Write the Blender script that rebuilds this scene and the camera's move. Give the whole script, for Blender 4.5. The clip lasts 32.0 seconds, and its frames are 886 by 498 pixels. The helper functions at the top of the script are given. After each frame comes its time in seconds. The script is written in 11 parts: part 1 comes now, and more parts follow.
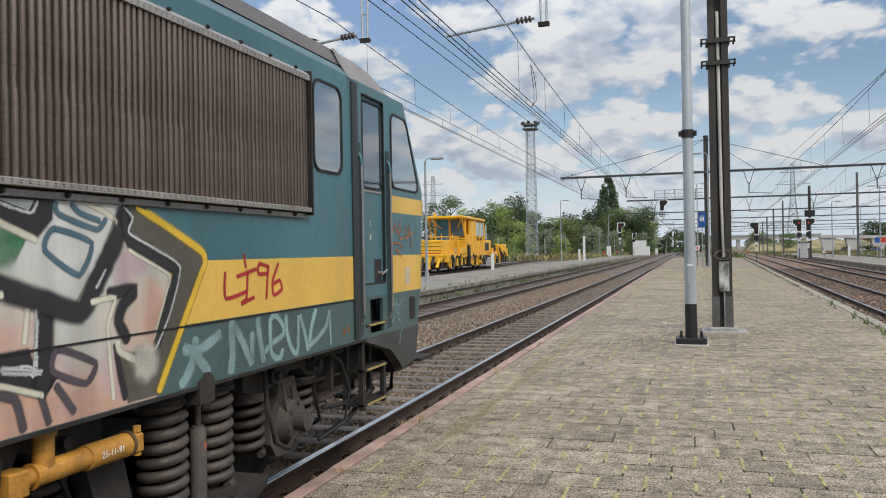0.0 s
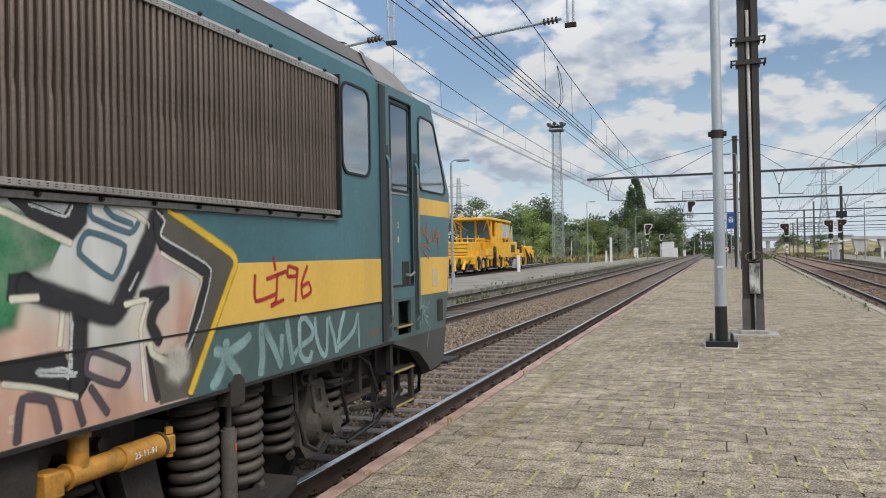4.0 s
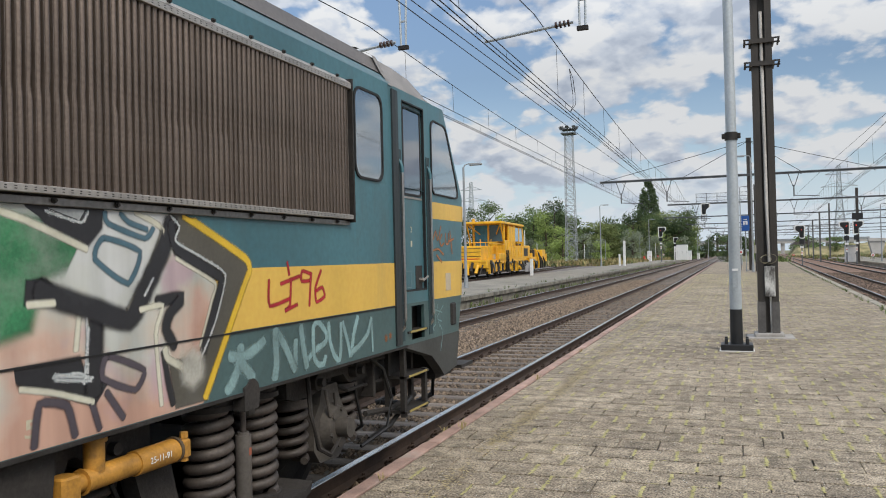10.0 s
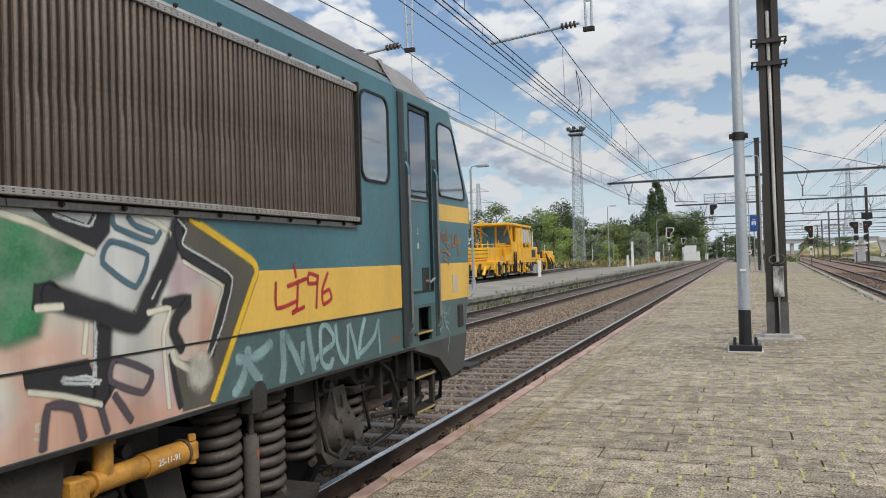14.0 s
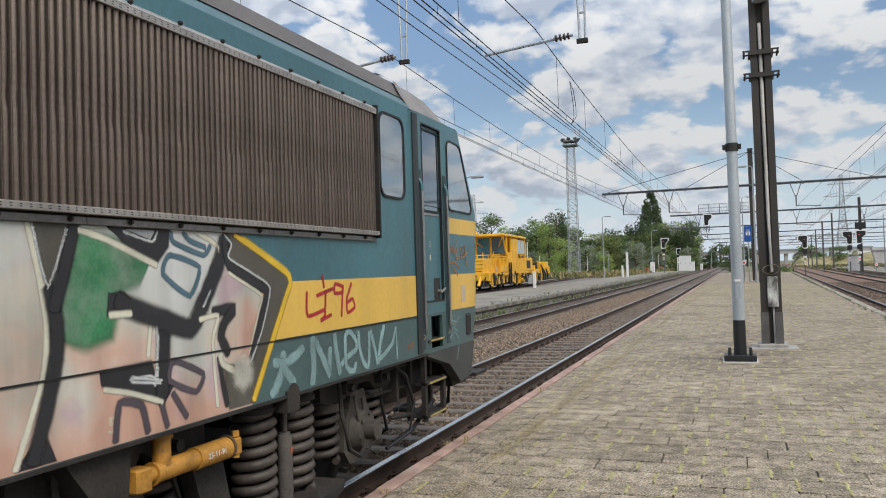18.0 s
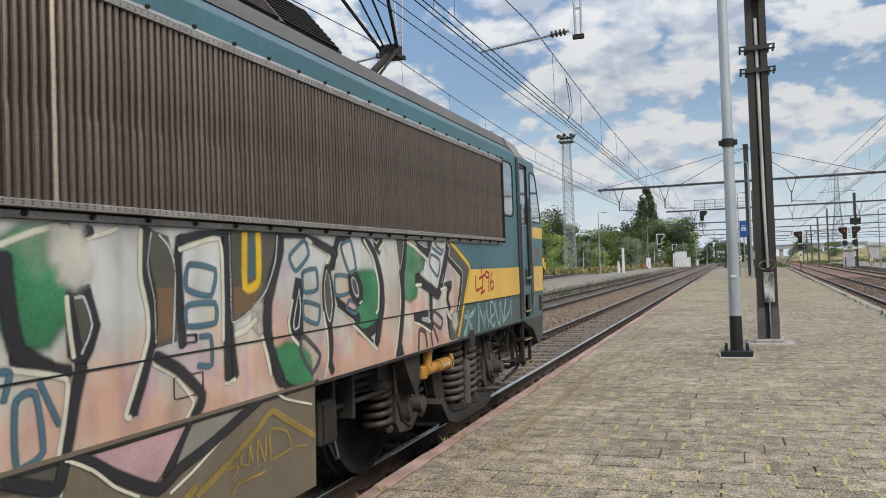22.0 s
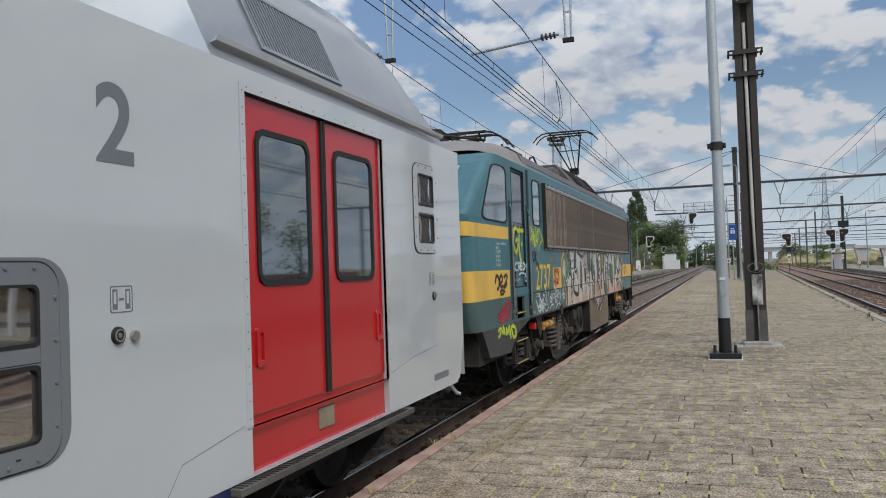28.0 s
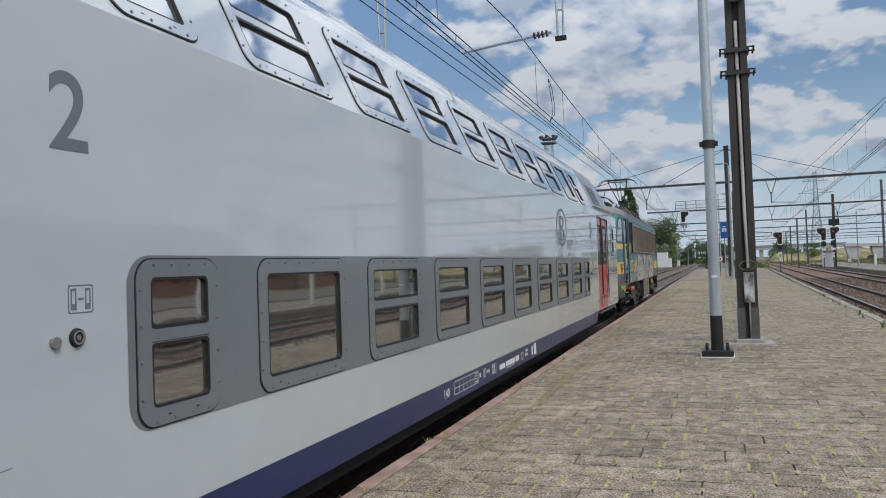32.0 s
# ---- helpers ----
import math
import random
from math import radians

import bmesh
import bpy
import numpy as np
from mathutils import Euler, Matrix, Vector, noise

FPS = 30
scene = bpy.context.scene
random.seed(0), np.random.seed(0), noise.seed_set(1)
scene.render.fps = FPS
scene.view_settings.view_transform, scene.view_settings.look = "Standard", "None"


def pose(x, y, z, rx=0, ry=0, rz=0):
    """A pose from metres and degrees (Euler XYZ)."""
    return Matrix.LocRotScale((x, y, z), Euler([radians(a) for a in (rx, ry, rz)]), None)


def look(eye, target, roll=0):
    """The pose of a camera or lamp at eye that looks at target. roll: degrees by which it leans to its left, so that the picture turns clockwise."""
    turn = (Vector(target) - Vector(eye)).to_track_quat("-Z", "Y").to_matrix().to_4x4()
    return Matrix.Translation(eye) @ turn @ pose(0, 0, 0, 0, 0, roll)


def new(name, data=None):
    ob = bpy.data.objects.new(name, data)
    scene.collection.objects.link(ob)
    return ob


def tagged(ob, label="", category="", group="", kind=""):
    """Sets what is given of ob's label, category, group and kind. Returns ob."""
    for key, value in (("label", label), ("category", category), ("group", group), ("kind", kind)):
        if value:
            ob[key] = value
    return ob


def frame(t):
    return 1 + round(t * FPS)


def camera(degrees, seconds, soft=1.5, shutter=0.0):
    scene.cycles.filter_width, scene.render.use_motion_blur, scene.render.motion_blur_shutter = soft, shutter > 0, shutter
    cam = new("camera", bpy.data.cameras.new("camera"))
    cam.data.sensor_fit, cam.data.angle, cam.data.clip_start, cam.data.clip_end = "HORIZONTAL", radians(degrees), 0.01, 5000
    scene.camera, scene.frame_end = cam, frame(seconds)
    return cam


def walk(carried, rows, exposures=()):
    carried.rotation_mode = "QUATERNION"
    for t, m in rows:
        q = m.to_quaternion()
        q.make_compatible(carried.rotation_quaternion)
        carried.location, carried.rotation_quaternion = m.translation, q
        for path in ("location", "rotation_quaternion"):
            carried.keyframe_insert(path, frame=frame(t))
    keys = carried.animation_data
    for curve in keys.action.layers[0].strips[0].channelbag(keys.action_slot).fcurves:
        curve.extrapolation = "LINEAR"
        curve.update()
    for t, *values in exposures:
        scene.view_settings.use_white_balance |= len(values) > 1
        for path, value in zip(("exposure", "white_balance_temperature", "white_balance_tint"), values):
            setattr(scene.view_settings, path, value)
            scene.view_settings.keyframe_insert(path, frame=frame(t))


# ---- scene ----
cam = camera(58.498, 32.0, 1.0)
PATH = [
    (0, pose(0.019, -0.007, 1.496, 90.171, 1.040, 17.366)),
    (0.5, pose(0.019, -0.007, 1.501, 90.548, 1.129, 17.859)),
    (1, pose(0.015, -0.005, 1.499, 90.472, 0.978, 18.184)),
    (1.5, pose(0.009, -0.005, 1.499, 90.362, 0.889, 18.467)),
    (2, pose(0.005, -0.002, 1.499, 90.401, 1.024, 18.682)),
    (2.5, pose(0.002, -0.003, 1.500, 90.437, 1.214, 18.693)),
    (3, pose(0.000, -0.005, 1.503, 90.455, 1.227, 18.836)),
    (3.5, pose(-0.001, -0.002, 1.501, 90.338, 1.205, 19.043)),
    (5.5, pose(-0.005, -0.000, 1.499, 90.445, 1.132, 19.835)),
    (6, pose(-0.010, 0.010, 1.503, 90.382, 1.473, 20.058)),
    (6.5, pose(-0.003, -0.004, 1.503, 90.586, 1.577, 19.879)),
    (7, pose(-0.002, -0.006, 1.504, 90.975, 1.639, 19.905)),
    (7.5, pose(0.003, -0.006, 1.506, 91.265, 1.619, 20.041)),
    (8, pose(-0.001, 0.000, 1.504, 91.178, 1.542, 20.043)),
    (8.5, pose(-0.002, -0.000, 1.501, 90.888, 1.577, 20.048)),
    (9, pose(0.001, -0.001, 1.497, 90.653, 1.510, 20.004)),
    (9.5, pose(-0.002, -0.000, 1.499, 90.590, 1.378, 20.075)),
    (10, pose(-0.005, -0.000, 1.500, 90.649, 1.366, 20.153)),
    (10.5, pose(-0.008, 0.010, 1.497, 90.638, 1.382, 20.245)),
    (11, pose(-0.006, 0.000, 1.500, 90.600, 1.340, 20.375)),
    (11.5, pose(-0.003, 0.002, 1.502, 90.673, 1.317, 20.530)),
    (12, pose(-0.006, 0.003, 1.496, 90.700, 1.281, 20.507)),
    (12.5, pose(-0.004, 0.003, 1.498, 90.687, 1.420, 20.622)),
    (13, pose(-0.000, 0.000, 1.500, 90.688, 1.601, 20.670)),
    (13.5, pose(0.004, -0.001, 1.496, 90.768, 1.682, 20.728)),
    (14, pose(0.004, -0.001, 1.499, 90.802, 1.660, 20.710)),
    (14.5, pose(0.000, 0.004, 1.498, 90.850, 1.540, 20.656)),
    (16.5, pose(0.003, 0.008, 1.499, 91.095, 1.240, 20.469)),
    (17, pose(0.004, -0.007, 1.501, 91.189, 1.231, 20.445)),
    (17.5, pose(0.006, -0.013, 1.501, 91.509, 1.702, 20.520)),
    (18, pose(0.009, -0.004, 1.503, 91.589, 1.836, 20.360)),
    (18.5, pose(0.003, -0.011, 1.505, 91.644, 1.715, 20.129)),
    (19, pose(0.005, -0.012, 1.508, 91.712, 1.992, 20.268)),
    (19.5, pose(0.002, -0.012, 1.509, 91.718, 1.951, 20.259)),
    (20, pose(-0.001, -0.005, 1.504, 91.716, 1.838, 20.032)),
    (20.5, pose(-0.000, 0.006, 1.501, 91.627, 2.089, 19.666)),
    (21, pose(0.003, 0.011, 1.504, 91.497, 2.290, 19.450)),
    (21.5, pose(-0.002, 0.007, 1.504, 91.428, 2.226, 19.612)),
    (22, pose(-0.002, 0.004, 1.502, 91.324, 1.997, 20.081)),
    (22.5, pose(0.000, 0.012, 1.502, 91.304, 1.890, 20.190)),
    (23, pose(-0.000, -0.000, 1.499, 91.378, 1.817, 20.013)),
    (23.5, pose(-0.003, -0.000, 1.502, 91.418, 1.813, 19.790)),
    (24, pose(-0.004, 0.003, 1.505, 91.387, 1.905, 19.409)),
    (24.5, pose(-0.001, -0.011, 1.505, 91.503, 1.922, 19.249)),
    (25, pose(-0.003, -0.015, 1.505, 91.712, 1.928, 19.679)),
    (25.5, pose(-0.002, 0.004, 1.503, 91.809, 1.790, 20.106)),
    (27.5, pose(0.008, -0.011, 1.502, 91.635, 1.860, 19.551)),
    (28, pose(0.007, -0.009, 1.504, 91.466, 1.965, 19.387)),
    (28.5, pose(0.007, 0.004, 1.501, 91.315, 1.896, 19.174)),
    (29, pose(-0.001, -0.003, 1.499, 91.203, 1.849, 18.938)),
    (29.5, pose(-0.002, 0.012, 1.495, 91.058, 1.904, 18.651)),
    (30, pose(-0.003, 0.001, 1.500, 90.992, 1.947, 18.528)),
    (30.5, pose(-0.004, 0.006, 1.500, 91.014, 1.857, 18.637)),
    (31, pose(0.001, -0.011, 1.502, 91.127, 1.999, 18.801)),
    (31.5, pose(0.006, -0.013, 1.504, 91.253, 2.050, 18.890)),
    (32, pose(-0.000, 0.002, 1.497, 91.350, 2.045, 18.845)),
]
# the sun goes behind thicker cloud while the coach runs in: the phone darkens and cools its picture
walk(cam, PATH, [(0, 0.0, 6500, 10), (25.0, 0.0, 6500, 10), (28.0, -0.25, 6300, 10), (29.5, -0.29, 6100, 10), (32.0, -0.29, 6100, 10)])

# ---- daylight: bright broken cloud, soft high sun ----
SUN_EL, SUN_AZ = 46.0, 128.0
world = bpy.data.worlds.new("sky")
scene.world = world
world.use_nodes = True


def sky_nodes():
    nt = world.node_tree
    n, l = nt.nodes, nt.links
    n.clear()
    out = n.new("ShaderNodeOutputWorld")
    bg = n.new("ShaderNodeBackground")
    sky = n.new("ShaderNodeTexSky")
    sky.sky_type = "NISHITA"
    sky.sun_disc = False
    sky.sun_elevation, sky.sun_rotation = radians(SUN_EL), radians(SUN_AZ)
    sky.air_density, sky.dust_density, sky.ozone_density = 1.0, 0.6, 1.0
    co = n.new("ShaderNodeTexCoord")
    sep = n.new("ShaderNodeSeparateXYZ")
    l.new(co.outputs["Generated"], sep.inputs[0])
    # the cloud sheet is level: its pattern crowds together towards the horizon
    up = n.new("ShaderNodeMath"); up.operation = "ADD"; up.inputs[1].default_value = 0.42
    ab = n.new("ShaderNodeMath"); ab.operation = "ABSOLUTE"
    l.new(sep.outputs["Z"], ab.inputs[0]); l.new(ab.outputs[0], up.inputs[0])
    inv = n.new("ShaderNodeMath"); inv.operation = "DIVIDE"; inv.inputs[0].default_value = 1.0
    l.new(up.outputs[0], inv.inputs[1])
    flat = n.new("ShaderNodeVectorMath"); flat.operation = "SCALE"
    l.new(co.outputs["Generated"], flat.inputs[0]); l.new(inv.outputs[0], flat.inputs["Scale"])

    def cloud(grow, scale, detail, rough):
        m = n.new("ShaderNodeVectorMath"); m.operation = "MULTIPLY_ADD"
        m.inputs[1].default_value, m.inputs[2].default_value = (grow, grow, 0.0), (3.7, 1.3, 0.4)
        l.new(flat.outputs[0], m.inputs[0])
        t = n.new("ShaderNodeTexNoise")
        t.inputs["Scale"].default_value, t.inputs["Detail"].default_value, t.inputs["Roughness"].default_value = scale, detail, rough
        t.inputs["Distortion"].default_value = 0.15
        l.new(m.outputs[0], t.inputs["Vector"])
        return t

    def math2(op, a, b):
        k = n.new("ShaderNodeMath"); k.operation = op
        for q, v in enumerate((a, b)):
            if isinstance(v, float):
                k.inputs[q].default_value = v
            else:
                l.new(v, k.inputs[q])
        return k.outputs[0]
    def puffs(grow):
        """Rounded heads that crowd along the edges of the banks."""
        m = n.new("ShaderNodeVectorMath"); m.operation = "MULTIPLY_ADD"
        m.inputs[1].default_value, m.inputs[2].default_value = (grow, grow, grow), (3.7, 1.3, 0.4)
        l.new(flat.outputs[0], m.inputs[0])
        bend = n.new("ShaderNodeTexNoise")
        bend.inputs["Scale"].default_value, bend.inputs["Detail"].default_value = 9.0, 5
        l.new(m.outputs[0], bend.inputs["Vector"])
        w = n.new("ShaderNodeVectorMath"); w.operation = "MULTIPLY_ADD"
        w.inputs[1].default_value = (0.16, 0.16, 0.16)
        l.new(bend.outputs["Color"], w.inputs[0]); l.new(m.outputs[0], w.inputs[2])
        v = n.new("ShaderNodeTexVoronoi")
        v.feature, v.inputs["Scale"].default_value = "SMOOTH_F1", 7.5
        v.inputs["Detail"].default_value, v.inputs["Roughness"].default_value, v.inputs["Smoothness"].default_value = 2.0, 0.5, 0.35
        l.new(w.outputs[0], v.inputs["Vector"])
        return math2("MULTIPLY", math2("SUBTRACT", 0.75, v.outputs["Distance"]), 0.20)

    def bank(grow):
        return math2("ADD", math2("ADD", math2("MULTIPLY", cloud(grow, 1.3, 2, 0.5).outputs["Fac"], 0.5), math2("MULTIPLY", cloud(grow, 4.0, 12, 0.56).outputs["Fac"], 0.5)), puffs(grow))
    here, above = bank(1.0), bank(0.968)
    ramp = n.new("ShaderNodeMapRange"); ramp.interpolation_type = "SMOOTHSTEP"
    ramp.inputs["From Min"].default_value, ramp.inputs["From Max"].default_value = 0.382, 0.450
    l.new(here, ramp.inputs["Value"])
    # the lit crowns are warm white, thick undersides grey
    lit = math2("ADD", math2("MULTIPLY", math2("SUBTRACT", here, above), 5.5), math2("MULTIPLY", here, -1.9))
    tone = n.new("ShaderNodeValToRGB")
    tone.color_ramp.elements[0].position, tone.color_ramp.elements[0].color = 0.20, (3.6, 4.1, 4.95, 1)
    tone.color_ramp.elements[1].position, tone.color_ramp.elements[1].color = 0.80, (6.55, 6.7, 6.85, 1)
    e = tone.color_ramp.elements.new(0.5); e.color = (4.95, 5.4, 6.1, 1)
    l.new(math2("ADD", lit, 1.50), tone.inputs[0])
    # thin haze pales the lowest sky
    hz = n.new("ShaderNodeMapRange")
    hz.inputs["From Min"].default_value, hz.inputs["From Max"].default_value = 0.0, 0.20
    hz.inputs["To Min"].default_value, hz.inputs["To Max"].default_value = 0.75, 0.0
    l.new(sep.outputs["Z"], hz.inputs["Value"])
    pale = n.new("ShaderNodeMixRGB"); pale.inputs[2].default_value = (4.9, 6.0, 7.2, 1)
    l.new(hz.outputs[0], pale.inputs[0]); l.new(sky.outputs[0], pale.inputs[1])
    mix = n.new("ShaderNodeMixRGB")
    l.new(ramp.outputs[0], mix.inputs[0]); l.new(pale.outputs[0], mix.inputs[1]); l.new(tone.outputs[0], mix.inputs[2])
    pale2 = n.new("ShaderNodeMixRGB"); pale2.inputs[2].default_value = (5.8, 6.7, 7.5, 1)
    hz2 = n.new("ShaderNodeMapRange")
    hz2.inputs["From Min"].default_value, hz2.inputs["From Max"].default_value = 0.0, 0.11
    hz2.inputs["To Min"].default_value, hz2.inputs["To Max"].default_value = 0.9, 0.0
    l.new(sep.outputs["Z"], hz2.inputs["Value"]); l.new(hz2.outputs[0], pale2.inputs[0]); l.new(mix.outputs[0], pale2.inputs[1])
    # clouded sky: the vault grows brighter towards the zenith
    zen = n.new("ShaderNodeMapRange")
    zen.inputs["From Min"].default_value, zen.inputs["From Max"].default_value = 0.22, 1.0
    zen.inputs["To Min"].default_value, zen.inputs["To Max"].default_value = 1.0, 3.0
    l.new(sep.outputs["Z"], zen.inputs["Value"])
    vs = n.new("ShaderNodeVectorMath"); vs.operation = "SCALE"
    l.new(pale2.outputs[0], vs.inputs[0]); l.new(zen.outputs[0], vs.inputs["Scale"])
    l.new(vs.outputs[0], bg.inputs[0])
    bg.inputs[1].default_value = 0.105
    l.new(bg.outputs[0], out.inputs[0])


sky_nodes()
sun = new("sun", bpy.data.lights.new("sun", "SUN"))
sun.data.energy, sun.data.angle, sun.data.color = 2.3, radians(25), (1.0, 0.92, 0.80)
_a, _e = radians(SUN_AZ), radians(SUN_EL)
sun.matrix_world = look((0, 0, 40), Vector((0, 0, 40)) - Vector((math.sin(_a) * math.cos(_e), math.cos(_a) * math.cos(_e), math.sin(_e))))
scene.view_settings.exposure = 0.0

# ---- materials ----
MATS = {}


def mat(name, color, rough=0.6, metal=0.0, vary=0.25, scale=6.0, fine=60.0, bump=0.15, tint=None, emit=0.0, spec=0.5, coat=0.0, streak=None, rnd=0.0, dirt=None):
    """A surface with a coarse and a fine layer of variation in colour and relief, in object space."""
    if name in MATS:
        return MATS[name]
    m = bpy.data.materials.new(name)
    m.use_nodes = True
    nt = m.node_tree
    n, l = nt.nodes, nt.links
    p = n["Principled BSDF"]
    p.inputs["Roughness"].default_value, p.inputs["Metallic"].default_value = rough, metal
    p.inputs["Specular IOR Level"].default_value = spec
    p.inputs["Coat Weight"].default_value = coat
    p.inputs["Coat Roughness"].default_value = 0.08
    if emit:
        p.inputs["Base Color"].default_value = (*color, 1)
        p.inputs["Emission Color"].default_value = (*color, 1)
        p.inputs["Emission Strength"].default_value = emit
        MATS[name] = m
        return m
    co = n.new("ShaderNodeTexCoord")
    mp = n.new("ShaderNodeMapping")
    l.new(co.outputs["Object"], mp.inputs[0])
    if streak:
        mp.inputs["Scale"].default_value = streak
    a = n.new("ShaderNodeTexNoise"); a.inputs["Scale"].default_value, a.inputs["Detail"].default_value = scale, 6
    b = n.new("ShaderNodeTexNoise"); b.inputs["Scale"].default_value, b.inputs["Detail"].default_value = fine, 3
    l.new(mp.outputs[0], a.inputs[0]); l.new(co.outputs["Object"], b.inputs[0])
    dark = tuple(c * (1 - vary) for c in (tint or color))
    lite = tuple(min(1, c * (1 + vary * 0.7)) for c in color)
    r = n.new("ShaderNodeValToRGB")
    r.color_ramp.elements[0].position, r.color_ramp.elements[0].color = 0.32, (*dark, 1)
    r.color_ramp.elements[1].position, r.color_ramp.elements[1].color = 0.68, (*lite, 1)
    l.new(a.outputs["Fac"], r.inputs[0])
    mx = n.new("ShaderNodeMixRGB"); mx.blend_type = "OVERLAY"; mx.inputs[0].default_value = min(0.8, vary * 1.6)
    l.new(r.outputs[0], mx.inputs[1]); l.new(b.outputs["Color"], mx.inputs[2])
    bw = n.new("ShaderNodeRGBToBW"); l.new(b.outputs["Color"], bw.inputs[0]); l.new(bw.outputs[0], mx.inputs[2])
    last = mx.outputs[0]
    if dirt:
        d = n.new("ShaderNodeTexNoise"); d.inputs["Scale"].default_value, d.inputs["Detail"].default_value = dirt[1], 8
        d.inputs["Roughness"].default_value = 0.65
        l.new(mp.outputs[0], d.inputs[0])
        dr = n.new("ShaderNodeMapRange")
        dr.inputs["From Min"].default_value, dr.inputs["From Max"].default_value = dirt[2], dirt[2] + 0.18
        dr.inputs["To Max"].default_value = dirt[3]
        l.new(d.outputs["Fac"], dr.inputs["Value"])
        dm = n.new("ShaderNodeMixRGB"); dm.inputs[2].default_value = (*dirt[0], 1)
        l.new(dr.outputs[0], dm.inputs[0]); l.new(last, dm.inputs[1])
        last = dm.outputs[0]
    if rnd:
        oi = n.new("ShaderNodeObjectInfo")
        mr = n.new("ShaderNodeMapRange"); mr.inputs["To Min"].default_value, mr.inputs["To Max"].default_value = 1 - rnd, 1 + rnd
        l.new(oi.outputs["Random"], mr.inputs["Value"])
        gi = n.new("ShaderNodeNewGeometry")
        mr2 = n.new("ShaderNodeMapRange"); mr2.inputs["To Min"].default_value, mr2.inputs["To Max"].default_value = 1 - rnd, 1 + rnd
        l.new(gi.outputs["Random Per Island"], mr2.inputs["Value"])
        mm = n.new("ShaderNodeMath"); mm.operation = "MULTIPLY"
        l.new(mr.outputs[0], mm.inputs[0]); l.new(mr2.outputs[0], mm.inputs[1])
        vm = n.new("ShaderNodeVectorMath"); vm.operation = "SCALE"
        l.new(last, vm.inputs[0]); l.new(mm.outputs[0], vm.inputs["Scale"])
        last = vm.outputs[0]
    l.new(last, p.inputs["Base Color"])
    rr = n.new("ShaderNodeMapRange")
    rr.inputs["To Min"].default_value, rr.inputs["To Max"].default_value = max(0.02, rough - 0.12 * vary * 2), min(1, rough + 0.2 * vary * 2)
    l.new(a.outputs["Fac"], rr.inputs["Value"]); l.new(rr.outputs[0], p.inputs["Roughness"])
    if bump:
        bp = n.new("ShaderNodeBump"); bp.inputs["Strength"].default_value, bp.inputs["Distance"].default_value = bump, 0.01
        l.new(b.outputs["Fac"], bp.inputs["Height"]); l.new(bp.outputs[0], p.inputs["Normal"])
    MATS[name] = m
    return m


STEEL_DARK = mat("sooty_steel", (0.026, 0.024, 0.022), 0.7, 0.2, 0.5, 5, 40, 0.3, tint=(0.035, 0.028, 0.022))
BOGIE = mat("bogie_grime", (0.033, 0.029, 0.025), 0.8, 0.1, 0.45, 4, 50, 0.35, tint=(0.035, 0.03, 0.027))
SPRING = mat("spring_steel", (0.082, 0.069, 0.060), 0.55, 0.3, 0.35, 8, 80, 0.2)
TEAL = mat("teal_paint", (0.054, 0.152, 0.180), 0.40, 0, 0.20, 1.2, 25, 0.03, streak=(1, 1, 0.25), dirt=((0.062, 0.090, 0.093), 2.2, 0.54, 0.6))
FADED = mat("faded_lower_teal", (0.062, 0.113, 0.113), 0.5, 0, 0.22, 1.6, 30, 0.05, streak=(1, 1, 0.3), dirt=((0.085, 0.085, 0.072), 2.5, 0.52, 0.6))
YELLOW = mat("yellow_paint", (0.70, 0.445, 0.085), 0.45, 0, 0.12, 1.5, 25, 0.03, streak=(1, 1, 0.2), dirt=((0.30, 0.22, 0.10), 1.1, 0.55, 0.65))
ROOF_GREY = mat("roof_grey", (0.098, 0.088, 0.080), 0.62, 0, 0.35, 2.5, 40, 0.1, streak=(1, 0.3, 1), dirt=((0.05, 0.045, 0.04), 1.6, 0.54, 0.6))
CAB_ROOF = mat("cab_roof_grey", (0.21, 0.195, 0.18), 0.6, 0, 0.18, 2, 30, 0.08)
LIGHT_TEAL = mat("cornice_teal", (0.066, 0.140, 0.165), 0.5, 0, 0.25, 2, 30, 0.03, streak=(1, 0.2, 1), dirt=((0.15, 0.18, 0.18), 2.0, 0.56, 0.6))
GRILLE = mat("grille_bronze", (0.165, 0.129, 0.105), 0.34, 0.85, 0.25, 3, 60, 0.06, streak=(1, 1, 0.15), rnd=0.16, dirt=((0.10, 0.08, 0.065), 2.0, 0.54, 0.5))
GRILLE_MID = mat("grille_worn", (0.235, 0.188, 0.148), 0.33, 0.85, 0.25, 3, 60, 0.06, streak=(1, 1, 0.15), rnd=0.16, dirt=((0.13, 0.105, 0.08), 2.0, 0.55, 0.5))
GRILLE_PALE = mat("grille_pale", (0.50, 0.41, 0.315), 0.33, 0.8, 0.25, 3, 60, 0.06, streak=(1, 1, 0.15), rnd=0.16, dirt=((0.18, 0.145, 0.11), 2.0, 0.57, 0.5))
DULL_YELLOW = mat("dull_yellow_edge", (0.36, 0.28, 0.08), 0.6, 0, 0.3, 9, 60, 0.1)
ALU = mat("bare_aluminium", (0.43, 0.40, 0.36), 0.4, 0.75, 0.22, 4, 60, 0.06)
RUBBER = mat("black_rubber", (0.012, 0.012, 0.012), 0.6, 0, 0.2, 10, 60, 0.05)
YEL_DAMPER = mat("ochre_damper", (0.42, 0.205, 0.032), 0.5, 0, 0.3, 9, 60, 0.1, dirt=((0.08, 0.05, 0.03), 8, 0.56, 0.8))
WHITE_PAINT = mat("white_paint", (0.72, 0.72, 0.70), 0.5, 0, 0.1, 5, 50, 0.03)
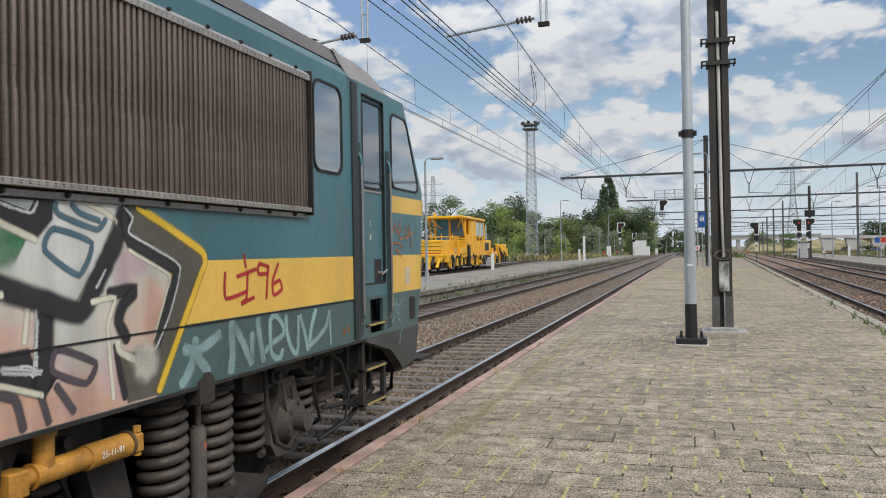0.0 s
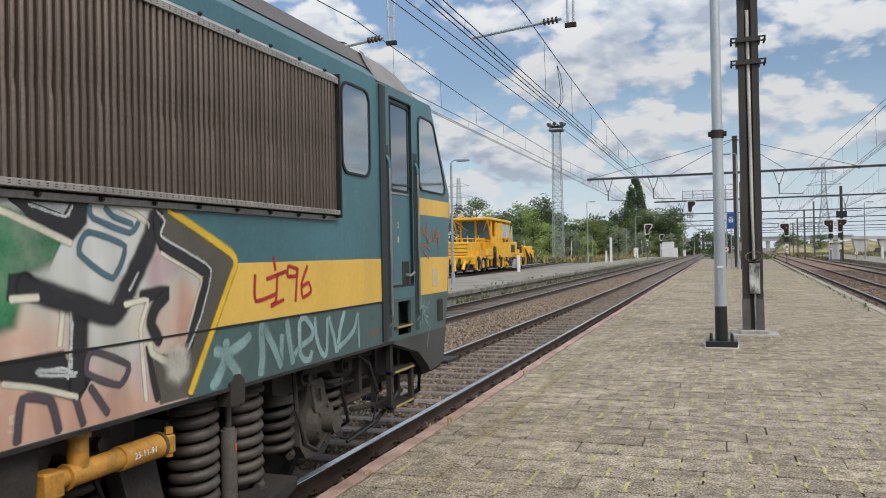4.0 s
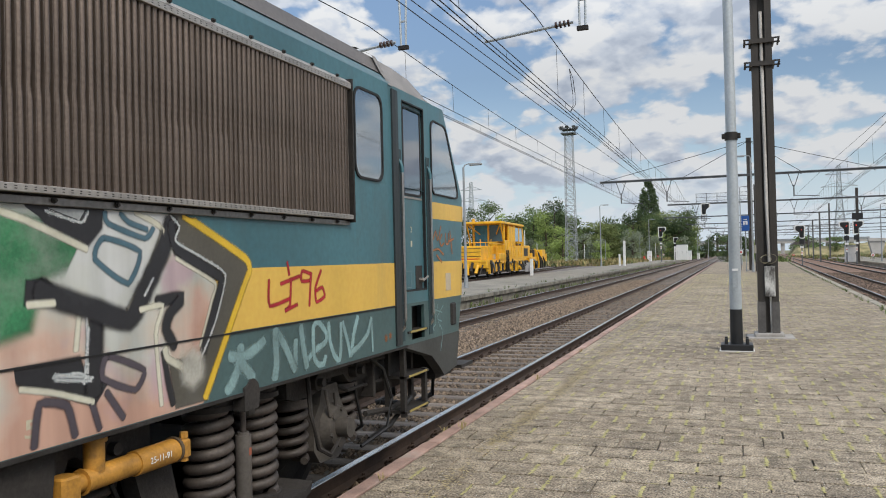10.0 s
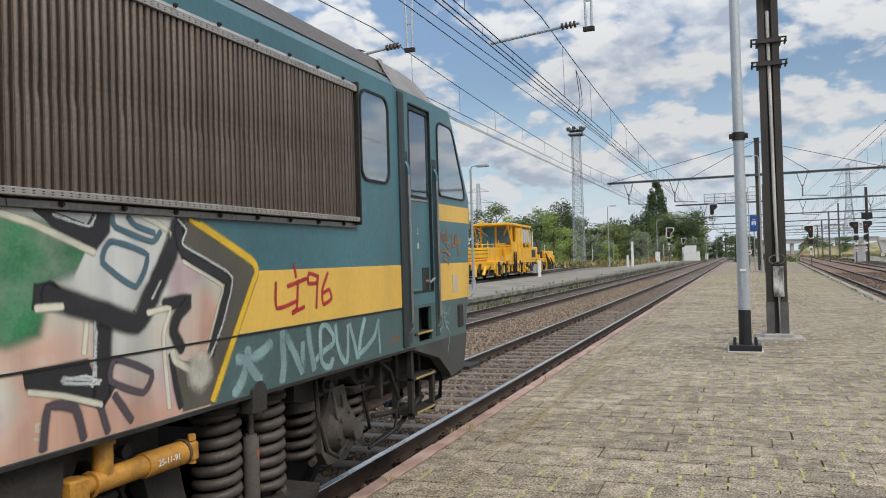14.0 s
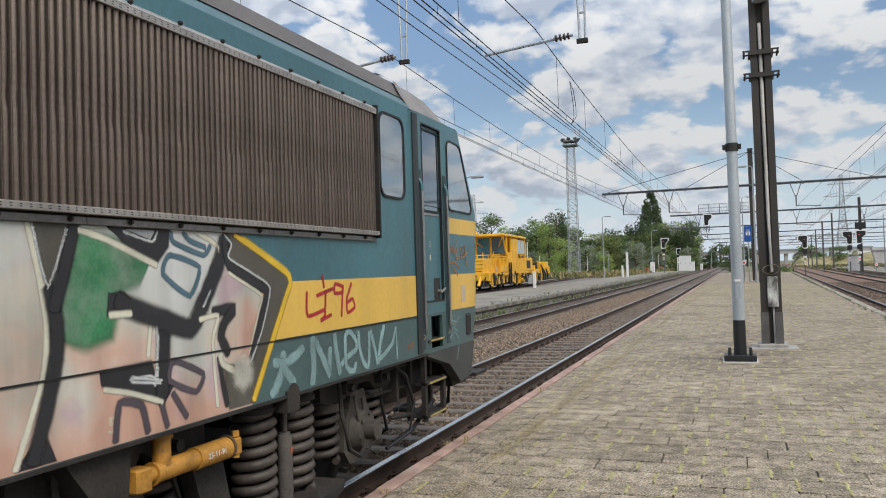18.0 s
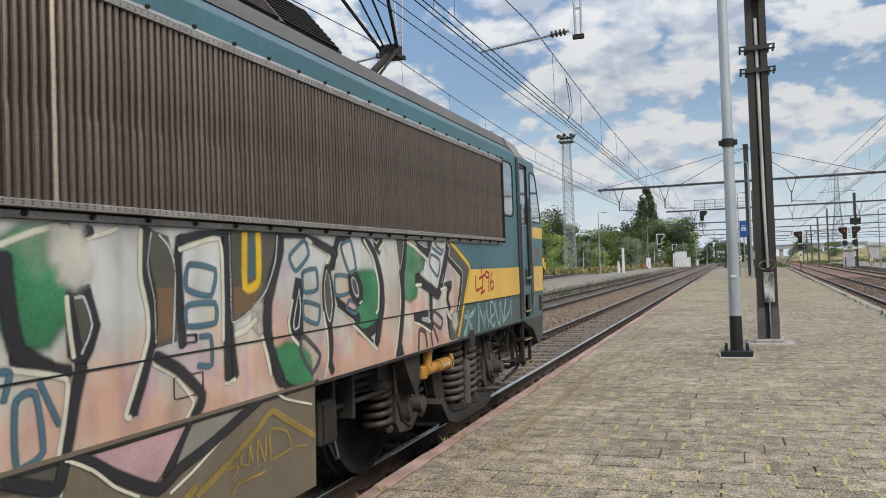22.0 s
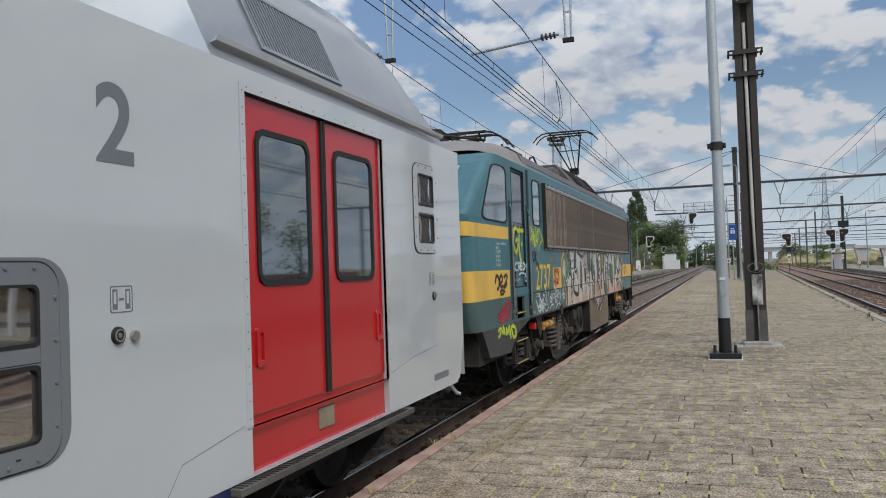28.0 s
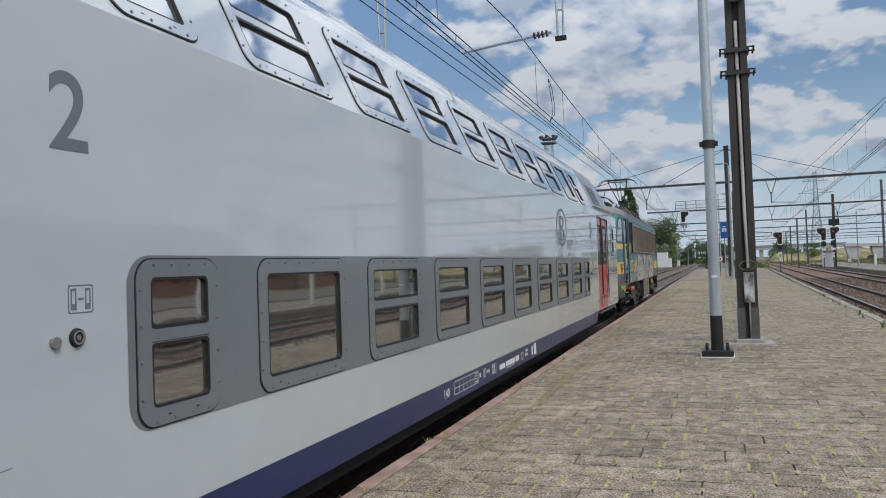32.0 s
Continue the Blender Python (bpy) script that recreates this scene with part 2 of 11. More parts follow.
RED_PAINT = mat("signal_red", (0.55, 0.03, 0.025), 0.4, 0, 0.1, 3, 40, 0.02)
BLACK_PAINT = mat("black_paint", (0.012, 0.013, 0.014), 0.5, 0, 0.2, 5, 50, 0.03)
COACH_WHITE = mat("coach_light_grey", (0.475, 0.505, 0.52), 0.14, 0, 0.03, 0.6, 3, 0.004, spec=0.5, coat=0.8, dirt=((0.52, 0.55, 0.56), 0.7, 0.58, 0.3))
COACH_WHITE.node_tree.nodes["Principled BSDF"].inputs["Coat Roughness"].default_value = 0.035
COACH_WHITE.node_tree.nodes["Principled BSDF"].inputs["Coat Weight"].default_value = 1.0
COACH_GREY = mat("coach_mid_grey", (0.16, 0.175, 0.185), 0.35, 0, 0.05, 1, 20, 0.01, coat=0.3)
COACH_ROOF = mat("coach_roof_grey", (0.17, 0.185, 0.205), 0.3, 0, 0.1, 1, 20, 0.02, coat=0.3)
COACH_BLUE = mat("coach_navy", (0.012, 0.022, 0.09), 0.35, 0, 0.1, 1, 20, 0.02, coat=0.2)
COACH_RED = mat("coach_red", (0.43, 0.012, 0.016), 0.26, 0, 0.05, 1, 20, 0.01, coat=0.4)
MARK_GREY = mat("lettering_grey", (0.145, 0.16, 0.18), 0.4, 0, 0.05, 2, 30, 0)
GLASS = mat("dark_coated_glass", (0.42, 0.405, 0.38), 0.03, 0.9, 0.02, 0.8, 2, 0.0)
DOOR_GLASS = mat("dark_door_glass", (0.25, 0.275, 0.29), 0.03, 0.9, 0.02, 0.8, 2, 0.0)
GLASS_UP = mat("silvered_glass", (0.60, 0.62, 0.64), 0.02, 0.92, 0.02, 0.8, 2, 0.0)
RAIL_TOP = mat("worn_rail", (0.55, 0.54, 0.52), 0.22, 1, 0.1, 3, 30, 0.02)
RAIL_RUST = mat("rail_rust", (0.055, 0.035, 0.025), 0.85, 0.1, 0.35, 6, 60, 0.3)
SLEEPER = mat("weathered_sleeper", (0.150, 0.122, 0.097), 0.9, 0, 0.5, 5, 50, 0.4, streak=(0.3, 2, 1), rnd=0.2)
GALV = mat("galvanised_pole", (0.42, 0.46, 0.48), 0.5, 0.35, 0.15, 3, 30, 0.05, streak=(1, 1, 0.3))
MAST_BROWN = mat("mast_brown", (0.042, 0.036, 0.030), 0.6, 0.1, 0.3, 3, 40, 0.1, streak=(1, 1, 0.3))
# gantry grey is lifted: the haze of distance is mixed into it
GANTRY = mat("gantry_grey", (0.13, 0.138, 0.145), 0.7, 0.2, 0.25, 4, 40, 0.1)
WIRE = mat("contact_wire", (0.02, 0.02, 0.022), 0.6, 0.3, 0.1, 4, 40, 0)
CONCRETE = mat("concrete", (0.34, 0.32, 0.29), 0.9, 0, 0.22, 2, 40, 0.3, dirt=((0.12, 0.11, 0.09), 1.5, 0.55, 0.6))
KERB = mat("reddish_coping", (0.36, 0.235, 0.185), 0.9, 0, 0.30, 4, 110, 0.7, dirt=((0.36, 0.32, 0.27), 2.6, 0.53, 0.7), rnd=0.10)
MACHINE = mat("machine_yellow", (0.78, 0.42, 0.02), 0.45, 0, 0.15, 1.5, 20, 0.04, dirt=((0.20, 0.11, 0.03), 1.2, 0.58, 0.7))
MACHINE_DARK = mat("machine_dark", (0.04, 0.035, 0.03), 0.8, 0.1, 0.5, 2, 20, 0.2)
LAMP_GREY = mat("lamp_grey", (0.33, 0.35, 0.36), 0.6, 0.3, 0.15, 3, 30, 0.03)
SIGN_BLUE = mat("sign_blue", (0.015, 0.09, 0.33), 0.4, 0, 0.05, 2, 20, 0)
SIGNAL_RED = mat("red_signal_light", (1.0, 0.05, 0.03), 0.3, emit=0.9)
# mast tone for the yard, paled in its colour to suggest distance haze
HAZY_MAST = mat("hazy_mast_grey", (0.10, 0.10, 0.10), 0.7, 0.1, 0.25, 3, 40, 0.1)



def stone_surface(name, base, dark, speck, grain=70.0):
    """Rough worn concrete: stains, mottling, coarse grain, pale specks and dark pits."""
    m = bpy.data.materials.new(name)
    m.use_nodes = True
    n, l = m.node_tree.nodes, m.node_tree.links
    p = n["Principled BSDF"]
    p.inputs["Roughness"].default_value, p.inputs["Specular IOR Level"].default_value = 0.95, 0.3
    co = n.new("ShaderNodeTexCoord")
    geo = n.new("ShaderNodeNewGeometry")

    def noise(scale, detail, lo, hi, a, c, rough=0.6):
        t = n.new("ShaderNodeTexNoise")
        t.inputs["Scale"].default_value, t.inputs["Detail"].default_value, t.inputs["Roughness"].default_value = scale, detail, rough
        l.new(geo.outputs["Position"], t.inputs["Vector"])
        r = n.new("ShaderNodeMapRange")
        r.inputs["From Min"].default_value, r.inputs["From Max"].default_value = lo, hi
        r.inputs["To Min"].default_value, r.inputs["To Max"].default_value = a, c
        l.new(t.outputs["Fac"], r.inputs["Value"])
        return t, r.outputs[0]
    _, stain = noise(0.55, 6, 0.36, 0.62, 0.0, 0.85)
    _, mottle = noise(7.0, 5, 0.36, 0.64, 0.64, 1.30)
    gt, fine = noise(grain, 3, 0.36, 0.64, 0.34, 1.72)
    _, pits = noise(30.0, 4, 0.57, 0.64, 1.0, 0.42)
    _, dots = noise(150.0, 1, 0.69, 0.73, 0.0, 0.8)
    c0 = n.new("ShaderNodeMixRGB")
    c0.inputs[1].default_value, c0.inputs[2].default_value = (*base, 1), (*dark, 1)
    l.new(stain, c0.inputs[0])
    oi = n.new("ShaderNodeObjectInfo")
    ra = n.new("ShaderNodeMapRange"); ra.inputs["To Min"].default_value, ra.inputs["To Max"].default_value = 0.86, 1.14
    l.new(oi.outputs["Random"], ra.inputs["Value"])
    rb = n.new("ShaderNodeMapRange"); rb.inputs["To Min"].default_value, rb.inputs["To Max"].default_value = 0.86, 1.14
    l.new(geo.outputs["Random Per Island"], rb.inputs["Value"])
    last = c0.outputs[0]
    for k in (mottle, fine, pits, ra.outputs[0], rb.outputs[0]):
        v = n.new("ShaderNodeVectorMath"); v.operation = "SCALE"
        l.new(last, v.inputs[0]); l.new(k, v.inputs["Scale"])
        last = v.outputs[0]
    c1 = n.new("ShaderNodeMixRGB"); c1.inputs[2].default_value = (*speck, 1)
    l.new(dots, c1.inputs[0]); l.new(last, c1.inputs[1])
    l.new(c1.outputs[0], p.inputs["Base Color"])
    bp = n.new("ShaderNodeBump"); bp.inputs["Strength"].default_value, bp.inputs["Distance"].default_value = 0.9, 0.006
    l.new(gt.outputs["Fac"], bp.inputs["Height"]); l.new(bp.outputs[0], p.inputs["Normal"])
    MATS[name] = m
    return m

# ---- building blocks ----


def put(bm, verts, faces):
    vs = [bm.verts.new(v) for v in verts]
    for f in faces:
        bm.faces.new([vs[i] for i in f])
    return vs


CUBE = ((0, 3, 2, 1), (4, 5, 6, 7), (0, 1, 5, 4), (1, 2, 6, 5), (2, 3, 7, 6), (3, 0, 4, 7))


def box(bm, x0, x1, y0, y1, z0, z1, m=None, c=0.0):
    """A block; c takes a chamfer off its upright edges and the rim of both ends."""
    if c <= 0:
        v = [(x0, y0, z0), (x1, y0, z0), (x1, y1, z0), (x0, y1, z0), (x0, y0, z1), (x1, y0, z1), (x1, y1, z1), (x0, y1, z1)]
        f = CUBE
    else:
        def rim(d, z):
            return [(x0 + c + d, y0 + d, z), (x1 - c - d, y0 + d, z), (x1 - d, y0 + c + d, z), (x1 - d, y1 - c - d, z),
                    (x1 - c - d, y1 - d, z), (x0 + c + d, y1 - d, z), (x0 + d, y1 - c - d, z), (x0 + d, y0 + c + d, z)]
        e = min(c * 0.6, (x1 - x0) / 4, (y1 - y0) / 4)
        v = rim(e, z0) + rim(0, z0 + e) + rim(0, z1 - e) + rim(e, z1)
        f = [tuple(range(7, -1, -1)), tuple(range(24, 32))]
        for k in range(3):
            f += [(8 * k + i, 8 * k + (i + 1) % 8, 8 * k + 8 + (i + 1) % 8, 8 * k + 8 + i) for i in range(8)]
    if m is not None:
        v = [m @ Vector(p) for p in v]
    put(bm, v, f)
    return bm


def basis(d):
    d = Vector(d).normalized()
    a = Vector((0, 0, 1)) if abs(d.z) < 0.95 else Vector((1, 0, 0))
    s = d.cross(a).normalized()
    return s, s.cross(d).normalized()


def rod(bm, p, q, r, r2=None, n=8, cap=True):
    p, q = Vector(p), Vector(q)
    s, t = basis(q - p)
    r2 = r if r2 is None else r2
    v = []
    for c, rr in ((p, r), (q, r2)):
        v += [c + (s * math.cos(2 * math.pi * i / n) + t * math.sin(2 * math.pi * i / n)) * rr for i in range(n)]
    f = [(i, (i + 1) % n, n + (i + 1) % n, n + i) for i in range(n)]
    if cap:
        f += [tuple(range(n - 1, -1, -1)), tuple(range(n, 2 * n))]
    put(bm, v, f)
    return bm


def tube(bm, pts, r, n=6, closed=False):
    pts = [Vector(p) for p in pts]
    v, k = [], len(pts)
    for i, c in enumerate(pts):
        d = pts[min(i + 1, k - 1)] - pts[max(i - 1, 0)]
        s, t = basis(d)
        v += [c + (s * math.cos(2 * math.pi * j / n) + t * math.sin(2 * math.pi * j / n)) * r for j in range(n)]
    f = []
    for i in range(k - 1):
        f += [(i * n + j, i * n + (j + 1) % n, (i + 1) * n + (j + 1) % n, (i + 1) * n + j) for j in range(n)]
    f += [tuple(range(n - 1, -1, -1)), tuple(range((k - 1) * n, k * n))]
    put(bm, v, f)
    return bm


def prism(bm, poly, f0, f1):
    """Extrude a 2D outline: f0 and f1 turn (a, b) into the points of the two ends."""
    k = len(poly)
    put(bm, [f0(a, b) for a, b in poly] + [f1(a, b) for a, b in poly],
        [tuple(range(k - 1, -1, -1)), tuple(range(k, 2 * k))] + [(i, (i + 1) % k, k + (i + 1) % k, k + i) for i in range(k)])
    return bm


def rounded(u0, u1, v0, v1, r, n=4):
    out = []
    for cu, cv, a in ((u1 - r, v1 - r, 0), (u0 + r, v1 - r, 90), (u0 + r, v0 + r, 180), (u1 - r, v0 + r, 270)):
        for i in range(n + 1):
            w = radians(a + 90 * i / n)
            out.append((cu + r * math.cos(w), cv + r * math.sin(w)))
    return out


def ring(bm, outer, inner, f, d0, d1):
    """A rim between two outlines of equal count, from depth d0 out to d1; f(a, b, d) gives the point."""
    k = len(outer)
    v = [f(a, b, d0) for a, b in outer] + [f(a, b, d1) for a, b in outer] + [f(a, b, d1) for a, b in inner] + [f(a, b, d0) for a, b in inner]
    fs = []
    for j in range(3):
        fs += [(j * k + i, j * k + (i + 1) % k, (j + 1) * k + (i + 1) % k, (j + 1) * k + i) for i in range(k)]
    put(bm, v, fs)
    return bm


def panel(bm, us, vs, holes, f, depth):
    """A sheet over us x vs with openings (u0, u1, v0, v1), their reveals going in by depth."""
    us = sorted({round(a, 4) for a in [*us, *(h[0] for h in holes), *(h[1] for h in holes)]})
    vs = sorted({round(a, 4) for a in [*vs, *(h[2] for h in holes), *(h[3] for h in holes)]})
    for i in range(len(us) - 1):
        for j in range(len(vs) - 1):
            cu, cv = (us[i] + us[i + 1]) / 2, (vs[j] + vs[j + 1]) / 2
            if any(h[0] < cu < h[1] and h[2] < cv < h[3] for h in holes):
                continue
            put(bm, [f(us[i], vs[j], 0), f(us[i + 1], vs[j], 0), f(us[i + 1], vs[j + 1], 0), f(us[i], vs[j + 1], 0)], [(0, 1, 2, 3)])
    for h in holes:
        c = [(h[0], h[2]), (h[1], h[2]), (h[1], h[3]), (h[0], h[3])]
        for i in range(4):
            a, b = c[i], c[(i + 1) % 4]
            put(bm, [f(*a, 0), f(*a, -depth), f(*b, -depth), f(*b, 0)], [(0, 1, 2, 3)])
    return bm


def sheet(bm, outline, f, d, thick=0.0):
    """A flat outline at depth d, with edges back to d - thick."""
    k = len(outline)
    if thick:
        prism(bm, outline, lambda a, b: f(a, b, d - thick), lambda a, b: f(a, b, d))
    else:
        put(bm, [f(a, b, d) for a, b in outline], [tuple(range(k))])
    return bm


def finish(bm, smooth=False, weld=True):
    if weld and len(bm.verts) < 20000:
        bmesh.ops.remove_doubles(bm, verts=bm.verts, dist=0.0002)
    bmesh.ops.recalc_face_normals(bm, faces=bm.faces)
    me = bpy.data.meshes.new("mesh")
    bm.to_mesh(me)
    bm.free()
    if smooth:
        me.shade_smooth()
        me.set_sharp_from_angle(angle=radians(38))
    return me


def part(name, bm, material, parent=None, label="", smooth=False, weld=True):
    me = finish(bm, smooth, weld) if isinstance(bm, bmesh.types.BMesh) else bm
    if material is not None and not me.materials:
        me.materials.append(material)
    ob = new(name, me)
    if parent is not None:
        ob.parent = parent
    if label:
        ob["label"] = label
    return ob


def B():
    return bmesh.new()


def thing(name, label, category, at=None, group="", kind=""):
    ob = new(name)
    ob.empty_display_size = 0.3
    if at is not None:
        ob.matrix_basis = at
    return tagged(ob, label, category, group, kind)


def letters(text, size, material, parent, m, name="lettering", label="", bold=0.0):
    cu = bpy.data.curves.new("text", "FONT")
    cu.body, cu.size, cu.extrude, cu.offset = text, size, 0.0008, bold
    tmp = bpy.data.objects.new("text", cu)
    me = bpy.data.meshes.new_from_object(tmp)
    bpy.data.objects.remove(tmp)
    bpy.data.curves.remove(cu)
    me.transform(m)
    me.materials.clear()
    me.materials.append(material)
    return part(name, me, None, parent, label)


# ---- plan: y runs along the tracks, z = 0 is the platform, rails lie 0.30 below ----
RAIL_Z = -0.30
TRACK_X = -3.97
EDGE_X = -2.40
SLANT = 2.0                                  # the tracks beyond the platform swing off by this angle
right = pose(0, 0, 0, 0, 0, -SLANT)


def edge_right(y):
    return 2.86 + math.tan(radians(SLANT)) * y


# soil and ballast
SOIL = mat("dry_soil_grass", (0.16, 0.15, 0.075), 0.95, 0, 0.4, 0.15, 3, 0.5, tint=(0.10, 0.12, 0.045), dirt=((0.24, 0.20, 0.14), 0.08, 0.52, 0.8))
BALLAST = mat("brown_ballast", (0.17, 0.12, 0.086), 0.95, 0, 0.5, 3, 26, 1.0, tint=(0.08, 0.06, 0.045))
RUST_BALLAST = mat("rust_brown_ballast", (0.21, 0.125, 0.08), 0.95, 0, 0.5, 3, 26, 1.0, tint=(0.12, 0.07, 0.045))
GREY_BALLAST = mat("grey_ballast", (0.165, 0.145, 0.125), 0.95, 0, 0.4, 4, 24, 0.9, tint=(0.09, 0.08, 0.07))
STONE = mat("ballast_stone", (0.185, 0.137, 0.094), 0.9, 0, 0.35, 9, 60, 0.3, rnd=0.6)

bm = B()
nx, ny = 30, 40
g = [[bm.verts.new((-2500 + 5000 * (0.5 + 0.5 * math.copysign(abs(2 * i / nx - 1) ** 2.2, 2 * i / nx - 1)),
                    -600 + 3600 * (j / ny) ** 2.0, -0.62)) for j in range(ny + 1)] for i in range(nx + 1)]
for i in range(nx):
    for j in range(ny):
        bm.faces.new((g[i][j], g[i + 1][j], g[i + 1][j + 1], g[i][j + 1]))
tagged(part("ground", bm, SOIL), "flat railway land with dry grass and soil", "ground", kind="structure")


def bed(name, x0, x1, y0, y1, m, material, label, z=-0.42):
    b = B()
    ys = [y0 + (y1 - y0) * (k / 24) ** 1.6 for k in range(25)]
    for k in range(24):
        v = [(x0 - 0.35, ys[k], -0.64), (x0, ys[k], z), (x1, ys[k], z), (x1 + 0.35, ys[k], -0.64)]
        w = [(a, ys[k + 1], c) for a, _, c in v]
        put(b, [m @ Vector(p) for p in v + w], [(0, 4, 5, 1), (1, 5, 6, 2), (2, 6, 7, 3)])
    return tagged(part(name, b, material), label, "ballast", kind="structure")


ONE = Matrix.Identity(4)
bed("track_bed_1", -5.6, -2.3, -20, 420, ONE, GREY_BALLAST, "grey-brown ballast between concrete sleepers", -0.492)
bed("track_bed_2", -9.9, -5.95, -20, 420, ONE, BALLAST, "brown ballast of the second track", -0.48)
bed("track_bed_3", -34, -15.4, -10, 112, ONE, GREY_BALLAST, "worn ballast of the sidings", -0.16)
bed("track_bed_4", 3.0, 10.4, -10, 420, right, RUST_BALLAST, "reddish brown ballast of the two far tracks")
bed("track_bed_5", 16.2, 34, 30, 420, right, GREY_BALLAST, "ballast of the distant yard")


def rail_mesh(y0, y1):
    """A flat-bottomed rail as foot, web and head, with its running face."""
    prof = [(-0.068, -0.155), (0.068, -0.155), (0.068, -0.142), (0.012, -0.118), (0.010, -0.045), (0.034, -0.034), (0.035, -0.006),
            (-0.035, -0.006), (-0.034, -0.034), (-0.010, -0.045), (-0.012, -0.118), (-0.068, -0.142)]
    b = B()
    ys = [y0 + (y1 - y0) * (k / 10) ** 1.7 for k in range(11)]
    for k in range(10):
        prism(b, prof, lambda a, c: (a, ys[k], c), lambda a, c: (a, ys[k + 1], c))
    return finish(b)


def head_mesh(y0, y1):
    b = B()
    prism(b, [(-0.034, -0.0055), (0.034, -0.0055), (0.031, 0.0), (-0.031, 0.0)], lambda a, c: (a, y0, c), lambda a, c: (a, y1, c))
    return finish(b)


RAIL_ME, HEAD_ME = rail_mesh(-25, 420), head_mesh(-25, 420)
RAIL_ME.materials.append(RAIL_RUST)
HEAD_ME.materials.append(RAIL_TOP)


def sleeper_mesh():
    b = B()
    box(b, -1.28, 1.28, -0.125, 0.125, -0.30, -0.155, None, 0.02)
    return finish(b)


SLEEPER_ME = sleeper_mesh()
SLEEPER_ME.materials.append(SLEEPER)


def clip_mesh():
    """The pair of fastenings that hold one rail on a sleeper."""
    b = B()
    for sx in (-1, 1):
        box(b, sx * 0.075 - 0.03, sx * 0.075 + 0.03, -0.06, 0.06, -0.155, -0.135)
        rod(b, (sx * 0.085, 0.02, -0.15), (sx * 0.085, 0.02, -0.08), 0.019, n=6)
        tube(b, [(sx * 0.05, -0.05, -0.135), (sx * 0.075, -0.055, -0.105), (sx * 0.10, 0, -0.10), (sx * 0.075, 0.05, -0.108), (sx * 0.045, 0.03, -0.13)], 0.011, 5)
    return finish(b)


CLIP_ME = clip_mesh()
CLIP_ME.materials.append(RAIL_RUST)


def track(name, x, m, label, near, far, shiny=True, first=1.5):
    tr = thing(name, label, "railway track", m @ Matrix.Translation((x, 0, RAIL_Z)), kind="structure")
    for sx in (-0.7525, 0.7525):
        r = part("rail", RAIL_ME, None, tr)
        r.location = (sx, 0, 0)
        if shiny:
            h = part("rail_head", HEAD_ME, None, r, "bright worn running face")
            h.location = (0, 0, 0.0005)
    y = first
    while y < near:
        s = part("sleeper", SLEEPER_ME, None, tr)
        s.location = (random.uniform(-0.02, 0.02), y, random.uniform(-0.012, 0.0))
        if y < 30 and name == "track_1":
            for sx in (-0.7525, 0.7525):
                c = part("fastening", CLIP_ME, None, s)
                c.location = (sx, 0, 0)
        y += 0.6
    b = B()
    while y < far:
        box(b, -1.28, 1.28, y - 0.125, y + 0.125, -0.30, -0.157)
        y += 0.6
    if len(b.verts):
        tagged(part("far_sleepers", b, SLEEPER, tr, weld=False), kind="stuff")
    return tr


track("track_1", TRACK_X, ONE, "main track with bright rails on weathered sleepers beside the platform", 75, 160)
track("track_2", -8.0, ONE, "second track with duller rails in brown ballast", 10, 110, first=9.7)
track("track_3", 0, pose(-18.15, 60, 0.30, 0, 0, 3.6) @ Matrix.Translation((0, -60, 0)), "siding track under the yellow machine", 4, 130, first=20)
track("track_4", 0, pose(-22.6, 60, 0.28, 0, 0, 3.6) @ Matrix.Translation((0, -60, 0)), "rusty siding track beside the grass", 4, 130, first=40)
track("track_5", 4.75, right, "track curving off beyond the platform in brown ballast", 4, 120, first=14)
track("track_6", 8.6, right, "far track beside the opposite platform", 4, 120, first=20)
track("track_7", 20.5, right, "yard track in the distance", 4, 5, first=60)
track("track_8", 0, pose(-28, 60, 0.28, 0, 0, 3.6) @ Matrix.Translation((0, -60, 0)), "outermost siding track", 4, 5, first=60)

# loose stones over the beds near the camera
def stones(name, x0, x1, y0, y1, count, z, m, label, keep=None):
    b = B()
    for _ in range(count):
        y = y0 + (y1 - y0) * random.random() ** 1.5
        x = random.uniform(x0, x1)
        if keep and not keep(x, y):
            continue
        r = random.uniform(0.022, 0.045)
        c = m @ Vector((x, y, z + random.uniform(-0.012, 0.02)))
        w = [random.uniform(0.7, 1.2) for _ in range(6)]
        v = [c + Vector(d) * r * k for d, k in zip(((1, 0.2, 0), (-0.2, 1, 0.1), (-1, 0, 0), (0.1, -1, 0), (0, 0.1, 0.9), (0, 0, -0.8)), w)]
        put(b, v, [(0, 1, 4), (1, 2, 4), (2, 3, 4), (3, 0, 4), (1, 0, 5), (2, 1, 5), (3, 2, 5), (0, 3, 5)])
    return tagged(part(name, b, STONE, weld=False), label, "ballast", kind="stuff")


stones("ballast_stones", -7.2, -4.80, 8, 60, 26000, -0.485, ONE, "loose brown ballast stones between the two tracks")
stones("ballast_stones", -4.75, -3.2, 2, 50, 20000, -0.485, ONE, "greyish ballast stones between and on the sleepers", lambda x, y: 0.13 < (y - 1.5) % 0.6 < 0.47 or random.random() < 0.03)
stones("ballast_stones", -3.15, -2.45, 2, 30, 4500, -0.475, ONE, "dark ballast stones at the foot of the platform wall")
stones("ballast_stones", 3.1, 10, 16, 70, 16000, -0.42, right, "brown ballast stones beside the far platform face")

